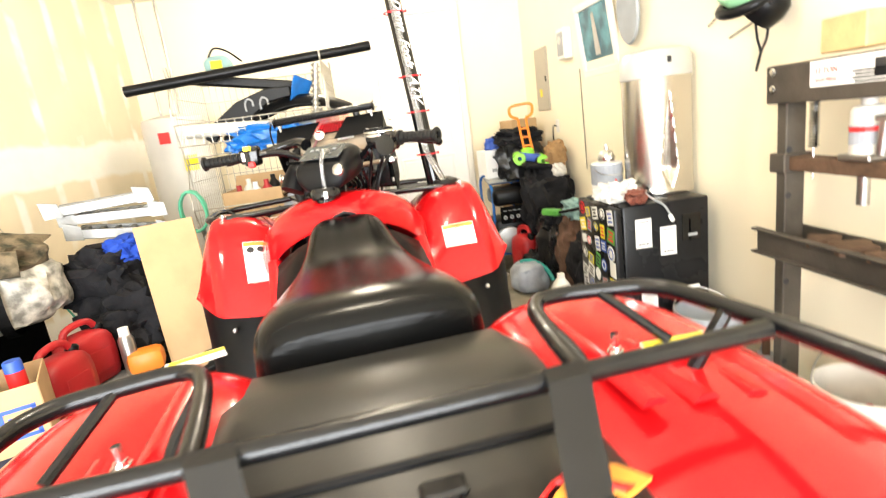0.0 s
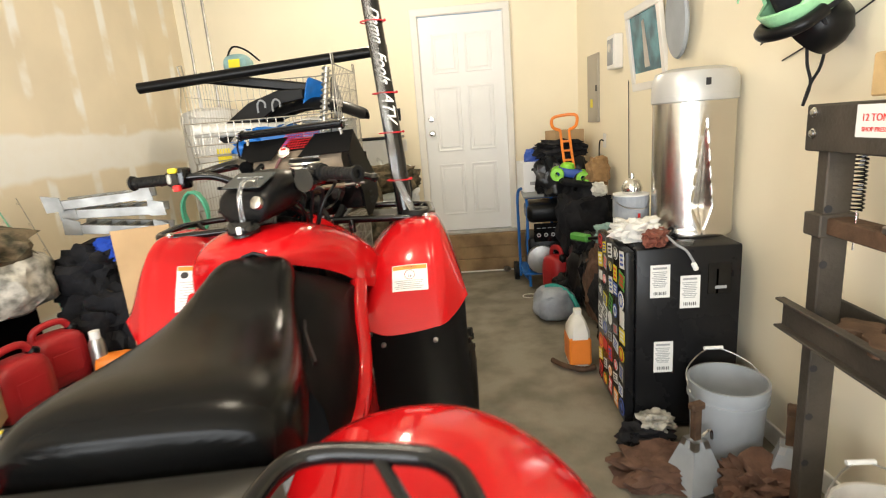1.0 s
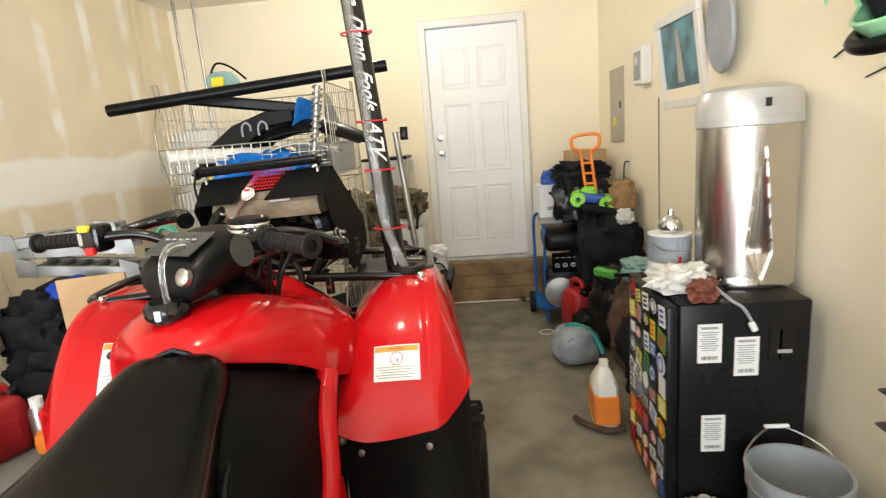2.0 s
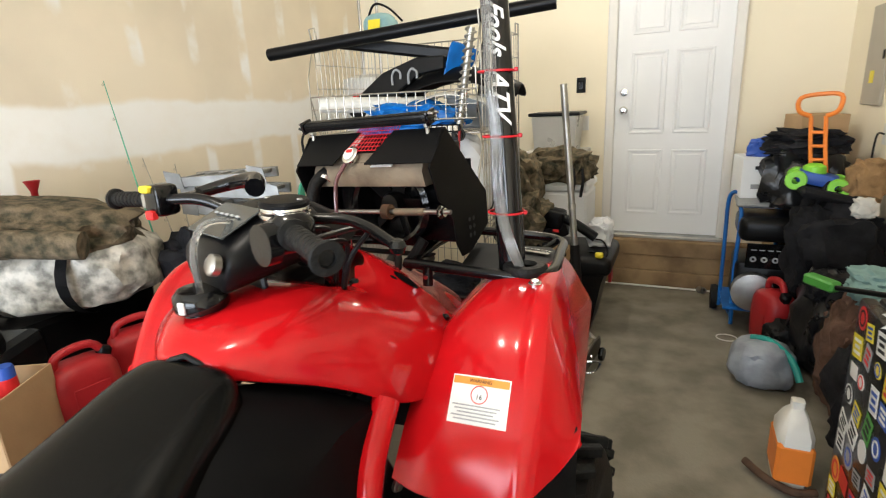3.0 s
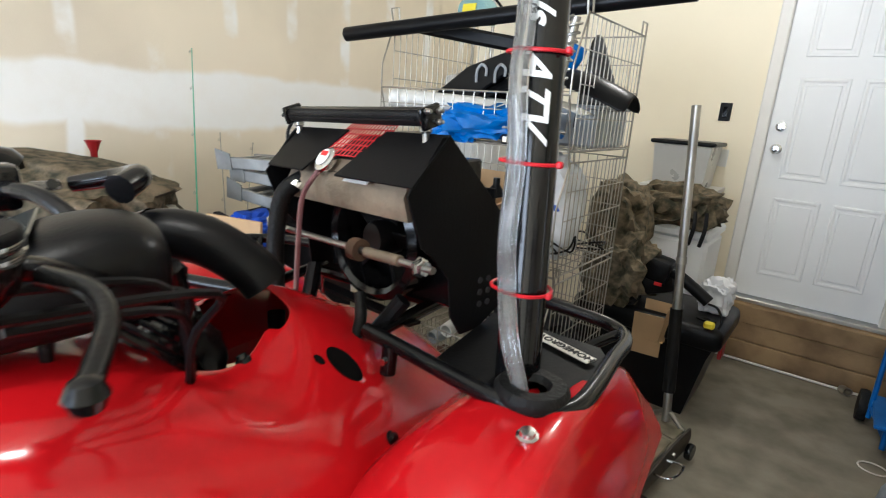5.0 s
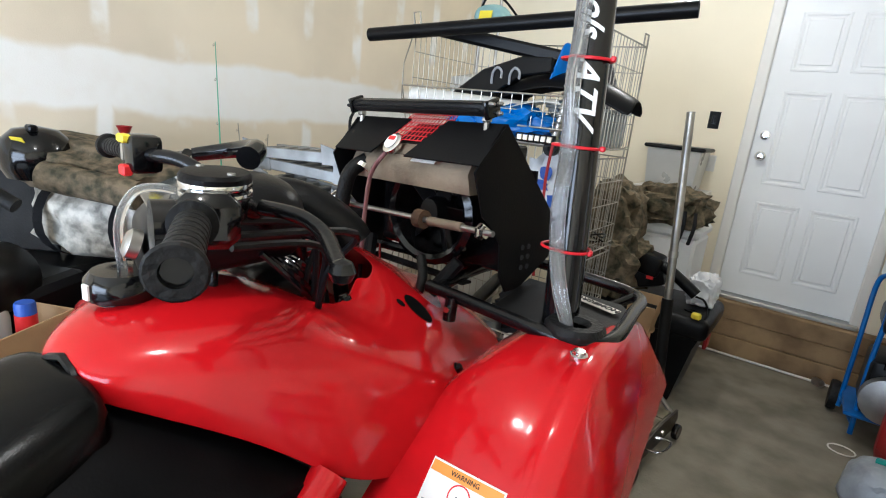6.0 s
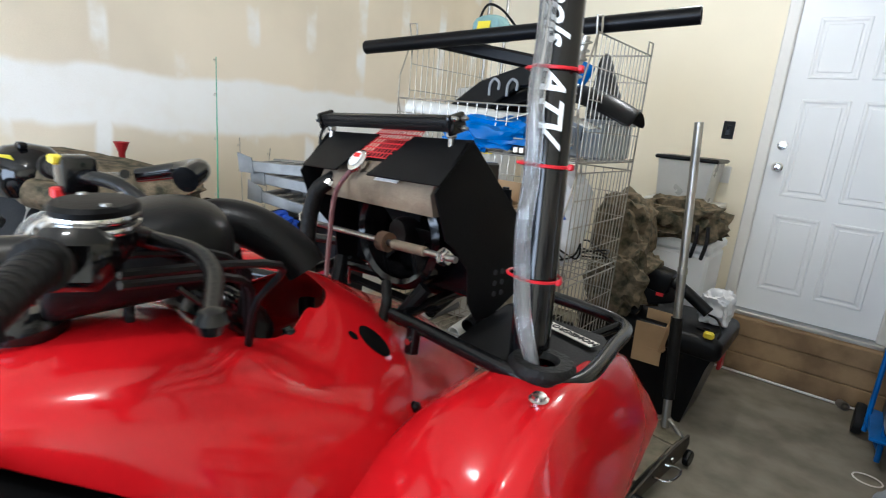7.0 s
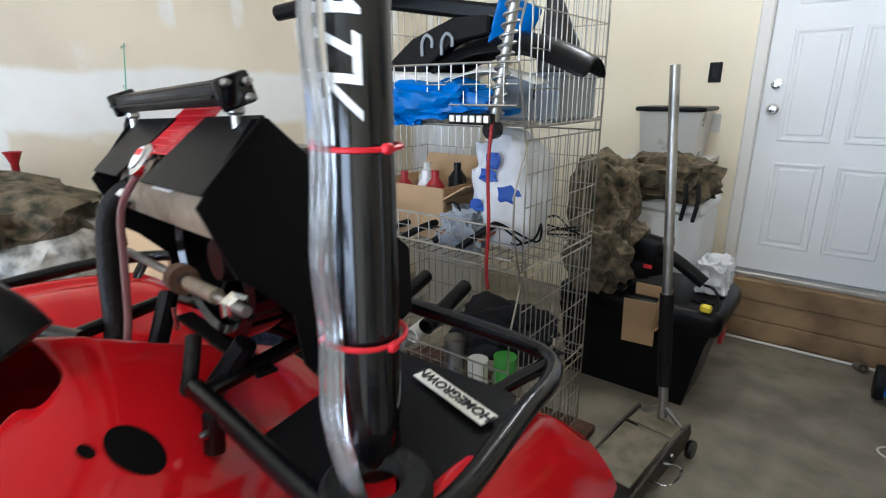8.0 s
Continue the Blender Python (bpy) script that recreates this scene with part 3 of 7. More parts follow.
    # black deck behind the seat, with strap and coloured badge
    deck = loft([[(-0.235 + dx, y, z), (-0.20, y, z + 0.02), (0.20, y, z + 0.02), (0.235 - dx, y, z), (0.235 - dx, y, z - 0.1), (-0.235 + dx, y, z - 0.1)] for y, z, dx in ((-1.04, 1.035, 0.03), (-1.12, 1.045, 0), (-1.22, 1.04, 0), (-1.25, 1.025, 0), (-1.42, 1.02, 0), (-1.6, 1.0, 0.01))])
    part("rear_deck", deck, "deck", q, "black ribbed plastic deck behind the seat", True)
    part("deck_step", box((0.40, 0.012, 0.012), (0, -1.34, 1.045), 0.004), "blk", q)
    part("latch", join(box((0.05, 0.03, 0.012), (0.03, -1.40, 1.048), 0.004), box((0.03, 0.07, 0.008), (0.03, -1.44, 1.046), 0.003)), "blkgloss", q, "black rubber latch")
    badge = loft([[(0.10 + 0.11 * u + 0.02 * s, -1.47 + 0.05 * math.sin(3 * u) + 0.028 * s * (1 - u * 0.6), 1.043 - 0.008 * s) for s in (-1, 1)] for u in (0, 0.25, 0.5, 0.75, 1.0)], closed=False, thick=0.003)
    part("badge", badge, "redp", q, "red and orange swoosh badge")
    badge = loft([[(0.125 + 0.085 * u + 0.02 * s, -1.475 + 0.05 * math.sin(3 * u) + 0.012 * s, 1.047 - 0.004 * s) for s in (-1, 1)] for u in (0, 0.25, 0.5, 0.75, 1.0)], closed=False, thick=0.003)
    part("badge_flash", badge, "orange_p", q)
    # rear rack
    zr = 1.125
    part("rear_rack_bar", tube([(-0.44, -1.375, zr), (0.44, -1.375, zr)], 0.0125, 10), "blksteel", q, "black steel rear rack bar", True)
    for sx in (1, -1):
        loop = [(sx * 0.205, -1.375, zr), (sx * 0.215, -1.27, zr), (sx * 0.235, -1.165, zr), (sx * 0.275, -1.132, zr), (sx * 0.37, -1.150, zr), (sx * 0.415, -1.172, zr), (sx * 0.442, -1.23, zr), (sx * 0.462, -1.42, zr), (sx * 0.465, -1.60, zr), (sx * 0.43, -1.72, zr), (0, -1.74, zr)]
        part("rear_rack_loop", tube(loop, 0.0125, 10, steps=5), "blksteel", q, "black steel rear rack loop with scuffs", True)
        part("rack_flat", loft([[(sx * (x - 0.024), y, z), (sx * (x + 0.024), y, z), (sx * (x + 0.024), y, z - 0.006), (sx * (x - 0.024), y, z - 0.006)] for x, y, z in ((0.182, -1.372, zr + 0.014), (0.178, -1.395, zr + 0.010), (0.165, -1.44, zr - 0.045), (0.158, -1.47, zr - 0.078))]), "blksteel", q, "black flat steel strap")
        part("rack_leg", tube([(sx * 0.225, -1.20, zr), (sx * 0.255, -1.235, zr - 0.04), (sx * 0.27, -1.25, zr - 0.07)], 0.010, 8, steps=3), "blksteel", q, smooth=True)
        part("rack_leg", tube([(sx * 0.45, -1.30, zr), (sx * 0.41, -1.28, zr - 0.09)], 0.010, 8), "blksteel", q, smooth=True)
        part("rack_brace", tube([(sx * 0.345, -1.145, zr), (sx * 0.405, -1.24, zr - 0.06)], 0.008, 8), "blksteel", q, smooth=True)
    # wheels
    for sx in (1, -1):
        for y, x, turn in ((0.27, 0.475, -9), (-1.15, 0.44, 0)):
            wh = part("wheel", lathe([(0.0, 0.02), (0.05, 0.03), (0.06, 0.05), (0.13, 0.055), (0.15, 0.09), (0.165, 0.10), (0.165, -0.1), (0.15, -0.09), (0.12, 0.0), (0, 0.0)], n=28, m=pose(sx * x, y, 0.335, 0, 90 * sx, 0) if not turn else pose(sx * x, y, 0.335, 0, 0, turn) @ pose(0, 0, 0, 0, 90 * sx, 0)), "blksteel", q, "black steel wheel", True)
            base = (pose(sx * x, y, 0.335, 0, 0, turn) @ pose(0, 0, 0, 0, 90 * sx, 0))
            part("tyre", lathe([(0.16, -0.10), (0.20, -0.125), (0.27, -0.13), (0.31, -0.11), (0.318, -0.05), (0.32, 0), (0.318, 0.05), (0.31, 0.11), (0.27, 0.13), (0.20, 0.125), (0.16, 0.10)], n=40, m=base), "rubber", wh, "black knobbly mud tyre", True)
            lugs = []
            for k in range(22):
                for side in (1, -1):
                    a = 2 * math.pi * (k + 0.5 * (side > 0)) / 22
                    lugs.append(moved(box((0.03, 0.028, 0.125), (0.326, 0, side * 0.068), 0.004, (side * 28, 0, 0)), base @ pose(0, 0, 0, 0, 0, math.degrees(a))))
            part("tread", join(*lugs), "rubber", wh)
    # frame, engine mass and axles under the covers
    part("engine", join(box((0.26, 0.5, 0.36), (0, -0.25, 0.62), 0.03), lathe([(0, -0.14), (0.1, -0.14), (0.12, -0.08), (0.12, 0.08), (0.1, 0.14), (0, 0.14)], (0, -0.1, 0.62), 18, pose(0, 0, 0, 0, 90))), "steel", q, "dull metal engine")
    part("chassis", join(tube([(0.15, -1.3, 0.62), (0.15, -0.6, 0.42), (0.15, 0.2, 0.42), (0.13, 0.5, 0.85)], 0.018, 8), tube([(-0.15, -1.3, 0.62), (-0.15, -0.6, 0.42), (-0.15, 0.2, 0.42), (-0.13, 0.5, 0.85)], 0.018, 8), rod((-0.45, 0.27, 0.335), (0.45, 0.27, 0.335), 0.02), rod((-0.42, -1.15, 0.335), (0.42, -1.15, 0.335), 0.025)), "blksteel", q)
    for sx in (1, -1):
        part("footwell", box((0.30, 0.42, 0.02), (sx * 0.38, -0.42, 0.46), 0.006), "blk", q)
        part("shock", tube([(sx * 0.2, 0.24, 0.95), (sx * 0.32, 0.24, 0.42)], 0.03, 10), "blksteel", q, smooth=True)
        part("rear_liner", loft([[(sx * x, y, z) for y, z in ((-0.70, 0.45), (-0.78, 0.75), (-0.88, 0.92), (-1.1, 0.99), (-1.6, 0.90))] for x in (0.22, 0.50)], closed=False, thick=0.006), "blk", q)
    part("front_liner", loft([[(x, y, z) for y, z in ((0.46, 0.55), (0.5, 0.8), (0.47, 1.0))] for x in (-0.25, 0, 0.25)], closed=False, thick=0.01), "blk", q)
    # fuel cap with vent tube
    cap = part("fuel_cap", lathe([(0, 0), (0.030, 0), (0.030, 0.008), (0.042, 0.010), (0.045, 0.018), (0.044, 0.034), (0.036, 0.044), (0, 0.046)], (-0.042, -0.24, 1.224), 20), "blkgloss", q, "gloss black fuel cap", True)
    part("cap_mark", box((0.012, 0.004, 0.02), (-0.042, -0.285, 1.248), 0.001), "paper", cap)
    part("vent_tube", tube([(-0.042, -0.24, 1.267), (-0.04, -0.242, 1.33), (-0.027, -0.225, 1.37), (-0.005, -0.19, 1.37), (0.005, -0.165, 1.343)], 0.006, 8, steps=6), "clear", q, "clear vent hose", True)
    return q, skins


def fender_labels(q, skins):
    for x, y, z, w, h, tall in ((0.388, -0.088, 1.022, 0.112, 0.086, False), (-0.292, -0.022, 1.040, 0.112, 0.155, True)):
        base = pose(x, y, z, -38, 0, -9 if x > 0 else 4) @ pose(0, 0, 0, 0, -3 if x > 0 else 0)
        skin = skins[1 if x > 0 else -1]
        outward = base.to_3x3() @ Vector((0, -1, 0))

        def wrap(bm):
            """Lay a flat piece on the curved fender."""
            for v in bm.verts:
                lift = -(base.inverted() @ v.co).y
                hit = skin.ray_cast(v.co + outward * 0.15, -outward)[0]
                if hit is not None:
                    v.co = hit + outward * (0.0012 + lift)
            return bm

        def flat(sx, sz, at, dz=0.0, th=0.0008):
            n, m = max(1, int(sx / 0.012)), max(1, int(sz / 0.012))
            rows = [[(at[0] + sx * (i / n - 0.5), -dz - th, at[1] + sz * (j / m - 0.5)) for i in range(n + 1)] for j in range(m + 1)]
            return wrap(moved(loft(rows, closed=False), base))
        lab = part("warning_label", flat(w, h, (0, 0)), "paper", q, "white and orange safety warning label")
        part("label_band", flat(w * 0.96, h * (0.10 if tall else 0.16), (0, h * (0.43 if tall else 0.39)), 0.0012), "orange_p", lab)
        lines = []
        n = 12 if tall else 5
        for k in range(n):
            zz = h * (0.12 if tall else -0.12) - k * (0.009 if tall else 0.0062)
            lines.append(flat(w * (0.82 - 0.1 * ((k * 7) % 3)), 0.0028 if tall else 0.0022, (-w * 0.03, zz), 0.0012))
        part("label_print", join(*lines), "inkgrey", lab)
        if tall:
            for k in range(3):
                part("label_symbol", wrap(moved(lathe([(0, 0.0014), (0.012, 0.0014)], n=16, m=pose(0, 0, 0, 90)), base @ Matrix.Translation((-0.033 + 0.033 * k, 0, h * 0.28)))), "ink", lab)
        else:
            part("label_symbol", wrap(moved(lathe([(0.0145, 0.0014), (0.0165, 0.0014)], n=24, m=pose(0, 0, 0, 90)), base @ Matrix.Translation((0, 0, 0.010)))), "redp", lab, "thin red ring")
            part("label_number", wrap(moved(words("16", 0.013), base @ Matrix.Translation((0, -0.0012, 0.002)))), "ink", lab)
            part("label_heading", wrap(moved(words("WARNING", 0.009), base @ Matrix.Translation((0, -0.0022, h * 0.36)))), "ink", lab)


def words(text, size, shear=0.0, thick=0.0006, bold=0.0):
    """Built-in font lettering standing in x, z, centred, facing -y."""
    cu = bpy.data.curves.new("tmp", "FONT")
    cu.body, cu.size, cu.extrude, cu.align_x, cu.shear, cu.offset = text, size, thick, "CENTER", shear, bold
    cu.resolution_u = 3
    ob = bpy.data.objects.new("tmp", cu)
    scene.collection.objects.link(ob)
    dg = bpy.context.evaluated_depsgraph_get()
    me = bpy.data.meshes.new_from_object(ob.evaluated_get(dg))
    bm = bmesh.new()
    bm.from_mesh(me)
    bpy.data.objects.remove(ob)
    bpy.data.curves.remove(cu)
    bpy.data.meshes.remove(me)
    return moved(bm, pose(0, 0, 0, 90))


def bars(q):
    """Handlebar with grips, levers, switch block and gauge, turned to the right."""
    S = pose(0.0, -0.112, 0.006, 0, 0, -26) @ Matrix.Diagonal((0.95, 1, 1, 1))

    def P(*pts):
        return [S @ Vector(p) for p in pts]
    part("handlebar", tube(P((-0.40, -0.12, 1.372), (-0.25, -0.085, 1.378), (-0.17, -0.03, 1.375), (-0.10, 0.02, 1.335), (-0.05, 0.03, 1.325), (0.05, 0.03, 1.325), (0.10, 0.02, 1.335), (0.17, -0.03, 1.375), (0.25, -0.085, 1.378), (0.40, -0.12, 1.372)), 0.0115, 10, steps=5), "blksteel", q, "black handlebar", True)
    for sx in (1, -1):
        a, b = S @ Vector((sx * 0.275, -0.09, 1.377)), S @ Vector((sx * 0.405, -0.122, 1.372))
        L = (b - a).length
        prof = [(0.0105, 0), (0.022, 0), (0.022, 0.006), (0.0155, 0.008)]
        for k in range(8):
            z = 0.012 + k * (L - 0.026) / 8
            prof += [(0.0142, z), (0.0160, z + 0.001), (0.0160, z + 0.010), (0.0142, z + 0.011)]
        prof += [(0.0152, L - 0.01), (0.0215, L - 0.008), (0.0225, L - 0.002), (0.0205, L), (0.0115, L), (0.0105, L - 0.02), (0, L - 0.022)]
        g = part("grip", lathe(prof, n=22, m=between(a, b)), "rubber", q, "ribbed black rubber grip", True)
        part("grip_bore", lathe([(0, 0), (0.0098, 0), (0.0102, 0.001)], n=14, m=between(a + (b - a) * 0.89, b)), "hole", g)
    # right side: brake reservoir, throttle block and lever
    part("throttle_block", moved(join(box((0.055, 0.06, 0.055), (0.235, -0.07, 1.372), 0.012, (0, 0, -14)), lathe([(0, 0), (0.03, 0), (0.03, 0.02), (0, 0.02)], (0.235, -0.10, 1.362), 16, pose(0, 0, 0, 90))), S), "blkgloss", q, "black throttle housing", True)
    top = S @ Matrix.Translation((0.195, -0.055, 0)) @ pose(0, 0, 0, 0, 0, -12)
    oval = (1.0, 0.72)
    res = part("brake_reservoir", moved(lathe([(0, 1.355), (0.030, 1.355), (0.042, 1.366), (0.046, 1.378), (0.046, 1.396), (0, 1.396)], n=32, squash=oval), top), "blkgloss", q, "gloss black brake fluid reservoir", True)
    for z in (1.388, 1.398):
        part("reservoir_rim", moved(lathe([(0.044, z), (0.050, z), (0.051, z + 0.003), (0.050, z + 0.006), (0.044, z + 0.006)], n=36, squash=oval), top), "chrome", res, "bright reservoir rim", True)
    part("cap_plate", moved(lathe([(0.0495, 1.403), (0.050, 1.409), (0.046, 1.413), (0.02, 1.414), (0, 1.414)], n=32, squash=oval), top), "matt", res, "dull black cap plate", True)
    for a in (0.6, 3.8):
        part("cap_screw", moved(lathe([(0, 1.4155), (0.004, 1.4155), (0.0045, 1.413)], (0.036 * math.cos(a), 0.026 * math.sin(a), 0), 10), top), "steel", res)
    part("brake_lever", tube(P((0.20, -0.01, 1.375), (0.24, 0.02, 1.372), (0.285, 0.03, 1.363), (0.335, 0.022, 1.354), (0.362, 0.016, 1.350)), 0.0085, 10, steps=5), "blksteel", q, "worn black brake lever", True)
    part("lever_ball", lathe([(0, -0.013), (0.009, -0.009), (0.013, 0), (0.009, 0.009), (0, 0.013)], tuple(S @ Vector((0.368, 0.016, 1.349))), 14), "blksteel", q, smooth=True)
    duct = part("air_duct", tube([(-0.15, -0.01, 1.25), (-0.125, 0.01, 1.30), (-0.085, 0.04, 1.325), (-0.04, 0.07, 1.322), (-0.002, 0.094, 1.302), (0.026, 0.112, 1.278), (0.040, 0.121, 1.258)], 0.039, 20, steps=6, taper=0.034), "blk", q, "curved black plastic duct ahead of the handlebar", True)
    part("duct_collar", tube([(-0.10, 0.032, 1.318), (-0.085, 0.04, 1.325)], 0.0405, 20), "blkgloss", duct, smooth=True)
    part("lever_guard", tube(P((-0.12, 0.055, 1.39), (-0.17, 0.08, 1.40), (-0.24, 0.06, 1.39), (-0.28, 0.0, 1.375)), 0.02, 12, steps=5, taper=0.012), "blkgloss", q, smooth=True)
    # left side: switch block
    sw = part("switch_block", moved(box((0.05, 0.05, 0.062), (-0.245, -0.082, 1.378), 0.01, (0, 0, 14), 2), S), "blkgloss", q, "black switch block", True)
    part("yellow_switch", moved(box((0.026, 0.016, 0.014), (-0.243, -0.108, 1.402), 0.003, (0, 0, 14)), S), "yellow", sw, "yellow switch")
    part("red_switch", moved(box((0.022, 0.016, 0.018), (-0.236, -0.108, 1.352), 0.003, (0, 0, 14)), S), "redp", sw, "red stop switch")
    part("grey_switch", moved(box((0.018, 0.014, 0.03), (-0.262, -0.104, 1.378), 0.003, (0, 0, 14)), S), "alu", sw)
    part("brake_lever", tube(P((-0.215, -0.02, 1.385), (-0.29, -0.02, 1.372), (-0.37, -0.055, 1.36)), 0.0075, 8, steps=4), "blksteel", q, smooth=True)
    # gauge pod
    pod = part("gauge_pod", moved(loft([[(-w, y, z0), (-w * 0.9, y, z1), (0, y, z1 + 0.012), (w * 0.9, y, z1), (w, y, z0), (w * 0.7, y, z0 - 0.06), (-w * 0.7, y, z0 - 0.06)] for y, w, z0, z1 in ((-0.12, 0.085, 1.29, 1.31), (-0.10, 0.10, 1.30, 1.335), (-0.02, 0.105, 1.31, 1.375), (0.06, 0.095, 1.32, 1.38), (0.10, 0.06, 1.32, 1.35))]), S), "blk", q, "black instrument pod", True, 2)
    part("gauge_glass", moved(box((0.14, 0.085, 0.004), (0, -0.066, 1.362), 0.002, (24, 0, 0)), S), "glass", pod, "dark display glass")
    part("gauge_print", moved(join(*[box((0.012, 0.004, 0.002), (-0.04 + 0.02 * k, -0.06, 1.370), 0, (24, 0, 0)) for k in range(5)]), S), "inkgrey", pod)
    part("ignition", moved(lathe([(0, 0), (0.018, 0), (0.018, 0.012), (0.013, 0.016), (0, 0.016)], n=18, m=pose(0.07, -0.118, 1.305, 70)), S), "steel", q, "round ignition switch", True)
    part("handlebar_clamp", moved(box((0.12, 0.05, 0.05), (0, 0.03, 1.32), 0.01), S), "blksteel", q)
    part("steering_stem", rod((0.02, -0.02, 1.31), (0.0, 0.12, 0.8), 0.022), "blksteel", q, smooth=True)
    part("pod_bracket", moved(box((0.09, 0.012, 0.13), (0.0, -0.03, 1.24), 0.004), S), "blksteel", q)
    for k, (x, z) in enumerate(((0.10, 1.30), (0.13, 1.28), (-0.1, 1.29), (0.05, 1.27), (-0.06, 1.27), (0.15, 1.30))):
        part("cable", tube(P((x * 1.5, -0.04, z + 0.05), (x * 1.1, 0.07 + 0.01 * k, z + 0.03), (x * 0.8, 0.10, z - 0.04), (x * 0.4, 0.10, z - 0.2)), 0.005, 7, steps=5), "blk", q, "black control cable", True)
    part("wiring_loom", moved(lump((0.17, 0.16, 0.14), (-0.05, 0.08, 1.16), 131, 0.14, 2.0), S), "blk", q, "black bundle of wires and connectors below the gauge", True)
    for k in range(6):
        part("loom_wire", tube(P((0.09 - 0.03 * k, 0.02, 1.29), (0.08 - 0.02 * k, 0.07 + 0.010 * k, 1.24), (0.05 - 0.025 * k, 0.12, 1.17 + 0.01 * k), (0.02 - 0.02 * k, 0.12, 1.06)), 0.0045 + 0.001 * (k % 3), 7, steps=5), "blkgloss", q, smooth=True)
    part("connector", moved(box((0.03, 0.045, 0.025), (0.03, 0.09, 1.17), 0.004, (20, 10, 30)), S), "blkgloss", q)
    part("connector", moved(box((0.035, 0.03, 0.06), (0.02, 0.02, 1.18), 0.005, (10, 0, 20)), S), "blk", q)
    part("wrapped_connector", moved(lathe([(0, 0), (0.02, 0), (0.022, 0.03), (0.018, 0.06), (0, 0.06)], n=12, m=pose(0.05, 0.03, 1.13, 40, 20)), S), "pvc", q, smooth=True)


def front_rack(q):
    z = 1.168
    K = "blksteel"
    for sx in (1, -1):
        loop = [(sx * 0.13, 0.245, z), (sx * 0.19, 0.232, z), (sx * 0.30, 0.205, z), (sx * 0.40, 0.183, z), (sx * 0.445, 0.183, z), (sx * 0.478, 0.21, z), (sx * 0.490, 0.27, z), (sx * 0.490, 0.40, z), (sx * 0.489, 0.49, z - 0.006), (sx * 0.465, 0.553, z - 0.012), (sx * 0.40, 0.575, z - 0.008), (sx * 0.2, 0.59, z)]
        part("front_rack_loop", tube(loop, 0.0125, 12, steps=5), K, q, "black steel front rack loop", True)
        part("front_rack_rail", tube([(sx * 0.15, 0.242, z), (sx * 0.16, 0.42, z + 0.005), (sx * 0.2, 0.59, z)], 0.011, 10, steps=4), K, q, smooth=True)
        part("front_rack_brace", tube([(sx * 0.475, 0.545, z - 0.01), (sx * 0.42, 0.48, z - 0.04), (sx * 0.39, 0.42, z - 0.08)], 0.010, 10, steps=4), K, q, smooth=True)
        for x, y in ((0.195, 0.222), (0.418, 0.181)):
            post = part("rack_post", rod((sx * x, y, z), (sx * x, y - 0.004, z - 0.045), 0.0125), K, q, smooth=True)
            part("post_bolt", rod((sx * x, y - 0.012, z - 0.02), (sx * x, y - 0.02, z - 0.02), 0.006), "chrome", post, smooth=True)
        if sx == -1:
            continue
        outline = [(0.27, 0.225), (0.40, 0.192), (0.45, 0.196), (0.478, 0.225), (0.482, 0.40), (0.462, 0.432), (0.26, 0.455)]
        part("snorkel_plate", prism(outline, 0.006, Matrix(((1, 0, 0, 0), (0, 0, 1, 0), (0, 1, 0, z - 0.008), (0, 0, 0, 1)))), "matt", q, "matt black rack plate")
    part("front_rack_bar", tube([(-0.2, 0.59, z), (0.2, 0.59, z)], 0.0125, 10), K, q, smooth=True)
    part("front_rack_bar", tube([(-0.15, 0.40, z + 0.01), (0.15, 0.40, z + 0.01)], 0.011, 8), K, q, smooth=True)
    # maker's plate in raised lettering
    lab = part("rack_badge", box((0.128, 0.025, 0.002), (0.408, 0.385, z + 0.0045), 0.0005, (0, 0, 158)), "pvc", q, "small cream lettered rack plate")
    part("badge_letters", moved(words("HOMEGROWN", 0.0195, 0, 0.0006, 0.0003), Matrix.Translation((0.408, 0.385, z + 0.0062)) @ pose(0, 0, 0, 0, 0, 158) @ Matrix.Translation((0, -0.007, 0)) @ pose(0, 0, 0, -90)), "ink", lab, "dark raised lettering")


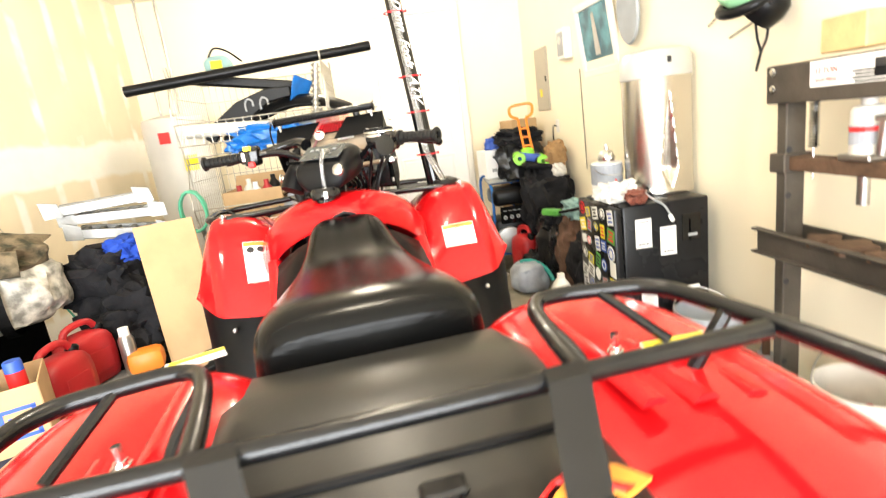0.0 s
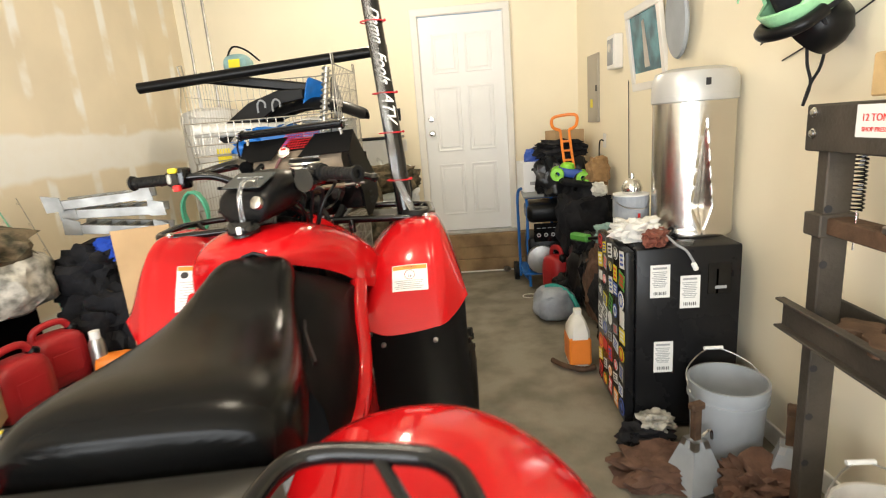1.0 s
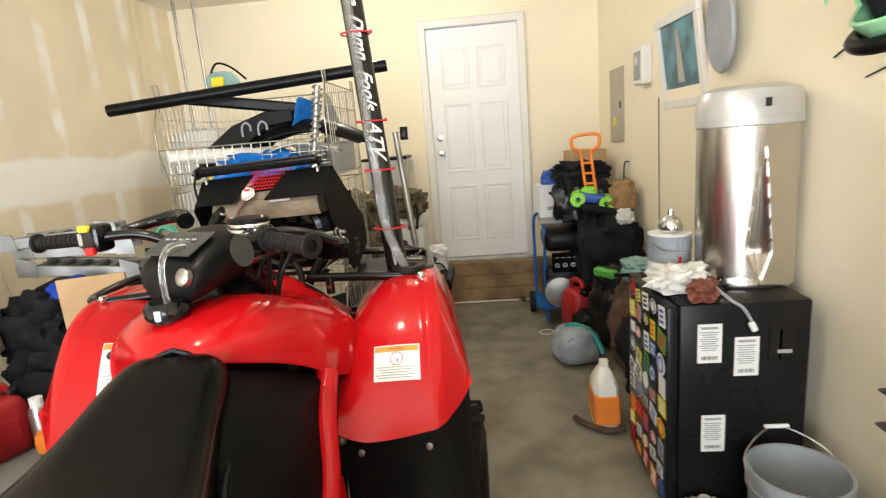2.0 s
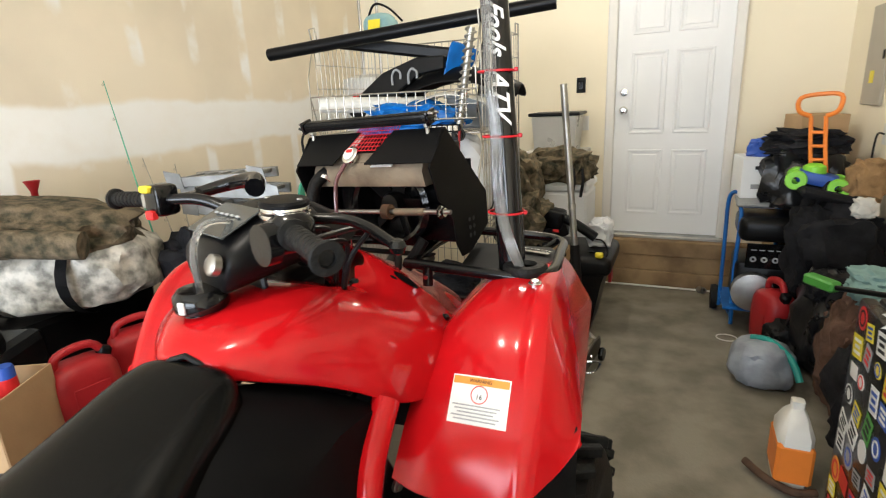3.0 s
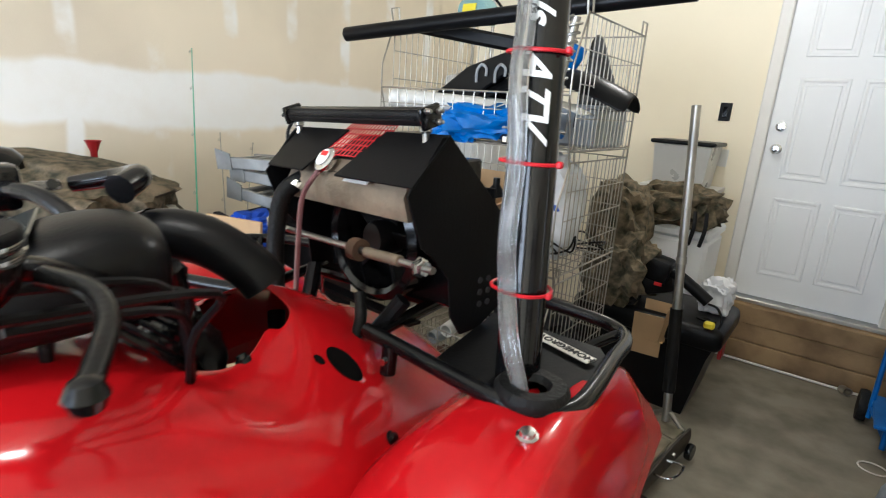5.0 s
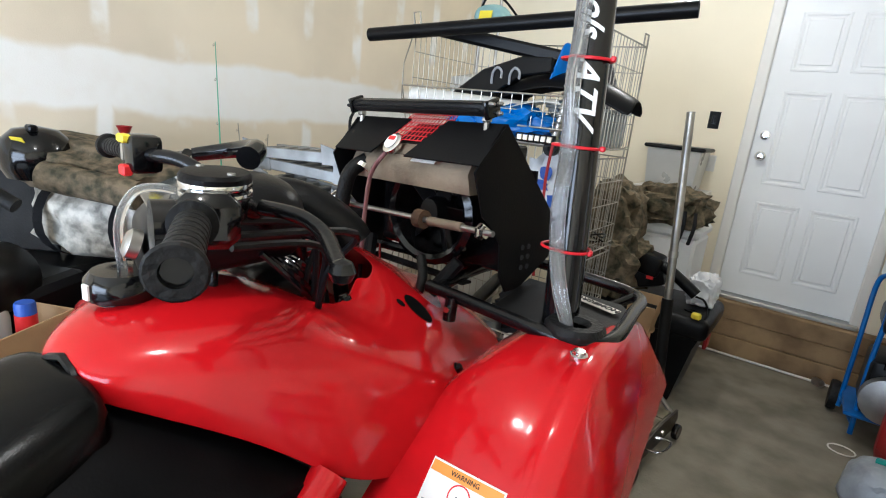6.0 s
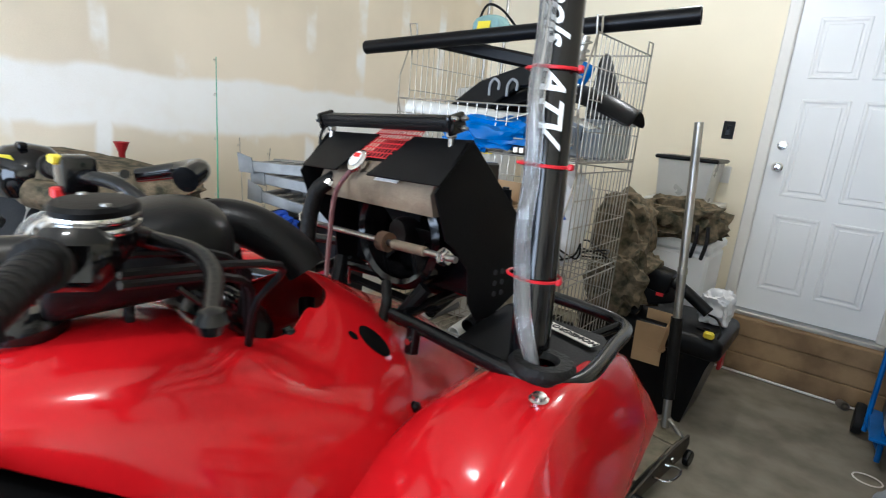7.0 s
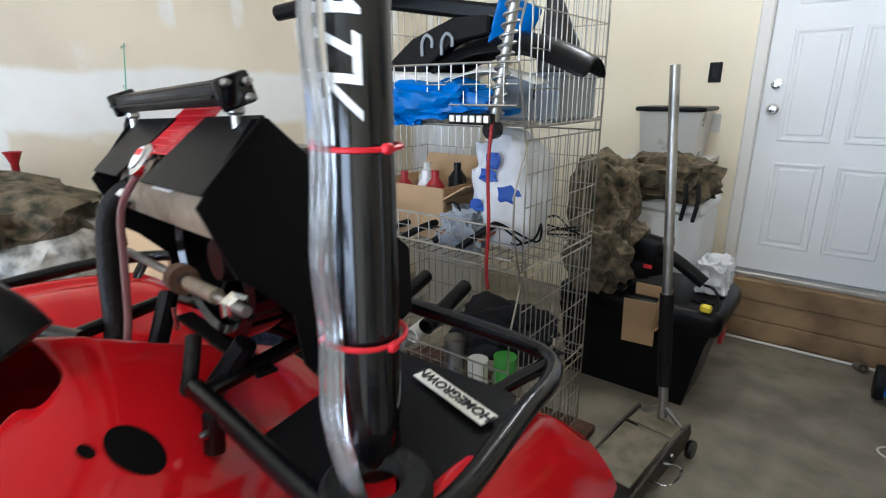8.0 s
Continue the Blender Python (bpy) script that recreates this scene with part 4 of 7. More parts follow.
def snorkel(q):
    base, top = Vector((0.394, 0.250, 1.155)), Vector((0.296, 0.392, 2.42))
    d = (top - base).normalized()
    s = part("snorkel", lathe([(0.026, 0), (0.031, 0), (0.031, (top - base).length), (0.026, (top - base).length), (0.026, (top - base).length - 0.05), (0, (top - base).length - 0.06)], n=28, m=between(base, top)), "blkgloss", q, "tall gloss black snorkel pipe", True)
    part("snorkel_foot", lathe([(0.02, 0), (0.046, 0), (0.050, 0.006), (0.050, 0.016), (0.044, 0.023), (0.026, 0.023), (0.02, 0.014)], n=28, m=between(base + Vector((0.034, -0.034, 0.011)), base + Vector((0.034, -0.034, 1)))), "rubber", s, "black rubber grommet", True)
    # bundle of clear hoses strapped to the pipe
    side = Vector((-0.006, -0.0365, 0))
    for k in range(4):
        off = Vector((0.004 - 0.0052 * k, -0.004 * (k % 2) + 0.0012 * k, 0))
        bow = Vector((-0.003, -0.003, 0)) * (1 + 0.5 * (k % 3))
        pts = [base + Vector((0.036 + 0.008 * (k % 2), -0.046 + 0.007 * (k // 2), -0.01)), base + Vector((0.028, -0.052, 0.03)) + off * 0.7, base + Vector((0.004, -0.045, 0.09)) + off, base + side + d * 0.15 + off, base + side + d * 0.22 + off + bow, base + side + d * 0.31 + off, base + side + d * 0.42 + off + bow, base + side + d * 0.5 + off, base + side + d * 0.8 + off, base + side + d * 1.2 + off]
        part("clear_hose", tube(pts, 0.0052, 10, steps=6), "clear", s, "clear breather hose", True)
    for h in (0.142, 0.312, 0.452, 0.70, 0.93, 1.12):
        c = base + d * h
        ring = tube([c + Vector((0.037 * math.cos(a) * (1.25 if math.cos(a + 0.4) < -0.3 else 1), 0.037 * math.sin(a), 0)) for a in [2 * math.pi * k / 20 for k in range(20)]], 0.0026, 6, closed=True)
        t = part("cable_tie", join(ring, box((0.008, 0.011, 0.009), tuple(c + Vector((0.04, -0.012, 0.001))), 0.002)), "redtie", s, "red cable tie", True)
    # vertical script along the pipe, reading downwards
    facing = Vector((0.14, -1, 0)).normalized()
    for text, h, size in (("ATV.", 0.393, 0.054), ("Fools", 0.535, 0.05), ("Damn", 0.68, 0.05), ("Some", 0.825, 0.05)):
        bm = words(text, size, 0.25, 0.0, 0.0012)
        bmesh.ops.triangulate(bm, faces=bm.faces)
        bmesh.ops.subdivide_edges(bm, edges=bm.edges, cuts=2, use_grid_fill=True)
        for v in bm.verts:
            x, yy, zz = v.co
            x += 0.30 * (zz - size * 0.3)
            a = (zz - size * 0.3) / 0.0318
            ang = math.atan2(facing.y, facing.x) + a
            v.co = Vector((math.cos(ang), math.sin(ang), 0)) * 0.0324 + Vector((0, 0, -x))
        m = Matrix.Translation(base + d * h) @ Vector((0, 0, 1)).rotation_difference(d).to_matrix().to_4x4()
        part("script", moved(bm, m), "paper", s, "white script lettering")
    part("snorkel_logo", moved(lathe([(0.018, -0.0006), (0.024, -0.0006), (0.024, 0.0006), (0.018, 0.0006), (0.018, -0.0006)], n=18, m=pose(0, 0, 0, 90)), Matrix.Translation(base + d * 1.09 + Vector((0.002, -0.0325, 0)))), "paper", s)


def radiator(q):
    R = pose(0.035, 0.352, 1.15, 0, -2.5, -14.5) @ Matrix.Diagonal((0.87, 0.95, 0.95, 1))
    K = "matt"
    g = part("shroud", moved(box((0.49, 0.006, 0.20), (0, 0.12, 0.155), 0.001, (0, 0, 0)), R), K, q, "matt black folded radiator shroud")
    for sx in (1, -1):
        side = prism([(-0.012, 0.352), (0.008, 0.352), (0.20, 0.165), (0.20, 0.07), (0.09, 0.012), (0.045, 0.012), (0.02, 0.05), (0.012, 0.12), (-0.03, 0.165), (-0.05, 0.18), (-0.082, 0.265)], 0.005, R @ Matrix.Translation((sx * 0.245, 0, -0.01)) @ pose(0, 0, 0, 0, 0, 90), 0.0008)
        part("side_plate", side, K, g, "matt black side plate")
        if sx == 1:
            holes = [moved(lathe([(0, 0), (0.006, 0), (0.006, 0.002), (0, 0.002)], (0, 0, 0), 8, pose(0, 0, 0, 0, 90)), R @ Matrix.Translation((0.2465, 0.09 + 0.022 * (k % 2), 0.05 + 0.022 * (k // 2)))) for k in range(6)]
            part("vent_hole", join(*holes), "ink", g)
    # sloped top lip with a mesh window in the middle
    tilt = pose(0, 0.0, 0.315, -58)
    for x0, x1, x2, x3 in ((-0.248, -0.10, -0.05, -0.248), (0.02, 0.248, 0.248, 0.075)):
        flap = prism([(x0, -0.045), (x1, -0.045), (x2, 0.065), (x3, 0.065)], 0.004, R @ pose(0, -0.045, 0.300, -45), 0.0006)
        part("top_flap", flap, K, g, "matt black folded flap")
    mesh = []
    for k in range(15):
        mesh.append(rod((-0.10 + 0.0135 * k, -0.042, 0.3), (-0.05 + 0.0095 * k, 0.04, 0.375), 0.0012, 4))
    for k in range(9):
        u = k / 8
        mesh.append(rod((-0.10 + 0.05 * u, -0.042 + 0.082 * u, 0.3 + 0.075 * u), (0.10 - 0.02 * u, -0.042 + 0.082 * u, 0.3 + 0.075 * u), 0.0012, 4))
    part("mesh_grille", moved(join(*mesh), R), "redtie", g, "red wire mesh grille")
    part("mesh_backing", moved(prism([(-0.1, -0.045), (0.1, -0.045), (0.08, 0.05), (-0.05, 0.05)], 0.002, pose(0, -0.012, 0.300, -45)), R), "matt", g)
    core = part("radiator_core", moved(box((0.44, 0.05, 0.27), (0, 0.085, 0.17), 0.004), R), "blksteel", q, "black radiator core")
    tank = loft([[(x, y, z) for y, z in ((-0.045, 0.205), (-0.055, 0.245), (-0.035, 0.285), (0.0, 0.30), (0.06, 0.30), (0.07, 0.21))] for x in (-0.20, -0.19, 0.19, 0.20)])
    part("radiator_tank", moved(tank, R), "rad", core, "mud stained radiator tank", True)
    part("radiator_label", moved(box((0.075, 0.002, 0.03), (0.07, -0.0575, 0.262), 0, (-52, 0, 0)), R @ Matrix.Translation((0, 0.004, 0.006))), "paper", core)
    cap = part("radiator_cap", moved(lathe([(0, 0), (0.025, 0), (0.027, 0.004), (0.026, 0.011), (0.02, 0.014), (0, 0.015)], n=22, m=pose(-0.05, -0.045, 0.285, 52)), R), "chrome", core, "bright radiator cap with label", True)
    part("cap_label", moved(lathe([(0, 0.0155), (0.018, 0.0155), (0.018, 0.0165), (0, 0.0165)], n=20, m=pose(-0.05, -0.045, 0.285, 52)), R), "paper", cap)
    part("cap_print", moved(box((0.022, 0.010, 0.001), (0, 0.008, 0.0172), 0), R @ pose(-0.05, -0.045, 0.285, 52)), "redp", cap)
    fan = part("fan_shroud", moved(loft([[(0.03 + r * math.cos(a) * 1.25, y, 0.145 + r * math.sin(a)) for a in [2 * math.pi * k / 24 for k in range(24)]] for r, y in ((0.115, 0.06), (0.118, -0.005), (0.105, -0.012), (0.095, -0.005), (0.09, 0.05))], caps=False), R), "blkgloss", core, "black fan shroud", True)
    part("fan_motor", moved(lathe([(0, 0), (0.03, 0), (0.035, 0.01), (0.035, 0.06), (0, 0.06)], n=18, m=pose(0.03, 0.0, 0.145, -90)), R), "blk", core, smooth=True)
    for k in range(5):
        a = 2 * math.pi * k / 5
        part("fan_blade", moved(box((0.08, 0.004, 0.035), (0.06, 0, 0), 0.001, (30, 0, 0)), R @ Matrix.Translation((0.03, 0.035, 0.145)) @ pose(0, 0, 0, 0, math.degrees(a), 0)), "blk", core)
    bar = part("threaded_bar", moved(rod((-0.275, -0.06, 0.135), (0.285, -0.06, 0.145), 0.006), R), "steel", q, "bare steel cross bar", True)
    for x in (-0.262, 0.255):
        part("axle_nut", moved(lathe([(0, 0), (0.017, 0), (0.017, 0.006), (0.012, 0.008), (0.012, 0.018), (0, 0.018)], n=6, m=pose(x - 0.006, -0.06, 0.144, 0, 90)), R), "chrome", bar, "bright nut and washer")
    part("bar_spacer", moved(rod((0.10, -0.06, 0.141), (0.20, -0.06, 0.144), 0.0095), R), "rad", bar, smooth=True)
    part("bar_clamp", moved(lathe([(0.008, 0), (0.02, 0), (0.02, 0.025), (0.008, 0.025)], n=12, m=pose(0.06, -0.06, 0.141, 0, 90)), R), "rust", bar, smooth=True)
    # hoses
    part("radiator_hose", moved(tube([(-0.16, -0.04, 0.245), (-0.185, -0.075, 0.21), (-0.195, -0.09, 0.12), (-0.18, -0.10, 0.03), (-0.14, -0.12, -0.06), (-0.11, -0.12, -0.12)], 0.0185, 12, steps=6), R), "rubber", q, "thick black coolant hose", True)
    part("hose_clamp", moved(lathe([(0.019, 0), (0.0215, 0), (0.0215, 0.012), (0.019, 0.012)], n=16, m=pose(-0.165, -0.047, 0.232, 140)), R), "chrome", q)
    part("overflow_hose", moved(tube([(-0.065, -0.055, 0.272), (-0.09, -0.08, 0.22), (-0.095, -0.09, 0.13), (-0.09, -0.10, 0.05), (-0.065, -0.12, -0.01), (-0.055, -0.13, -0.045)], 0.0055, 8, steps=6), R), "clearred", q, "clear overflow hose with red coolant", True)
    part("lower_hose", moved(tube([(0.08, -0.06, 0.06), (0.11, -0.08, 0.02), (0.10, -0.10, -0.04), (0.04, -0.12, -0.08), (-0.02, -0.13, -0.12)], 0.011, 10, steps=6), R), "rubber", q, smooth=True)
    part("support_leg", moved(join(tube([(0.16, -0.02, 0.06), (0.12, -0.06, -0.01)], 0.016, 10), tube([(-0.16, -0.02, 0.06), (-0.12, -0.06, -0.01)], 0.016, 10), box((0.34, 0.03, 0.006), (0, 0.0, 0.012), 0.001)), R), "matt", q)
    for x in (-0.11, -0.14):
        part("mount_bolt", moved(rod((x, -0.03, 0.01), (x, -0.03, 0.05), 0.004), R), "chrome", q)
    # light bar on the shroud
    lb = part("light_bar", moved(box((0.46, 0.034, 0.027), (-0.02, -0.012, 0.372), 0.009, (18, 0, 0), 2), R), "blk", q, "black bar lamp housing", True)
    for k in range(4):
        part("heat_fin", moved(box((0.43, 0.003, 0.003), (-0.02, -0.031 + 0.002 * k, 0.366 + 0.005 * k), 0, (18, 0, 0)), R), "blk", lb)
    for x in (-0.252, 0.212):
        part("end_cap", moved(box((0.010, 0.044, 0.036), (x, -0.012, 0.372), 0.012, (18, 0, 0), 2), R), "blkgloss", lb, smooth=True)
        for dy, dz in ((-0.013, 0.008), (0.013, -0.007), (0.012, 0.010)):
            bolt("cap_screw", tuple(R @ Vector((x + math.copysign(0.008, x), -0.012 + dy, 0.372 + dz))), R.to_3x3() @ Vector((math.copysign(1, x), 0, 0)), lb, 0.0035, "steel")
        part("foot", moved(join(box((0.016, 0.018, 0.012), (x * 0.93, -0.008, 0.352), 0.003), rod((x * 0.93, -0.008, 0.325), (x * 0.93, -0.008, 0.36), 0.006)), R), "steel", lb)
    part("lamp_wire", moved(tube([(-0.265, -0.03, 0.368), (-0.28, 0.0, 0.36), (-0.285, -0.01, 0.33), (-0.278, -0.01, 0.27), (-0.262, 0.0, 0.25)], 0.004, 7, steps=5), R), "blk", q, "black lamp wire", True)


bike, fender_skins = quad_bike()
fender_labels(bike, fender_skins)
bars(bike)
front_rack(bike)
snorkel(bike)
radiator(bike)


# ---- wire baskets and what they hold ----
def wire_panel(name, p, u, v, nu, nv, parent, r=0.0022, heavy=0.004):
    """Framed grid of wires from corner p along u and v, each wire a part of the panel."""
    p, u, v = Vector(p), Vector(u), Vector(v)
    frame_ = part(name, tube([p, p + u, p + u + v, p + v], heavy, 6, closed=True), "wire", parent)
    for n, a, b in ((nu, u, v), (nv, v, u)):
        base = None
        for k in range(1, n):
            if base is None:
                base = part("wire", rod((0, 0, 0), b, r, 5), "wire", frame_)
                base.location = p + a * (k / n)
            else:
                w = new("wire", base.data)
                w.parent, w.location = frame_, p + a * (k / n)


BX0, BX1, BY0, BY1 = -1.02, -0.14, 3.42, 4.02


def wire_baskets():
    for z0, z1, lip in ((1.40, 1.86, 0.19), (0.93, 1.36, 0.16), (0.42, 0.90, 0.16), (0.05, 0.38, 0.14)):
        b = thing("wire_basket", "stacked tarnished wire storage basket full of parts", "wire basket", group="stacked baskets")
        h = z1 - z0
        wire_panel("basket_floor", (BX0, BY0, z0), (BX1 - BX0, 0, 0), (0, BY1 - BY0, 0), 16, 6, b)
        wire_panel("basket_back", (BX0, BY1, z0), (BX1 - BX0, 0, 0), (0, 0, h), 20, 4, b)
        for x in (BX0, BX1):
            wire_panel("basket_side", (x, BY0 + 0.02, z0), (0, BY1 - BY0 - 0.02, 0), (0, 0, h), 15, 4, b)
            part("corner_loop", tube([(x, BY0 + 0.01, z1 - 0.01), (x, BY0 - 0.005, z1 + 0.05), (x, BY0 + 0.04, z1 + 0.06), (x, BY0 + 0.05, z1)], 0.004, 6), "wire", b)
            part("corner_loop", tube([(x, BY1 - 0.05, z1), (x, BY1 - 0.05, z1 + 0.05), (x, BY1, z1 + 0.05), (x, BY1, z1)], 0.004, 6), "wire", b)
            part("front_brace", tube([(x, BY0 + 0.02, z0 + h), (x, BY0 - 0.05, z0 + h * 0.62), (x, BY0 - 0.05, z0 + lip), (x, BY0, z0)], 0.0035, 6), "wire", b)
        wire_panel("basket_front", (BX0, BY0 - 0.05, z0 + lip * 0.35), (BX1 - BX0, 0, 0), (0, 0.0, lip * 0.65), 18, 2, b)


def basket_goods():
    # top basket
    w = solo("plastic_roll", rod((-0.98, 3.40, 1.55), (-0.45, 3.62, 1.53), 0.038, 18), "pvc", "white roll of plastic sheet in the top wire basket", "roll", True)
    solo("blue_tarp", lump((0.46, 0.22, 0.14), (-0.50, 3.46, 1.47), 3, 0.5, 2.6, -0.75), "blue", "crumpled bright blue tarpaulin in the wire basket", "tarp", True)
    solo("blue_tarp", lump((0.20, 0.12, 0.10), (-0.66, 3.42, 1.43), 5, 0.5, 2.6, -0.75), "blue", "crumpled bright blue tarpaulin in the wire basket", "tarp", True)
    fairing(pose(-0.56, 3.66, 1.60, 0, 0, 0))
    solo("spare_fender", loft([[(-0.62 + 0.62 * u, 3.62 + 0.10 * v, 1.57 + 0.14 * math.sin(math.pi * (0.15 + 0.75 * u)) - 0.10 * v * v) for v in (-0.9, -0.5, 0, 0.5, 0.9)] for u in [k / 10 for k in range(11)]], closed=False, thick=0.006), "blk", "dark grey moulded mudguard lying in the basket", "mudguard", True, 1)
    solo("cream_guard", loft([[(-0.55 + 0.42 * u, 3.55 + 0.07 * v, 1.545 + 0.05 * math.sin(math.pi * u) - 0.03 * v * v) for v in (-0.9, 0, 0.9)] for u in [k / 8 for k in range(9)]], closed=False, thick=0.006), "pvc", "cream plastic guard under the dark mudguard", "guard", True, 1)
    solo("side_fairing", loft([[(-0.24 + 0.02 * v, 3.66 + 0.30 * u, 1.62 + 0.19 * v * (1 - 0.4 * u) + 0.05 * math.sin(5 * u)) for v in (-0.9, -0.4, 0.1, 0.6, 1.0)] for u in [k / 6 for k in range(7)]], closed=False, thick=0.008), "blkgloss", "gloss black fairing panel standing in the basket", "fairing", True, 1)
    solo("blue_fairing", loft([[(-0.36 + 0.03 * v + 0.1 * u, 3.56 + 0.12 * u, 1.72 + 0.10 * v * (1 - 0.5 * u)) for v in (-1, -0.3, 0.4, 1)] for u in [k / 5 for k in range(6)]], closed=False, thick=0.006), "blue", "bright blue plastic fairing piece", "fairing", True, 1)
    solo("grey_bin", join(box((0.26, 0.32, 0.155), (-0.29, 3.84, 1.482), 0.01), box((0.28, 0.34, 0.015), (-0.29, 3.84, 1.56), 0.004)), "bucket", "grey plastic bin in the wire basket", "bin")
    sh = thing("shock_absorber", "silver spring shock absorber hanging on the basket corner", "shock absorber")
    a, b = Vector((-0.235, 3.40, 1.44)), Vector((-0.165, 3.40, 1.84))
    coil = [a + (b - a) * (k / 120) + 0.024 * Vector((math.cos(k * 0.72), math.sin(k * 0.72), 0)) for k in range(121)]
    part("spring", tube(coil, 0.0045, 6), "alu", sh, "bright coil spring", True)
    part("damper", rod(a - (b - a) * 0.08, b, 0.016, 12), "alu", sh, smooth=True)
    part("eye_mount", lathe([(0.01, -0.014), (0.03, -0.014), (0.03, 0.014), (0.01, 0.014), (0.01, -0.014)], tuple(a - (b - a) * 0.12), 16, pose(0, 0, 0, 90)), "blk", sh, smooth=True)
    lb = thing("led_strip", "silver work light strip under the basket rim", "light strip")
    part("strip_body", box((0.17, 0.02, 0.034), (-0.30, 3.362, 1.425), 0.004), "blk", lb)
    for k in range(6):
        part("reflector", box((0.022, 0.006, 0.024), (-0.366 + 0.026 * k, 3.351, 1.425), 0.004), "chrome", lb)
    solo("bungee_cord", tube([(-0.22, 3.36, 1.42), (-0.225, 3.35, 1.28), (-0.215, 3.345, 1.1), (-0.22, 3.345, 0.96), (-0.215, 3.35, 0.88)], 0.006, 7, steps=6), "redcan", "red and white bungee cord hanging from the basket", "bungee cord", True)
    # pipe resting across the top
    a, b = Vector((-1.235, 3.36, 1.805)), Vector((0.16, 3.56, 1.925))
    L = (b - a).length
    solo("long_pipe", lathe([(0.024, 0), (0.03, 0), (0.03, L), (0.025, L), (0.025, L - 0.2), (0, L - 0.2)], n=20, m=between(a, b)), "blk", "long black plastic pipe resting across the wire baskets", "pipe", True)
    solo("flat_strut", moved(box((0.70, 0.05, 0.06), (0, 0, 0), 0.012), pose(-0.62, 3.60, 1.80, 0, 9, 12)), "blk", "dark plastic strut lying in the top basket", "strut")
    cap = thing("baseball_cap", "blue cap with yellow front lying on the pipe", "cap")
    part("crown", lump((0.17, 0.17, 0.13), (-0.80, 3.74, 1.93), 2, 0.08, 1.5, -0.6), "tealcloth", cap, "blue cap crown", True)
    part("badge", box((0.07, 0.004, 0.05), (-0.79, 3.652, 1.935), 0.002, (-12, 0, 0)), "yellow", cap)
    part("strap", tube([(-0.86, 3.70, 1.95), (-0.80, 3.68, 2.03), (-0.72, 3.68, 2.01), (-0.64, 3.68, 1.94)], 0.006, 6, steps=5), "blk", cap, smooth=True)
    # second basket
    cb = thing("cardboard_box", "open brown cardboard box of bottles in the basket", "cardboard box")
    for at, size, rot in (((-0.70, 3.50, 1.06), (0.36, 0.006, 0.2), (0, 0, 0)), ((-0.70, 3.78, 1.06), (0.36, 0.006, 0.2), (0, 0, 0)), ((-0.88, 3.64, 1.06), (0.006, 0.28, 0.2), (0, 0, 0)), ((-0.52, 3.64, 1.06), (0.006, 0.28, 0.2), (0, 0, 0)), ((-0.70, 3.64, 0.962), (0.36, 0.28, 0.006), (0, 0, 0)), ((-0.70, 3.83, 1.19), (0.36, 0.006, 0.12), (-35, 0, 0)), ((-0.46, 3.62, 1.15), (0.006, 0.28, 0.12), (0, 60, 0))):
        part("flap" if rot != (0, 0, 0) else "panel", box(size, at, 0.001, rot), "card", cb)
    for k, (x, y, c) in enumerate(((-0.80, 3.60, "redcan"), (-0.70, 3.62, "white"), (-0.62, 3.58, "redcan"), (-0.76, 3.70, "bucketw"), (-0.60, 3.70, "blk"))):
        solo("bottle", lathe([(0, 0.966), (0.036, 0.966), (0.038, 0.98), (0.038, 1.13 + 0.01 * k), (0.016, 1.16 + 0.01 * k), (0.016, 1.19 + 0.01 * k), (0, 1.19 + 0.01 * k)], (x, y, 0), 14), c, "small plastic bottle standing in the cardboard box", "bottle", True, group="bottles in the box")
    sb = thing("shopping_bag", "white shopping bag with blue snowflake print", "shopping bag")
    part("bag_body", lump((0.27, 0.24, 0.42), (-0.28, 3.60, 1.16), 8, 0.22, 2.0, -0.9), "bagwhite", sb, "white thin plastic bag", True)
    for k in (0, 2, 3, 5):
        part("print_patch", moved(lump((0.05 + 0.012 * (k % 3), 0.012, 0.04 + 0.014 * (k % 2)), (0, 0, 0), k, 0.9, 3.0, sub=2), Matrix.Translation((-0.36 + 0.026 * k, 3.472 + 0.006 * abs(k - 3), 1.12 + 0.055 * ((k * 5) % 4)))), "bluep", sb)
    solo("grey_bag", lump((0.18, 0.16, 0.16), (-0.42, 3.50, 1.02), 11, 0.4, 2.5, -0.85), "greybag", "crumpled grey plastic bag in the basket", "plastic bag", True)
    rnd = random.Random(4)
    for k in range(9):
        c = Vector((rnd.uniform(-0.45, -0.18), rnd.uniform(3.45, 3.95), 0.96 + rnd.uniform(0.0, 0.08)))
        pts = [c + Vector((rnd.uniform(-0.12, 0.12), rnd.uniform(-0.1, 0.1), rnd.uniform(-0.02, 0.09))) for _ in range(7)]
        solo("cable", tube(pts, 0.004, 6, closed=True, steps=5), ("pinkwire", "blk", "inkgrey")[k % 3], "loose coil of wire in the wire basket", "cable", True, group="loose wires")
    for k in range(5):
        solo("hose_length", tube([(-0.9 + 0.13 * k, 3.40 + 0.03 * (k % 2), 0.975), (-0.82 + 0.14 * k, 3.52, 0.99 + 0.02 * k), (-0.72 + 0.12 * k, 3.80, 0.98)], 0.013, 9, steps=5), "blk", "short black hose lying in the basket", "hose", True, group="loose hoses")
    # third basket: tins and pipe ends
    for k, (x, y, r, h, c) in enumerate(((-0.24, 3.52, 0.045, 0.12, "greenp"), (-0.33, 3.47, 0.04, 0.10, "pvc"), (-0.20, 3.72, 0.05, 0.15, "bucketw"), (-0.26, 3.86, 0.055, 0.13, "pvc"), (-0.46, 3.5, 0.045, 0.14, "steel"))):
        t = thing("tin", "round paint tin in the lower wire basket", "tin", group="tins in the basket")
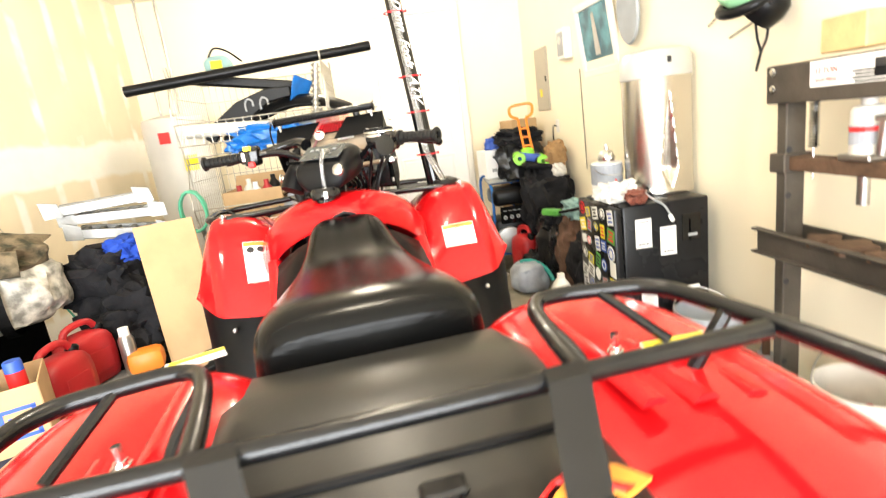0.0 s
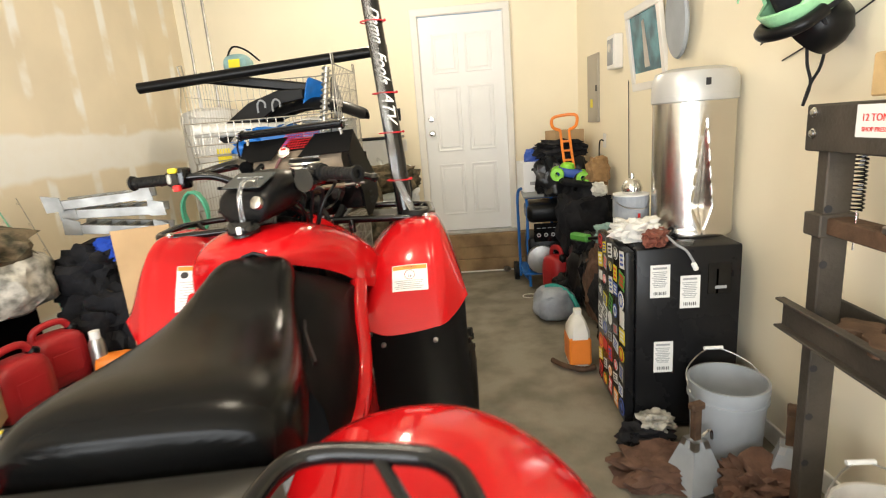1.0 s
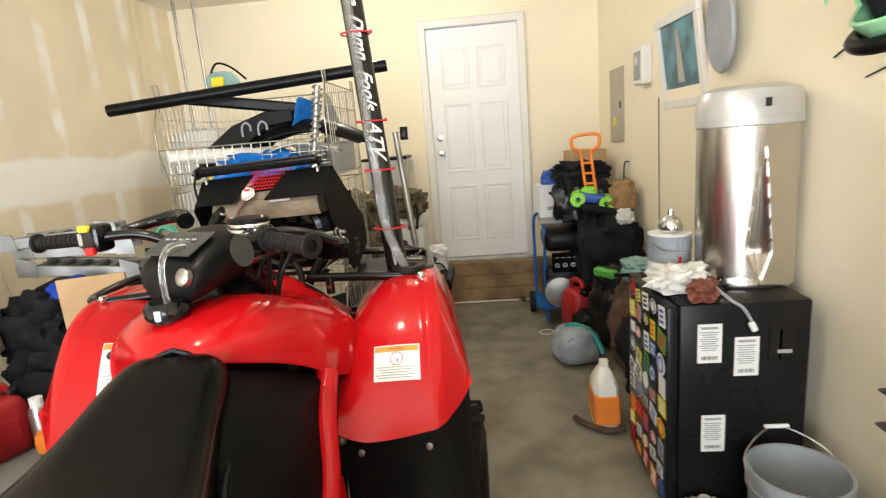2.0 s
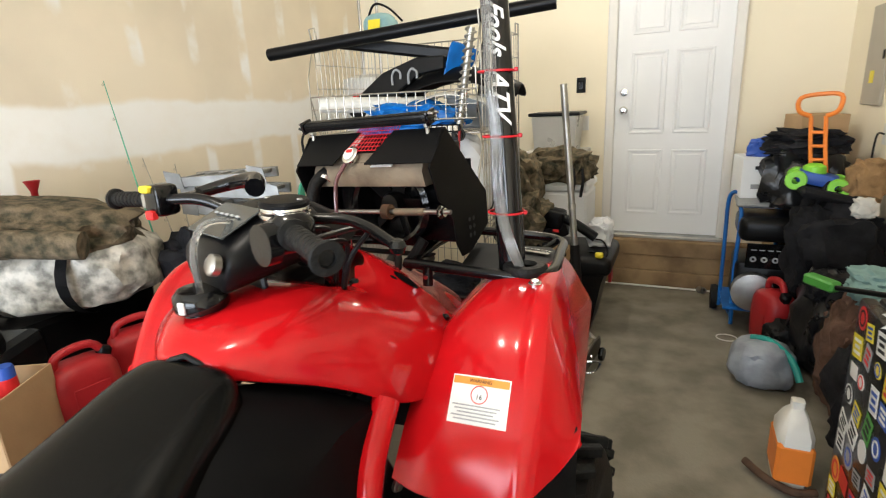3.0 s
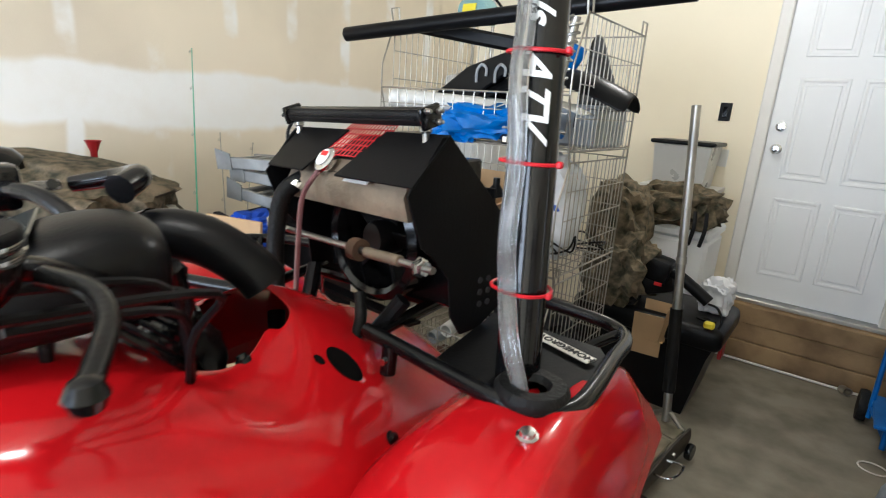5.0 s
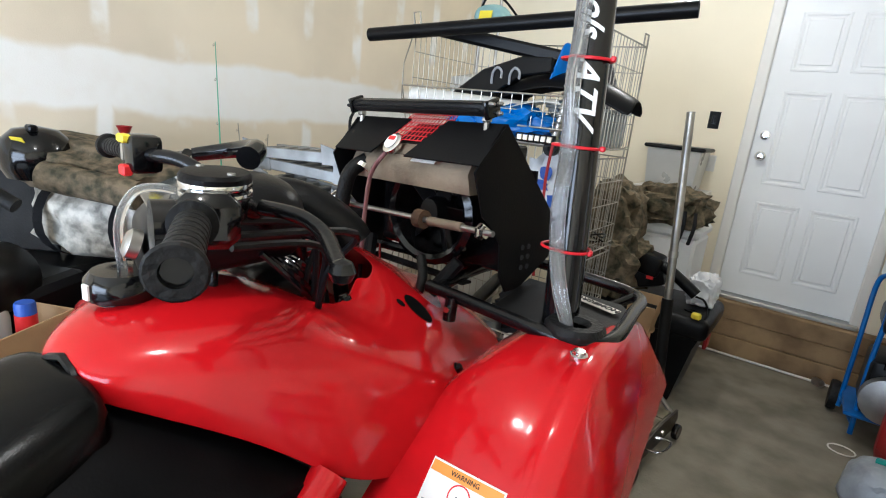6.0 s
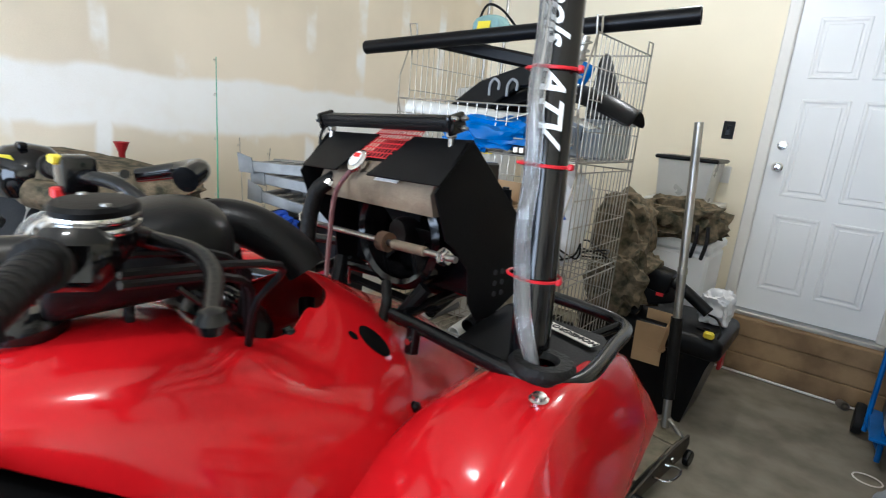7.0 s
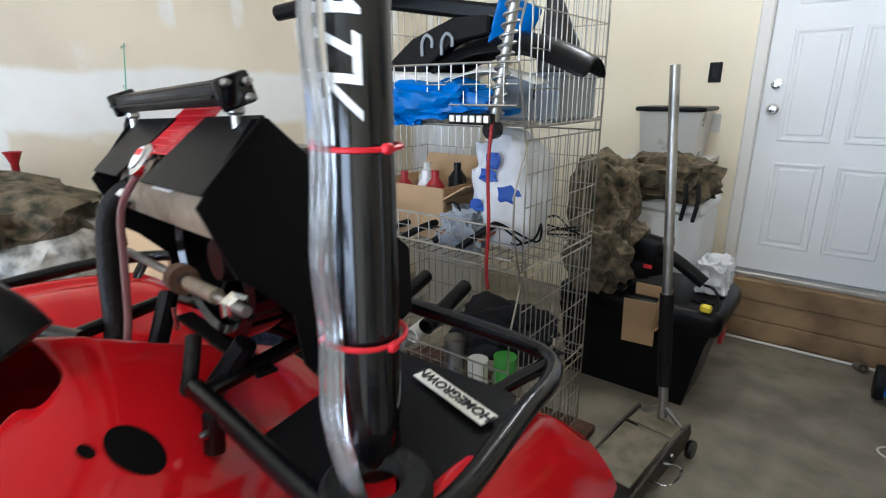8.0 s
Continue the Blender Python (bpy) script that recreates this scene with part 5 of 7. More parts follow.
        part("can", lathe([(0, 0.426), (r, 0.426), (r, 0.43), (r * 0.98, 0.434), (r * 0.98, 0.42 + h), (r, 0.424 + h), (r, 0.43 + h), (r * 0.8, 0.428 + h), (0, 0.426 + h)], (x, y, 0), 18), c, t, smooth=True)
    for k in range(6):
        x = -0.92 + 0.075 * k
        solo("pipe_offcut", lathe([(0.026, 0), (0.032, 0), (0.032, 0.36), (0.026, 0.36), (0.026, 0.0)], (x, 3.42, 0.50 + 0.06 * (k % 3)), 16, pose(0, 0, 0, -82, 0, 8 * (k % 3) - 6)), ("inkgrey", "pvc", "blk")[k % 3], "short plastic pipe offcut in the wire basket", "pipe offcut", True, group="pipe offcuts")
    solo("sheet_scrap", lump((0.5, 0.34, 0.22), (-0.72, 3.74, 0.16), 21, 0.4, 2.2, -0.8), "brownrag", "brown rags packed in the bottom basket", "rag", True)
    solo("rag", lump((0.4, 0.3, 0.2), (-0.36, 3.70, 0.55), 22, 0.5, 2.4, -0.6), "darkcloth", "dark oily rags in the wire basket", "rag", True)
    solo("bottom_board", box((1.0, 0.62, 0.035), (-0.55, 3.72, 0.022), 0.006, (0, 0, 1)), "rust", "rusty sheet under the wire baskets", "sheet")


def fairing(m):
    """Moulded bracket with slots and holes."""
    f = thing("plastic_fairing", "dark grey moulded plastic bracket lying across the basket", "fairing", m)
    arm = [(-0.36, -0.10), (-0.30, -0.02), (-0.14, 0.09), (0.05, 0.15), (0.20, 0.15), (0.20, 0.09), (0.06, 0.07), (-0.05, 0.0), (-0.12, -0.10), (-0.16, -0.14), (-0.18, -0.09), (-0.24, -0.06), (-0.31, -0.14)]
    part("bracket", prism(arm, 0.05, Matrix.Translation((0, -0.12, 0)), 0.006), "blk", f, "dark moulded bracket")
    part("bracket", prism([(x + 0.05, z - 0.01) for x, z in arm], 0.04, Matrix.Translation((0, 0.06, 0)), 0.006), "blk", f)
    for k in range(3):
        part("cross_web", box((0.03, 0.2, 0.02), (-0.22 + 0.13 * k, 0, 0.0 + 0.05 * k), 0.004), "blk", f)
    for x, z in ((-0.32, -0.085), (-0.16, -0.10)):
        part("hole_rim", lathe([(0.006, 0), (0.013, 0), (0.013, 0.006), (0.006, 0.006), (0.006, 0)], (x, -0.121, z), 14, pose(0, 0, 0, 90)), "inkgrey", f, smooth=True)
    for x in (-0.06, 0.03):
        part("slot_rim", tube([(x - 0.02, -0.125, 0.03), (x - 0.02, -0.125, 0.075), (x, -0.125, 0.10), (x + 0.025, -0.125, 0.085), (x + 0.025, -0.125, 0.055)], 0.006, 6, steps=3), "inkgrey", f, smooth=True)


# ---- corner by the house door ----
def door_corner():
    solo("water_heater", join(lathe([(0, 0.02), (0.245, 0.02), (0.25, 0.04), (0.25, 1.70), (0.24, 1.74), (0.12, 1.77), (0, 1.77)], (-1.62, 4.98, 0), 36)), "heater", "grey enamel water heater in the corner", "water heater", True)
    solo("heater_sticker", box((0.11, 0.003, 0.13), (-1.47, 4.775, 1.36), 0, (0, 0, 35)), "yellow", "yellow energy sticker on the water heater", "sticker")
    solo("heater_badge", box((0.09, 0.003, 0.09), (-1.62, 4.726, 1.58), 0), "redp", "red and white maker badge on the water heater", "badge")
    for x in (-1.70, -1.54):
        solo("heater_pipe", rod((x, 4.98, 1.75), (x, 4.98, 2.84), 0.012), "steel", "copper grey pipe above the water heater", "pipe", True)
    # switch
    sw = thing("light_switch", "dark rocker light switch plate on the cream wall", "switch")
    part("plate", box((0.072, 0.008, 0.118), (-0.095, YB - 0.004, 1.61), 0.003), "blk", sw)
    part("rocker", box((0.033, 0.008, 0.066), (-0.095, YB - 0.010, 1.61), 0.003), "blkgloss", sw)
    ol = thing("socket_plate", "white socket plate on the cream wall", "socket")
    part("plate", box((0.07, 0.006, 0.115), (-0.06, YB - 0.003, 1.31), 0.002), "trimw", ol)
    tb = thing("storage_tub", "cloudy plastic tub with a dark lid on a wall shelf", "storage tub")
    part("tub", loft([[(x0, y0, z), (x1, y0, z), (x1, y1, z), (x0, y1, z)] for x0, x1, y0, y1, z in ((-0.39, -0.08, 5.33, 5.6, 1.12), (-0.41, -0.06, 5.31, 5.62, 1.385))]), "totecl", tb, "cloudy plastic tub")
    part("lid", box((0.40, 0.34, 0.025), (-0.235, 5.465, 1.40), 0.008), "blk", tb, "dark grey lid")
    solo("wall_shelf", box((0.46, 0.36, 0.03), (-0.235, 5.50, 1.10), 0.003), "trimw", "white shelf below the storage tub", "shelf")
    wb = thing("cooler_box", "white cooler box under a camouflage pack", "cooler")
    part("body", box((0.48, 0.42, 0.40), (-0.15, 5.16, 0.66), 0.02), "white", wb)
    part("lid", box((0.50, 0.44, 0.07), (-0.15, 5.16, 0.895), 0.02), "white", wb)
    solo("cooler_stand", box((0.5, 0.42, 0.455), (-0.15, 5.17, 0.2275), 0.01), "card", "brown carton under the white cooler", "carton")
    pk = thing("camouflage_pack", "brown camouflage backpack lying on the cooler", "backpack")
    part("pack_body", lump((0.52, 0.34, 0.27), (-0.14, 5.06, 1.03), 31, 0.28, 2.8, -0.85), "camo", pk, "brown camouflage cloth", True)
    for x in (-0.25, 0.0, 0.06):
        part("strap", tube([(x, 4.90, 1.04), (x + 0.01, 4.885, 0.95), (x - 0.01, 4.915, 0.84)], 0.011, 6, steps=4), "web", pk, "black webbing strap")
    solo("camouflage_coat", lump((0.30, 0.36, 0.46), (-0.31, 4.60, 0.96), 33, 0.26, 2.6, -0.9), "camo", "crumpled camouflage coat heaped beside the baskets", "coat", True)
    solo("camouflage_cloth", lump((0.36, 0.40, 0.40), (-0.26, 4.52, 0.72), 34, 0.35, 2.6, -0.9), "camo", "camouflage cloth heaped below the coat", "cloth", True)
    # black tote with clutter on it
    tt = thing("tool_tote", "black plastic tote with rounded lid", "tote")
    part("tub", loft([[(x0, y0, z), (x1, y0, z), (x1, y1, z), (x0, y1, z)] for x0, x1, y0, y1, z in ((-0.42, 0.20, 4.50, 4.92, 0.0), (-0.45, 0.27, 4.46, 4.95, 0.36), (-0.46, 0.29, 4.45, 4.96, 0.42))]), "blk", tt, "black tub")
    part("lid", box((0.80, 0.54, 0.13), (-0.07, 4.70, 0.475), 0.045, (0, 0, 0), 3), "blk", tt, "dusty black lid", True)
    part("lid_grip", lathe([(0.02, 0), (0.05, 0), (0.05, 0.01), (0.02, 0.01)], (0.22, 4.56, 0.538), 18, squash=(1, 0.6)), "blk", tt)
    part("latch", box((0.02, 0.10, 0.12), (0.30, 4.72, 0.36), 0.005), "redcan", tt, "dark red latch")
    solo("white_bag", lump((0.17, 0.18, 0.20), (0.22, 4.74, 0.63), 41, 0.3, 2.4, -0.85), "bagwhite", "crumpled white plastic bag on the tote", "plastic bag", True)
    cs = thing("electric_chainsaw", "black electric chainsaw lying on the tote", "chainsaw")
    part("body", join(box((0.30, 0.17, 0.16), (-0.12, 4.58, 0.68), 0.03, (0, -18, 10), 2), box((0.15, 0.14, 0.13), (-0.06, 4.55, 0.76), 0.025, (0, 10, 0), 2)), "blk", cs, "black motor housing", True)
    part("rear_handle", tube([(-0.02, 4.55, 0.77), (0.07, 4.53, 0.74), (0.16, 4.52, 0.69), (0.22, 4.52, 0.65)], 0.032, 10, steps=4), "blk", cs, "black rear handle", True)
    part("badge", box((0.04, 0.004, 0.02), (-0.03, 4.486, 0.69), 0.001), "redp", cs)
    part("cord", tube([(0.22, 4.52, 0.64), (0.27, 4.51, 0.63), (0.30, 4.50, 0.56), (0.27, 4.45, 0.50)], 0.006, 7, steps=5), "blk", cs, smooth=True)
    part("plug", box((0.05, 0.035, 0.035), (0.255, 4.45, 0.555), 0.008), "yellow", cs, "yellow plug")
    solo("work_boot", lump((0.3, 0.26, 0.2), (-0.28, 4.56, 0.62), 43, 0.4, 2.5, -0.8), "darkcloth", "black work boot lying on the tote", "boot", True)
    cx = thing("small_carton", "small open cardboard carton leaning on the tote", "carton")
    part("front_flap", box((0.15, 0.004, 0.24), (-0.02, 4.40, 0.43), 0.001, (8, 0, 6)), "card", cx)
    part("side_panel", box((0.004, 0.12, 0.20), (0.07, 4.44, 0.50), 0.001, (0, 8, -14)), "card", cx)
    part("back_panel", box((0.15, 0.004, 0.20), (0.0, 4.49, 0.5), 0.001), "card", cx)
    part("bottom_panel", box((0.15, 0.09, 0.004), (-0.01, 4.445, 0.405), 0.001), "card", cx)


def floor_jack():
    j = thing("floor_jack", "grey trolley jack with a tall padded handle", "trolley jack", pose(0.195, 4.06, 0, 0, 0, -8))
    for x in (-0.11, 0.11):
        part("side_frame", prism([(-0.52, 0.03), (0.06, 0.05), (0.10, 0.10), (0.08, 0.155), (-0.10, 0.15), (-0.52, 0.08)], 0.012, pose(x, 0, 0, 0, 0, 90) @ Matrix.Translation((0, -0.006, 0)), 0.002), "press", j, "black side frame")
    part("deck_plate", box((0.19, 0.33, 0.008), (0, -0.25, 0.132), 0.002, (5, 0, 0)), "jackdeck", j, "worn tan deck plate")
    part("deck_plate", box((0.19, 0.10, 0.008), (0, -0.01, 0.146), 0.002), "jackdeck", j)
    part("saddle", lathe([(0, 0), (0.05, 0), (0.055, 0.012), (0.045, 0.014), (0, 0.012)], (0, -0.46, 0.10), 18), "steel", j, smooth=True)
    for x in (-0.15, 0.15):
        part("caster", lathe([(0, -0.014), (0.036, -0.014), (0.04, -0.008), (0.04, 0.008), (0.036, 0.014), (0, 0.014)], (x * 0.87, 0.075, 0.04), 18, pose(0, 0, 0, 0, 90)), "blksteel", j, smooth=True)
        part("front_wheel", lathe([(0, -0.02), (0.045, -0.02), (0.045, 0.02), (0, 0.02)], (x * 0.9, -0.46, 0.045), 18, pose(0, 0, 0, 0, 90)), "blksteel", j, smooth=True)
        part("side_bolt", lathe([(0, 0), (0.012, 0), (0.012, 0.01), (0, 0.01)], (x * 0.8, -0.12, 0.11), 6, pose(0, 0, 0, 0, 90 if x > 0 else -90)), "chrome", j)
    part("side_handle", tube([(0.12, -0.30, 0.10), (0.19, -0.30, 0.12), (0.19, -0.18, 0.12), (0.12, -0.18, 0.11)], 0.006, 8, steps=3), "chrome", j, smooth=True)
    part("yoke", join(rod((-0.10, 0.055, 0.13), (0.0, 0.04, 0.21), 0.012), rod((0.10, 0.055, 0.13), (0.02, 0.04, 0.21), 0.012)), "steel", j, smooth=True)
    inv = pose(0.15, 4.06, 0, 0, 0, -8).inverted()
    a, b = inv @ Vector((0.165, 4.10, 0.16)), inv @ Vector((0.02, 4.20, 1.60))
    part("handle", rod(a, b, 0.0195, 18), "steel", j, "grey steel handle tube", True)
    part("handle_pad", lathe([(0.0195, 0), (0.028, 0), (0.028, 0.40), (0.0195, 0.40)], n=18, m=between(a + (b - a) * 0.10, b)), "rubber", j, "black foam handle pad", True)
    part("handle_collar", lathe([(0.0195, 0), (0.023, 0), (0.023, 0.03), (0.0195, 0.03)], n=18, m=between(a + (b - a) * 0.52, b)), "alu", j, smooth=True)


# ---- left side pile ----
def gas_can(name, m, label):
    g = thing("fuel_can", label, "fuel can", m, "red fuel cans")
    part("can_body", loft([[(x * w, y * d, z) for x, y in ((-1, -0.8), (-0.8, -1), (0.8, -1), (1, -0.8), (1, 0.8), (0.8, 1), (-0.8, 1), (-1, 0.8))] for z, w, d in ((0, 0.11, 0.07), (0.015, 0.125, 0.085), (0.2, 0.128, 0.088), (0.25, 0.115, 0.075), (0.27, 0.05, 0.045))]), "redcan", g, "faded red plastic can", True, 1)
    part("handle", tube([(-0.09, 0, 0.23), (-0.07, 0, 0.30), (0.05, 0, 0.31), (0.10, 0, 0.23)], 0.017, 10, steps=5), "redcan", g, smooth=True)
    part("panel_recess", box((0.13, 0.004, 0.11), (0, -0.086, 0.12), 0.002), "redcan", g)
    part("spout_cap", lathe([(0, 0), (0.028, 0), (0.028, 0.03), (0.018, 0.04), (0, 0.04)], (0.085, 0, 0.245), 14, pose(0, 0, 0, 0, 25)), "blk", g, smooth=True)
    return g


def left_pile():
    gt = thing("storage_tote", "grey plastic tote with ribbed lid beneath fuel cans", "tote")
    part("tub", loft([[(x0, y0, z), (x1, y0, z), (x1, y1, z), (x0, y1, z)] for x0, x1, y0, y1, z in ((-1.60, -1.08, 2.02, 2.46, 0.0), (-1.64, -1.03, 1.98, 2.50, 0.44))]), "totelid", gt, "grey tub")
    part("lid", box((0.66, 0.56, 0.06), (-1.335, 2.24, 0.47), 0.02, (0, 0, 0), 2), "totelid", gt, "pale grey lid", True)
    for k in range(5):
        part("lid_rib", box((0.05, 0.012, 0.04), (-1.56 + 0.11 * k, 1.957, 0.46), 0.004), "totelid", gt)
    gas_can("fuel_can", pose(-1.20, 2.14, 0.50, 0, 0, 78) @ Matrix.Scale(0.88, 4), "faded red fuel can with moulded handle on the tote")
    gas_can("fuel_can", pose(-1.25, 2.40, 0.50, 0, 0, 68) @ Matrix.Scale(0.88, 4), "faded red fuel can beside a spray can")
    sc = thing("spray_can", "silver spray can standing on the grey tote", "spray can")
    part("can", lathe([(0, 0.50), (0.032, 0.50), (0.033, 0.51), (0.033, 0.66), (0.024, 0.68), (0, 0.682)], (-1.10, 2.45, 0), 16), "alu", sc, smooth=True)
    part("cap", lathe([(0, 0.68), (0.022, 0.68), (0.022, 0.715), (0, 0.72)], (-1.10, 2.45, 0), 14), "paper", sc, smooth=True)
    ch = solo("dark_chest", box((0.62, 0.70, 0.76), (-1.93, 2.43, 0.38), 0.02), "blk", "dark plastic chest under the duffel bag", "chest")
    db = thing("duffel_bag", "pale camouflage duffel bag with black straps", "duffel bag")
    part("bag_body", lump((0.74, 0.50, 0.36), (-1.70, 2.46, 0.93), 51, 0.13, 1.8, -0.8, (0, 0, 28)), "snowcamo", db, "pale camouflage vinyl", True)
    for dx, dy in ((-0.16, -0.1), (0.13, 0.05)):
        ring = [Vector((-1.70 + dx, 2.46 + dy, 0.93)) + Vector((0.5 * 0.26 * math.cos(a) * -0.47 * 2, 0.26 * math.cos(a) * 0.88, 0.185 * math.sin(a))) * 1.03 for a in [2 * math.pi * k / 24 for k in range(24)]]
        bm = bmesh.new()
        rows = [[bm.verts.new(p + Vector((0.88, 0.47, 0)) * (0.022 * s)) for p in ring] for s in (-1, 1)]
        for k in range(24):
            bm.faces.new((rows[0][k], rows[0][(k + 1) % 24], rows[1][(k + 1) % 24], rows[1][k]))
        bmesh.ops.solidify(bm, geom=list(bm.faces), thickness=0.004)
        part("strap", bm, "web", db, "black webbing strap")
    solo("camouflage_jacket", lump((0.84, 0.48, 0.22), (-1.78, 2.40, 1.12), 53, 0.22, 1.9, -0.8, (0, 6, 25)), "camo", "camouflage jacket thrown over the duffel bag", "jacket", True)
    solo("rolled_mat", rod((-1.66, 2.14, 1.12), (-1.36, 2.34, 1.08), 0.055, 16), "camo", "rolled camouflage mat on the duffel bag", "mat", True)
    hm = thing("riding_helmet", "gloss black open helmet on the jacket", "helmet")
    part("shell", lathe([(0.105, -0.07), (0.125, -0.03), (0.13, 0.02), (0.115, 0.075), (0.075, 0.115), (0, 0.13)], (-1.84, 2.18, 1.155), 24), "blkgloss", hm, "gloss black shell", True)
    part("liner", lathe([(0.10, -0.07), (0.112, -0.02), (0.09, 0.06), (0, 0.1)], (-1.84, 2.18, 1.155), 20), "darkcloth", hm, smooth=True)
    part("visor_stub", box((0.05, 0.03, 0.025), (-1.78, 2.15, 1.28), 0.006), "blk", hm)
    part("decal", box((0.05, 0.004, 0.03), (-1.765, 2.10, 1.235), 0.001, (35, 0, 30)), "yellow", hm)
    fn = solo("funnel", lathe([(0.012, 1.10), (0.015, 1.22), (0.03, 1.26), (0.036, 1.27), (0.033, 1.27), (0.012, 1.23)], (-2.12, 2.62, 0), 16), "redcan", "red plastic funnel standing behind the jacket", "funnel", True)
    mt = thing("vacuum_motor", "black vacuum machine with round motor and hose", "vacuum", Matrix.Translation((0.14, 0.10, -0.03)))
    part("motor", lathe([(0, 0), (0.10, 0), (0.115, 0.02), (0.115, 0.16), (0.10, 0.2), (0, 0.2)], (-1.60, 1.86, 0.86), 22, pose(0, 0, 0, 90, 0, 40)), "blk", mt, "black motor drum", True)
    part("hub", lathe([(0.03, 0), (0.05, 0), (0.05, 0.02), (0.03, 0.02)], (-1.53, 1.775, 0.86), 16, pose(0, 0, 0, 90, 0, 40)), "blkgloss", mt, smooth=True)
    part("hose", tube([(-1.95, 1.80, 0.72), (-1.93, 1.72, 0.95), (-1.86, 1.74, 1.12), (-1.72, 1.82, 1.14), (-1.62, 1.90, 1.08)], 0.026, 10, steps=5), "rubber", mt, "black ribbed hose", True)
    part("base", box((0.34, 0.3, 0.26), (-1.66, 1.88, 0.71), 0.04, (0, 0, 30), 2), "blk", mt)
    solo("rubber_mat", box((0.30, 0.02, 0.36), (-2.0, 2.17, 0.935), 0.006, (-14, 0, 38)), "rubber", "black rubber mat leaning on the dark chest", "mat")
    # small cartons and crate
    nb = thing("navy_tote", "dark navy plastic tote on the floor", "tote")
    part("tub", loft([[(x0, y0, z), (x1, y0, z), (x1, y1, z), (x0, y1, z)] for x0, x1, y0, y1, z in ((-1.85, -1.12, 1.30, 1.90, 0.0), (-1.92, -1.06, 1.25, 1.94, 0.50))]), "navy", nb)
    part("lid", box((0.90, 0.72, 0.05), (-1.49, 1.595, 0.525), 0.015), "navy", nb)
    bx = thing("fittings_carton", "brown carton lettered plastic pipe fittings with a blue mark", "carton")
    cx, cy, ang = -1.245, 1.855, 28
    B = pose(cx, cy, 0.55, 0, 0, ang)
    for at, size in (((0, -0.13, 0.11), (0.30, 0.005, 0.22)), ((0, 0.13, 0.11), (0.30, 0.005, 0.22)), ((-0.15, 0, 0.11), (0.005, 0.26, 0.22)), ((0.15, 0, 0.11), (0.005, 0.26, 0.22)), ((0, 0, 0.004), (0.30, 0.26, 0.005))):
        part("panel", moved(box(size, at, 0.001), B), "card", bx)
    for k, t in enumerate(("PLASTIC", "PIPE", "FITTINGS")):
        part("lettering", moved(words(t, 0.021), B @ Matrix.Translation((-0.085, -0.1335, 0.10 - 0.024 * k))), "ink", bx, "dark carton lettering")
    part("blue_mark", moved(join(box((0.10, 0.002, 0.012), (0.08, -0.134, 0.15), 0), box((0.10, 0.002, 0.012), (0.08, -0.134, 0.055), 0), box((0.012, 0.002, 0.10), (0.036, -0.134, 0.10), 0), box((0.012, 0.002, 0.10), (0.124, -0.134, 0.10), 0), box((0.055, 0.002, 0.012), (0.08, -0.134, 0.12), 0), box((0.055, 0.002, 0.012), (0.08, -0.134, 0.088), 0)), B), "bluep", bx)
    dc = thing("drink_tin", "blue tin with red band in the carton", "tin")
    part("can", moved(lathe([(0, 0.12), (0.028, 0.12), (0.028, 0.26), (0.025, 0.268), (0, 0.268)], (0.08, 0.03, 0), 16), B), "bluep", dc, smooth=True)
    part("band", moved(lathe([(0.0283, 0.16), (0.0288, 0.16), (0.0288, 0.23), (0.0283, 0.23)], (0.08, 0.03, 0), 16), B), "redp", dc, smooth=True)
    part("prop", moved(box((0.06, 0.06, 0.112), (0.08, 0.03, 0.063), 0.003), B), "card", dc)
    solo("glass_jar", moved(lathe([(0, 0.01), (0.04, 0.01), (0.042, 0.19), (0.036, 0.215), (0.034, 0.215), (0.038, 0.19), (0, 0.02)], (-0.05, 0.04, 0), 16), B), "totecl", "cloudy jar standing in the carton", "jar", True)
    cr = thing("orange_crate", "orange slotted plastic crate", "crate")
    C = pose(-1.74, 1.60, 0.55, 0, 0, 30)
    for sgn in (1, -1):
        for axis in (0, 1):
            for k in range(7):
                p = (-0.135 + 0.045 * k)
                part("slat", moved(box((0.018, 0.006, 0.22) if axis == 0 else (0.006, 0.018, 0.22), (p, sgn * 0.14, 0.12) if axis == 0 else (sgn * 0.14, p, 0.12), 0.001), C), "orange", cr)
            for z in (0.015, 0.12, 0.225):
                part("rail", moved(box((0.30, 0.008, 0.02) if axis == 0 else (0.008, 0.30, 0.02), (0, sgn * 0.14, z) if axis == 0 else (sgn * 0.14, 0, z), 0.002), C), "orange", cr)
    # fishing rods
    for k, (b, t, c) in enumerate((((-1.12, 2.56, 0.30), (-2.44, 3.28, 1.88), "rodgreen"), ((-1.05, 2.66, 0.30), (-2.40, 3.40, 1.36), "wire"), ((-1.20, 2.72, 0.30), (-2.38, 3.62, 1.30), "wire"))):
        fr = thing("fishing_rod", "thin fishing rod leaning against the drywall", "fishing rod", group="fishing rods")
        b, t = Vector(b), Vector(t)
        part("blank", rod(b, t, 0.006, 8, 0.0018), c, fr, smooth=True)
        part("grip", rod(b, b + (t - b) * 0.2, 0.011, 10), "leather" if k else "blk", fr, smooth=True)
        for u in (0.3, 0.48, 0.64, 0.78, 0.9, 0.99):
            part("line_guide", lathe([(0.007, -0.001), (0.0095, -0.001), (0.0095, 0.001), (0.007, 0.001), (0.007, -0.001)], tuple(b + (t - b) * u + Vector((0, -0.010, 0))), 10, pose(0, 0, 0, 60)), "chrome", fr)
    # folded aluminium ramp
    rp = thing("folding_ramp", "folded aluminium loading ramp with rungs", "ramp")
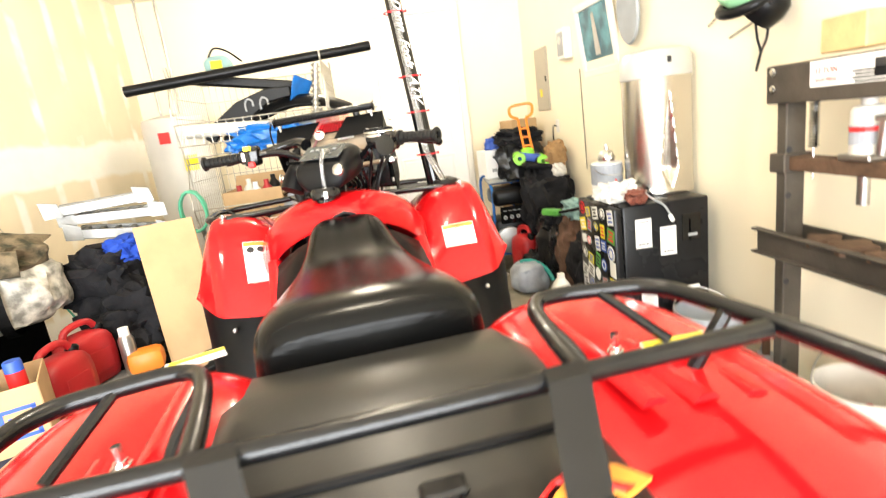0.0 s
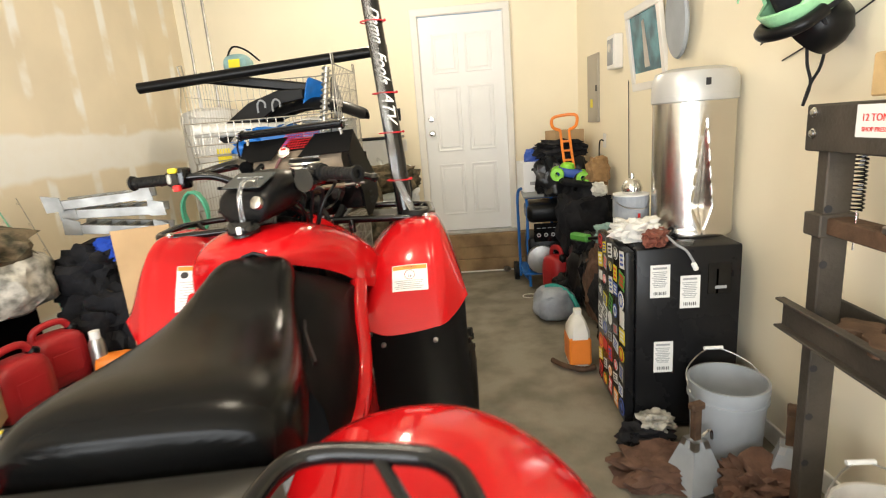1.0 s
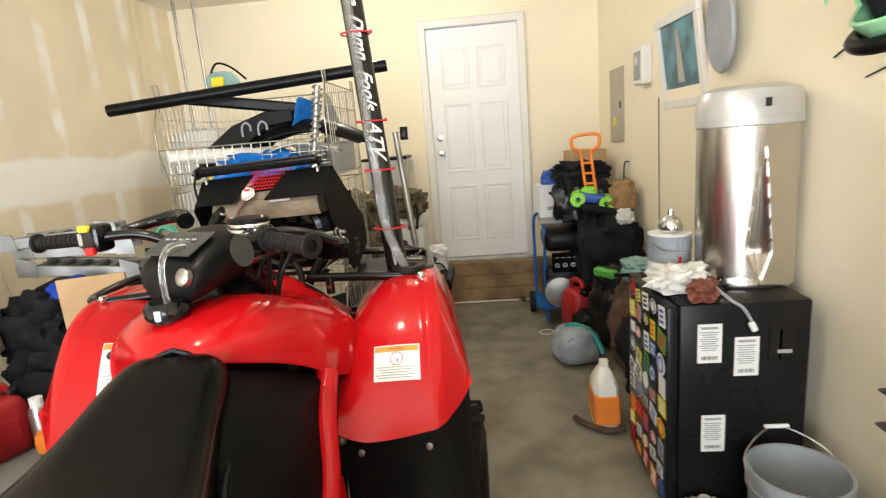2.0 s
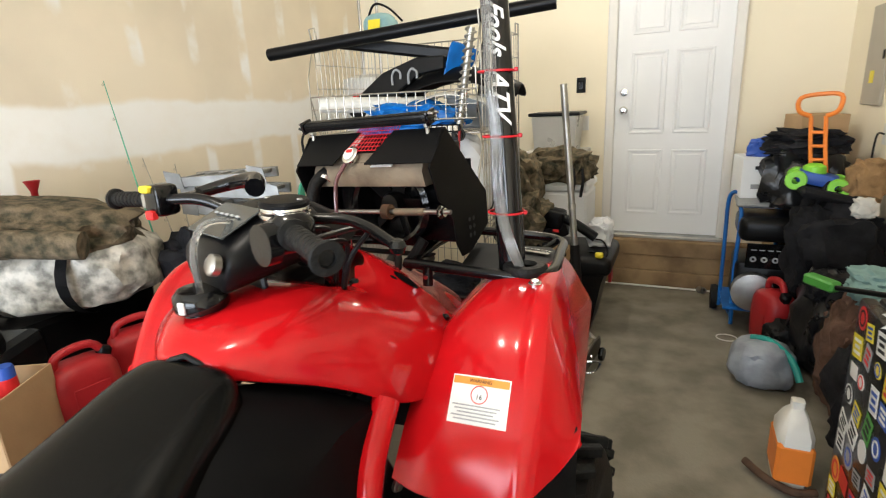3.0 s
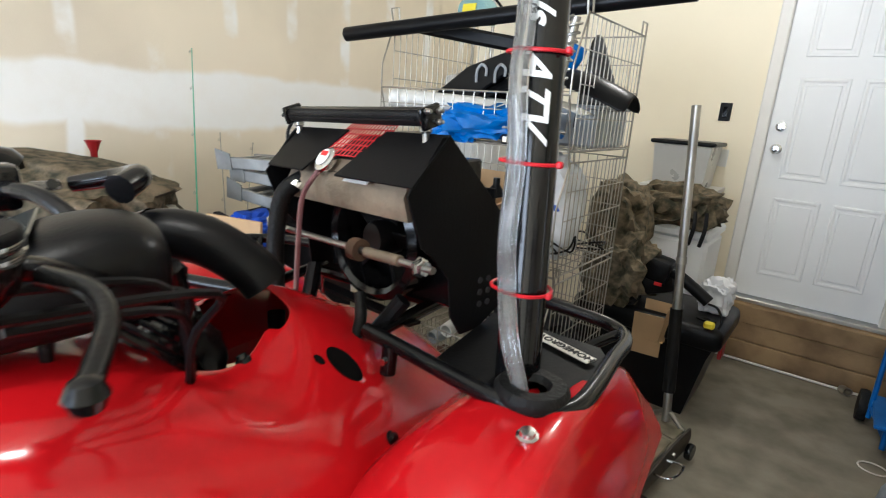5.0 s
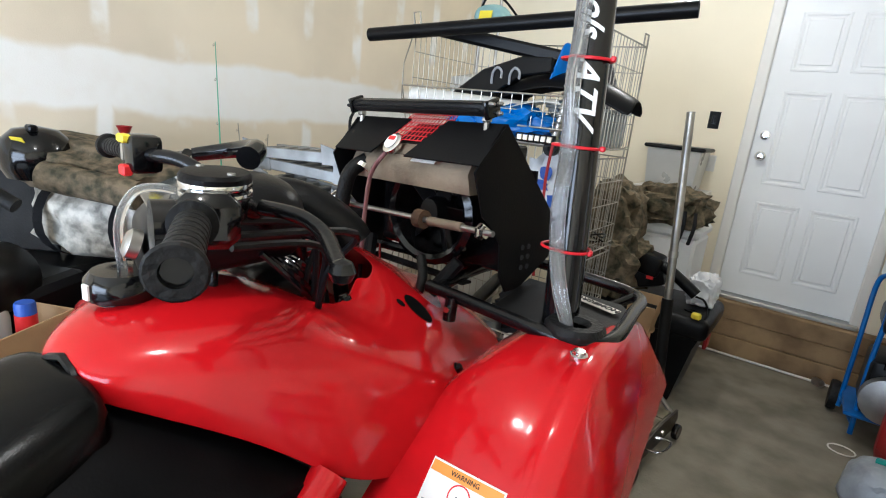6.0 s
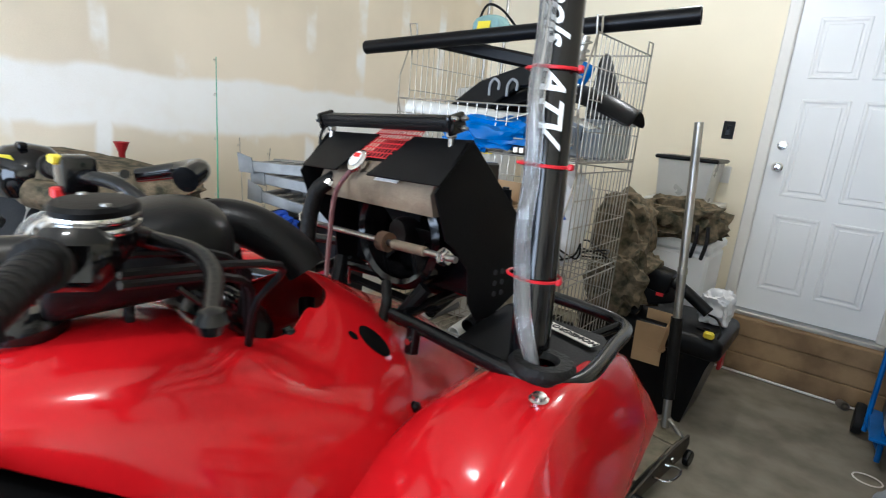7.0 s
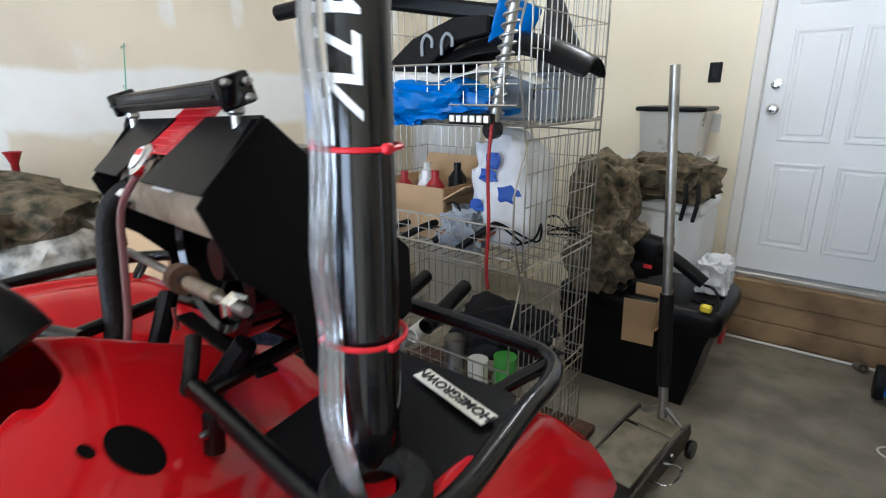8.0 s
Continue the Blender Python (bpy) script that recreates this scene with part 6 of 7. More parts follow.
    for k, (z, yy, dx) in enumerate(((1.07, 3.10, 0.0), (1.16, 3.14, -0.06), (1.23, 3.10, -0.12))):
        T = pose(-1.30 + dx * 0.6, yy, z, 0, 8 - 5 * k, 18)
        for s in (-0.10, 0.10):
            part("rail", moved(box((0.44, 0.022, 0.05), (0, s, 0), 0.003), T), "ramp", rp, "aluminium side rail")
        for j in range(6):
            part("rung", moved(box((0.025, 0.2, 0.02), (-0.18 + 0.072 * j, 0, 0.01), 0.003), T), "ramp", rp)
        for x in (-0.21, 0.21):
            part("end_plate", moved(prism([(-0.04, -0.03), (0.04, -0.03), (0.03, 0.04), (-0.05, 0.06)], 0.006, Matrix.Translation((x, -0.115, 0))), T), "ramp", rp)
    solo("ramp_support", box((0.46, 0.26, 1.0), (-1.36, 3.18, 0.50), 0.02, (0, 0, 18)), "darkcloth", "dark covered stack below the ramp", "covered stack")
    # heap of dark clothing, boots and tools
    heap = (((-1.32, 2.82, 0.86), (0.34, 0.30, 0.30), "darkcloth", "dark jacket heaped on the pile", "jacket"), ((-1.22, 2.86, 1.00), (0.18, 0.16, 0.13), "royal", "royal blue cloth on the dark pile", "cloth"),
            ((-1.20, 2.72, 0.62), (0.40, 0.34, 0.40), "darkcloth", "black bag in the pile", "bag"), ((-1.02, 2.86, 0.52), (0.34, 0.30, 0.52), "navy", "navy folded chair bag", "bag"),
            ((-1.18, 2.70, 0.26), (0.52, 0.40, 0.52), "blk", "black tool bag on the floor", "tool bag"), ((-0.92, 2.72, 0.22), (0.30, 0.34, 0.44), "darkcloth", "dark rucksack on the floor", "rucksack"))
    for k, (at, size, c, lab, cat) in enumerate(heap):
        solo(cat.replace(" ", "_"), lump(size, at, 60 + k, 0.4, 2.3, -0.95 if at[2] < 0.3 else None), c, lab, cat, True)
    for k in range(5):
        solo("camp_chair_leg", rod((-1.12 + 0.05 * k, 2.62 + 0.04 * (k % 2), 0.05), (-1.16 + 0.07 * k, 2.78, 0.85 + 0.05 * (k % 3)), 0.009), "alu" if k % 2 else "blksteel", "thin metal chair leg in the pile", "chair leg", True, group="folded chair legs")
    solo("hedge_trimmer", join(box((0.15, 0.12, 0.10), (-1.04, 2.46, 0.55), 0.03, (0, 0, 20), 2), rod((-1.04, 2.46, 0.55), (-1.06, 2.54, 0.10), 0.03)), "orange", "orange red trimmer lying in the pile", "trimmer", True)
    solo("cardboard_sheet", box((0.25, 0.012, 1.14), (-0.845, 2.54, 0.571), 0.002, (-3, -2, 10)), "card", "large flat cardboard sheet leaning beside the quad bike", "cardboard")
    solo("green_hose", tube([(-0.98 + 0.07 * math.cos(k * 1.1), 3.25 + 0.02 * math.sin(k * 1.3), 1.10 + 0.12 * math.sin(k * 1.1)) for k in range(22)], 0.008, 7, steps=3), "rodgreen", "coiled green garden hose hanging by the baskets", "hose", True)


wire_baskets()
basket_goods()
door_corner()
floor_jack()
left_pile()


# ---- right side ----
def fridge():
    f = thing("mini_fridge", "black mini fridge covered in stickers on its door", "fridge")
    x0, x1, y0, y1, z1 = 1.29, 1.745, 2.62, 3.12, 0.885
    part("cabinet", box((x1 - x0, y1 - y0, z1 - 0.03), ((x0 + x1) / 2, (y0 + y1) / 2, (z1 + 0.03) / 2), 0.012, (0, 0, 0), 2), "fridge", f, "black enamel cabinet", True)
    part("door", box((0.045, y1 - y0 + 0.004, z1 - 0.05), (x0 - 0.026, (y0 + y1) / 2, (z1 + 0.04) / 2), 0.012, (0, 0, 0), 2), "fridge", f, "black door", True)
    part("handle_recess", box((0.012, 0.004, 0.12), (x0 + 0.35, y0 - 0.001, 0.72), 0.002), "blkgloss", f)
    part("side_badge", box((0.10, 0.004, 0.14), (x0 + 0.36, y0 - 0.001, 0.735), 0.004), "blkgloss", f)
    part("badge_mark", box((0.05, 0.003, 0.014), (x0 + 0.365, y0 - 0.004, 0.695), 0.001), "inkgrey", f)
    for x in (x0 + 0.04, x1 - 0.04):
        for y in (y0 + 0.05, y1 - 0.05):
            part("foot", lathe([(0, 0), (0.018, 0), (0.018, 0.032), (0, 0.032)], (x, y, 0), 12), "blk", f)
    for x, z in ((0.105, 0.735), (0.235, 0.68), (0.125, 0.375)):
        lab = part("paper_label", box((0.085, 0.002, 0.15), (x0 + x, y0 - 0.0012, z), 0), "paper", f, "white printed paper label")
        part("label_heading", box((0.06, 0.001, 0.009), (x0 + x - 0.002, y0 - 0.0028, z + 0.06), 0), "inkgrey", lab)
        for k in range(9):
            part("label_line", box((0.065 - 0.008 * (k % 3), 0.001, 0.0035), (x0 + x - 0.003, y0 - 0.0028, z + 0.043 - 0.0085 * k), 0), "inkgrey", lab)
        for k in range(7):
            part("bar_code", box((0.003 + 0.002 * (k % 2), 0.001, 0.014), (x0 + x - 0.026 + 0.0085 * k, y0 - 0.0028, z - 0.055), 0), "ink", lab)
    # stickers on the door, turned to the aisle
    rnd = random.Random(11)
    xs = x0 - 0.0495
    cols = ["yellow", "paper", "bluep", "redp", "paper", "orange_p", "inkgrey", "paper", "greenp", "paper", "yellow", "panel"]
    spots = []
    k = 0
    for row in range(9):
        for col in range(5):
            y = y0 + 0.045 + col * 0.098 + rnd.uniform(-0.012, 0.012)
            z = z1 - 0.055 - row * 0.09 + rnd.uniform(-0.012, 0.012)
            c = cols[rnd.randrange(len(cols))]
            w, h = rnd.uniform(0.055, 0.09), rnd.uniform(0.045, 0.085)
            rot = rnd.uniform(-14, 14)
            base = pose(xs - 0.0004 * (k % 4), y, z, rot, 0, 0)
            if k % 3 == 1:
                bm = lathe([(0, -0.0006), (w * 0.52, -0.0006), (w * 0.52, 0.0006), (0, 0.0006)], n=20, squash=(0.8 if k % 2 else 1, 1), m=pose(0, 0, 0, 0, -90))
            else:
                bm = box((0.0012, w, h), (0, 0, 0), 0)
            st = part("sticker", moved(bm, base), c, f, "small coloured sticker")
            inner = ["ink", "paper", "redp", "bluep"][rnd.randrange(4)]
            if inner != c:
                if k % 3 == 1:
                    part("sticker_print", moved(lathe([(w * 0.28, -0.001), (w * 0.38, -0.001), (w * 0.38, 0.001), (w * 0.28, 0.001), (w * 0.28, -0.001)], n=18, m=pose(-0.0008, 0, 0, 0, -90)), base), inner, st)
                else:
                    part("sticker_print", moved(join(*[box((0.0012, w * (0.7 - 0.2 * (j % 2)), h * 0.14), (-0.0008, 0, h * (0.26 - 0.26 * j)), 0) for j in range(3)]), base), inner, st)
            k += 1


def on_fridge():
    t = thing("steel_bin", "tall dented stainless steel bin with a silver lid", "bin")
    c = (1.632, 2.90, 0.887)
    bm = lathe([(0, 0), (0.180, 0), (0.184, 0.008), (0.184, 0.03), (0.180, 0.034), (0.182, 0.61), (0.175, 0.61)], c, 144, squash=(1, 0.82))
    bmesh.ops.subdivide_edges(bm, edges=[e for e in bm.edges if abs(e.verts[0].co.z - e.verts[1].co.z) > 0.3], cuts=44)
    # long pointed dent in the front
    for v in bm.verts:
        dx, z = v.co.x - (c[0] - 0.01), v.co.z - c[2]
        if v.co.y < c[1] and 0.02 < z < 0.575:
            halfw = 0.046 * max(0, 1 - abs(z - 0.14) / 0.12) if z < 0.14 else 0.046 * max(0, 1 - (z - 0.14) / 0.435) ** 1.0
            if abs(dx) < halfw:
                v.co.y += 0.055 * (1 - abs(dx) / halfw) * min(1, halfw / 0.05)
    part("drum", bm, "brushed", t, "dented brushed steel drum", True)
    part("collar", lathe([(0.182, 0.605), (0.188, 0.61), (0.188, 0.635), (0.182, 0.64)], c, 48, squash=(1, 0.82)), "silver", t, smooth=True)
    part("lid", lathe([(0.187, 0.635), (0.186, 0.70), (0.17, 0.735), (0.12, 0.752), (0, 0.757)], c, 48, squash=(1, 0.82)), "silver", t, "silver domed lid", True)
    part("lid_mark", box((0.022, 0.003, 0.03), (c[0] - 0.005, c[1] - 0.153, c[2] + 0.685), 0.002), "ink", t)
    p = thing("paint_can", "paint splashed metal can with a bowl on top", "paint can")
    part("can", lathe([(0, 0), (0.085, 0), (0.088, 0.006), (0.085, 0.012), (0.085, 0.18), (0.088, 0.186), (0.08, 0.188), (0, 0.184)], (1.385, 3.02, 0.887), 24), "paper", p, "white splashed can", True)
    part("splash", lathe([(0.0865, 0.07), (0.0868, 0.07), (0.0868, 0.18), (0.0865, 0.18)], (1.385, 3.02, 0.887), 24, pose(0, 0, 0, 0, 0, 0)), "greybag", p, "grey paint splash")
    part("red_band", box((0.012, 0.004, 0.09), (1.40, 2.933, 0.94), 0.001), "redp", p)
    part("sprayer_cup", lathe([(0, 0.186), (0.045, 0.19), (0.05, 0.215), (0.035, 0.25), (0.012, 0.262), (0.01, 0.285), (0, 0.287)], (1.39, 3.02, 0.887), 18), "chrome", p, "bright metal cup", True)
    part("bail", tube([(1.30, 3.02, 1.05), (1.33, 2.93, 1.02), (1.42, 2.90, 1.015), (1.47, 3.0, 1.05)], 0.003, 6, steps=5), "steel", p, smooth=True)
    solo("crumpled_paper", lump((0.20, 0.16, 0.10), (1.345, 2.80, 0.935), 71, 0.5, 3.0, -0.9), "plaster", "crumpled white paper on the fridge", "paper", True)
    solo("work_glove", lump((0.10, 0.22, 0.07), (1.40, 2.70, 0.92), 72, 0.35, 2.6, -0.85, (0, 0, -25)), "leather", "worn brown leather work glove on the fridge", "glove", True)
    cd = thing("power_cord", "black and white cord hanging over the fridge edge", "power cord")
    part("lead", tube([(1.50, 2.76, 0.90), (1.42, 2.70, 0.95), (1.46, 2.62, 0.90), (1.50, 2.607, 0.87), (1.53, 2.603, 0.82)], 0.006, 7, steps=6), "inkgrey", cd, smooth=True)
    part("plug", box((0.022, 0.016, 0.04), (1.535, 2.602, 0.80), 0.005, (0, -25, 0)), "paper", cd, "pale plug")
    part("coil", tube([(1.44 + 0.06 * math.cos(k), 2.72 + 0.05 * math.sin(k * 1.2), 0.905 + 0.012 * (k % 4)) for k in range(14)], 0.006, 7, steps=4), "blk", cd, smooth=True)


def pail(name, at, material, label, r=0.15, h=0.37):
    b = thing(name, label, "bucket", pose(*at))
    part("shell", lathe([(0, 0.004), (r * 0.86, 0.0), (r * 0.88, 0.01), (r * 0.97, h * 0.80), (r * 1.03, h * 0.80), (r * 1.03, h * 0.83), (r * 0.98, h * 0.835), (r * 0.985, h * 0.9), (r * 1.03, h * 0.905), (r * 1.03, h), (r * 0.96, h), (r * 0.84, 0.02), (0, 0.016)], n=36), material, b, smooth=True)
    part("bail", tube([(-r, 0.0, h * 0.85), (-r * 0.9, r * 0.5, h * 1.05), (0, r * 0.95, h * 1.2), (r * 0.9, r * 0.5, h * 1.05), (r, 0, h * 0.85)], 0.003, 6, steps=5), "steel", b, smooth=True)
    part("bail_grip", rod((-0.04, r * 0.95, h * 1.2), (0.04, r * 0.95, h * 1.2), 0.008), "paper", b, smooth=True)
    return b


def press_():
    p = thing("shop_press", "grey steel shop press with bottle jack and springs", "shop press")
    X, Y0, Y1 = 1.665, 1.97, 1.24
    for y in (Y0, Y1):
        part("upright", box((0.078, 0.050, 1.40), (X, y, 0.735), 0.004), "press", p, "grey channel upright")
        for k in range(6):
            part("pin_hole", lathe([(0, 0), (0.012, 0), (0.012, 0.001), (0, 0.001)], (X - 0.03, y - 0.0285 * (1 if y == Y1 else -1) * -1, 0.30 + 0.17 * k), 12, pose(0, 0, 0, 90)), "ink", p)
        part("foot", box((0.50, 0.06, 0.045), (X, y, 0.0235), 0.004), "press", p)
    for x in (X - 0.058, X + 0.058):
        part("top_beam", box((0.012, Y0 - Y1 + 0.10, 0.13), (x, (Y0 + Y1) / 2, 1.385), 0.003), "press", p, "grey top channel beam")
    for dz in (-0.078, 0.048):
        part("beam_flange", box((0.12, Y0 - Y1 + 0.10, 0.008), (X, (Y0 + Y1) / 2, 1.40 + dz), 0.002), "press", p)
    for y in (Y0 + 0.012, Y1 - 0.012):
        for z in (1.37, 1.43):
            bolt("beam_bolt", (X - 0.066, y, z), (-1, 0, 0), p, 0.011, "chrome")
    part("ram_beam", box((0.07, Y0 - Y1 + 0.06, 0.05), (X, (Y0 + Y1) / 2, 1.10), 0.004), "rust", p, "rust brown sliding beam")
    part("ram_sleeve", box((0.11, 0.08, 0.07), (X, Y0 + 0.002, 1.10), 0.004), "press", p)
    part("table_beam", box((0.012, Y0 - Y1 + 0.14, 0.09), (X - 0.075, (Y0 + Y1) / 2, 0.80), 0.003), "press", p)
    part("table_beam", box((0.012, Y0 - Y1 + 0.14, 0.09), (X + 0.075, (Y0 + Y1) / 2, 0.80), 0.003), "press", p)
    part("table_flange", box((0.03, Y0 - Y1 + 0.14, 0.008), (X - 0.092, (Y0 + Y1) / 2, 0.754), 0.002), "press", p)
    part("table_flange", box((0.03, Y0 - Y1 + 0.14, 0.008), (X - 0.092, (Y0 + Y1) / 2, 0.846), 0.002), "press", p)
    for y in (Y0 - 0.13, Y1 + 0.13):
        coil = [Vector((X - 0.02 + 0.014 * math.cos(k * 0.8), y + 0.014 * math.sin(k * 0.8), 1.16 + 0.0014 * k)) for k in range(120)]
        part("return_spring", tube(coil, 0.0028, 5), "blksteel", p, "black return spring", True)
        part("spring_hook", rod((X - 0.02, y, 1.05), (X - 0.02, y, 1.16), 0.003), "chrome", p)
        part("spring_eye", rod((X - 0.02, y, 1.32), (X - 0.02, y, 1.345), 0.008), "steel", p)
    part("ram", rod((X, (Y0 + Y1) / 2 + 0.05, 0.98), (X, (Y0 + Y1) / 2 + 0.05, 1.08), 0.018), "steel", p, smooth=True)
    sg = part("press_sign", box((0.002, 0.30, 0.082), (X - 0.0655, 1.66, 1.405), 0), "paper", p, "white and red capacity sign")
    part("sign_mark", box((0.002, 0.05, 0.05), (X - 0.067, 1.545, 1.405), 0), "ink", sg)
    for k, t in enumerate(("12 TON", "SHOP PRESS")):
        part("sign_text", moved(words(t, 0.026 if k == 0 else 0.016), Matrix.Translation((X - 0.0672, 1.745, 1.405 - 0.026 * k)) @ pose(0, 0, 0, 0, 0, -90)), "redp", sg)
    for k in range(4):
        part("sign_line", box((0.002, 0.12 - 0.02 * (k % 2), 0.006), (X - 0.067, 1.585, 1.40 - 0.01 * k), 0), "ink", sg)
    j = thing("bottle_jack", "grey bottle jack standing on the press beam", "bottle jack")
    part("base", box((0.10, 0.12, 0.02), (X, 1.65, 1.136), 0.004), "steel", j)
    part("cylinder", lathe([(0, 0), (0.048, 0), (0.048, 0.13), (0.04, 0.145), (0.022, 0.15), (0.022, 0.185), (0, 0.186)], (X, 1.65, 1.146), 20), "heater", j, "grey cylinder", True)
    part("pump", join(rod((X - 0.02, 1.58, 1.146), (X - 0.02, 1.57, 1.25), 0.016), box((0.03, 0.05, 0.02), (X - 0.02, 1.57, 1.255), 0.004)), "steel", j, smooth=True)
    part("jack_label", lathe([(0.0485, 0.03), (0.049, 0.03), (0.049, 0.09), (0.0485, 0.09)], (X, 1.65, 1.146), 20), "greybag", j)
    part("label_band", lathe([(0.0492, 0.07), (0.0496, 0.07), (0.0496, 0.085), (0.0492, 0.085)], (X, 1.65, 1.146), 20), "redp", j)
    solo("wood_block", box((0.12, 0.16, 0.105), (X, 1.70, 1.516), 0.005, (0, 0, 4)), "wood", "pale wooden block on top of the press", "wood block")
    for k, (y, w) in enumerate(((1.78, 0.11), (1.66, 0.13), (1.5, 0.14), (1.36, 0.11))):
        solo("arbor_plate", prism([(w * 0.5 * math.cos(a) * (1 + 0.18 * math.cos(4 * a)), w * 0.5 * math.sin(a) * (1 + 0.18 * math.cos(4 * a))) for a in [2 * math.pi * n / 24 for n in range(24)]], 0.03, pose(X - 0.02, y, 0.85 + 0.001 * k, 90, 0, 20 * k) @ Matrix.Translation((0, -0.03, 0)), 0.003), "rust", "notched rusty steel arbor plate on the press table", "arbor plate", group="arbor plates")
    solo("hanging_jacket", lump((0.16, 0.16, 0.42), (1.53, 1.10, 0.62), 81, 0.3, 2.0), "royal", "royal blue jacket hung on the press", "jacket", True)
    solo("dark_hose", tube([(1.58, 1.20, 1.2), (1.55, 1.14, 1.0), (1.54, 1.1, 0.75), (1.56, 1.05, 0.4), (1.56, 1.1, 0.03)], 0.03, 10, steps=5), "rubber", "black hose hanging at the press", "hose", True)


def right_floor():
    b = pail("bucket", (1.60, 2.40, 0), "bucket", "dirty grey plastic bucket beside the fridge")
    w = pail("bucket", (1.66, 1.60, 0), "bucketw", "off white plastic bucket beneath the press", 0.15, 0.37)
    solo("red_rag", lump((0.16, 0.16, 0.08), (1.66, 1.60, 0.22), 85, 0.4, 2.5), "redcan", "red rag inside the white bucket", "rag", True)
    s = thing("jack_stand", "grey steel jack stand with ratchet post", "jack stand", pose(1.40, 2.22, 0, 0, 0, 20))
    for k in range(4):
        a = math.radians(45 + 90 * k)
        part("leg", loft([[(0.1 * math.cos(a) + dx, 0.1 * math.sin(a) + dy, 0) for dx, dy in ((-0.012, -0.012), (0.012, -0.012), (0.012, 0.012), (-0.012, 0.012))], [(0.028 * math.cos(a) + dx, 0.028 * math.sin(a) + dy, 0.22) for dx, dy in ((-0.012, -0.012), (0.012, -0.012), (0.012, 0.012), (-0.012, 0.012))]]), "steel", s)
    part("web", loft([[(x * 0.085, y * 0.085, 0.03) for x, y in ((-1, -1), (1, -1), (1, 1), (-1, 1))], [(x * 0.03, y * 0.03, 0.22) for x, y in ((-1, -1), (1, -1), (1, 1), (-1, 1))]]), "bucket", s, "grey pressed steel body")
    part("post", box((0.03, 0.03, 0.16), (0, 0, 0.28), 0.003), "rust", s)
    part("saddle", box((0.06, 0.035, 0.03), (0, 0, 0.36), 0.006), "rust", s)
    part("ratchet_lever", tube([(0.03, 0, 0.22), (0.07, 0.0, 0.24), (0.09, 0.01, 0.19)], 0.006, 7, steps=4), "chrome", s, smooth=True)
    copy_thing(s, pose(1.72, 2.16, 0, 0, 0, 60))
    solo("oily_rag", lump((0.36, 0.26, 0.10), (1.30, 2.30, 0.045), 86, 0.5, 2.4, -0.85), "brownrag", "brown oily rag on the concrete floor", "rag", True)
    solo("dark_rag", lump((0.20, 0.16, 0.10), (1.30, 2.50, 0.048), 87, 0.5, 2.4, -0.85), "darkcloth", "dark rag beside the fridge foot", "rag", True)
    solo("pale_rag", lump((0.14, 0.12, 0.07), (1.36, 2.54, 0.10), 88, 0.5, 2.4), "snowcamo", "pale rag on the dark rag", "rag", True)
    solo("floor_rag", lump((0.26, 0.22, 0.16), (1.60, 2.12, 0.07), 140, 0.6, 3.2, -0.85), "brownrag", "dark oily heap of rags by the press foot", "rag", True)
    solo("dark_sack", lump((0.34, 0.34, 0.26), (1.42, 1.52, 0.12), 141, 0.4, 2.6, -0.9), "darkcloth", "dark sack on the floor beneath the press", "sack", True)
    solo("white_rag", lump((0.18, 0.15, 0.10), (1.46, 1.42, 0.275), 142, 0.5, 2.8, -0.8), "plaster", "crumpled white rag on the dark sack", "rag", True)
    solo("brown_paper", lump((0.16, 0.16, 0.14), (1.34, 1.62, 0.24), 143, 0.6, 2.8, -0.8), "card", "crumpled brown paper on the dark sack", "paper", True)
    # jug, bag and hose along the aisle
    j = thing("oil_jug", "white jug with an orange sleeve beside the fridge", "jug")
    part("jug_body", loft([[(1.17 + x * w, 3.34 + y * d, z) for x, y in ((-1, -0.7), (-0.7, -1), (0.7, -1), (1, -0.7), (1, 0.7), (0.7, 1), (-0.7, 1), (-1, 0.7))] for z, w, d in ((0, 0.055, 0.085), (0.02, 0.06, 0.09), (0.24, 0.06, 0.09), (0.30, 0.04, 0.05), (0.33, 0.022, 0.022), (0.36, 0.022, 0.022))]), "pvc", j, "white plastic jug", True)
    part("sleeve", box((0.128, 0.19, 0.17), (1.17, 3.34, 0.12), 0.012), "orange", j, "orange sleeve")
    g = thing("grey_sack", "tied grey plastic sack with a teal strap", "sack")
    part("sack", lump((0.30, 0.28, 0.25), (1.15, 4.14, 0.115), 91, 0.14, 1.8, -0.9), "greybag", g, "grey plastic sack", True)
    part("strap", tube([(1.10, 4.18, 0.235), (1.18, 4.14, 0.245), (1.27, 4.06, 0.19), (1.31, 4.0, 0.10)], 0.018, 8, steps=5), "teal", g, "teal strap", True)
    solo("bent_pipe", tube([(1.02, 3.36, 0.03), (1.08, 3.28, 0.028), (1.17, 3.22, 0.028), (1.25, 3.24, 0.03)], 0.016, 9, steps=5), "rust", "short rusty bent pipe on the concrete", "pipe", True)
    solo("string_loop", tube([(1.03 + 0.06 * math.cos(a), 4.66 + 0.05 * math.sin(a), 0.006) for a in [2 * math.pi * k / 14 for k in range(14)]], 0.004, 6, closed=True), "pvc", "loop of thin white cord on the floor", "cord", True)


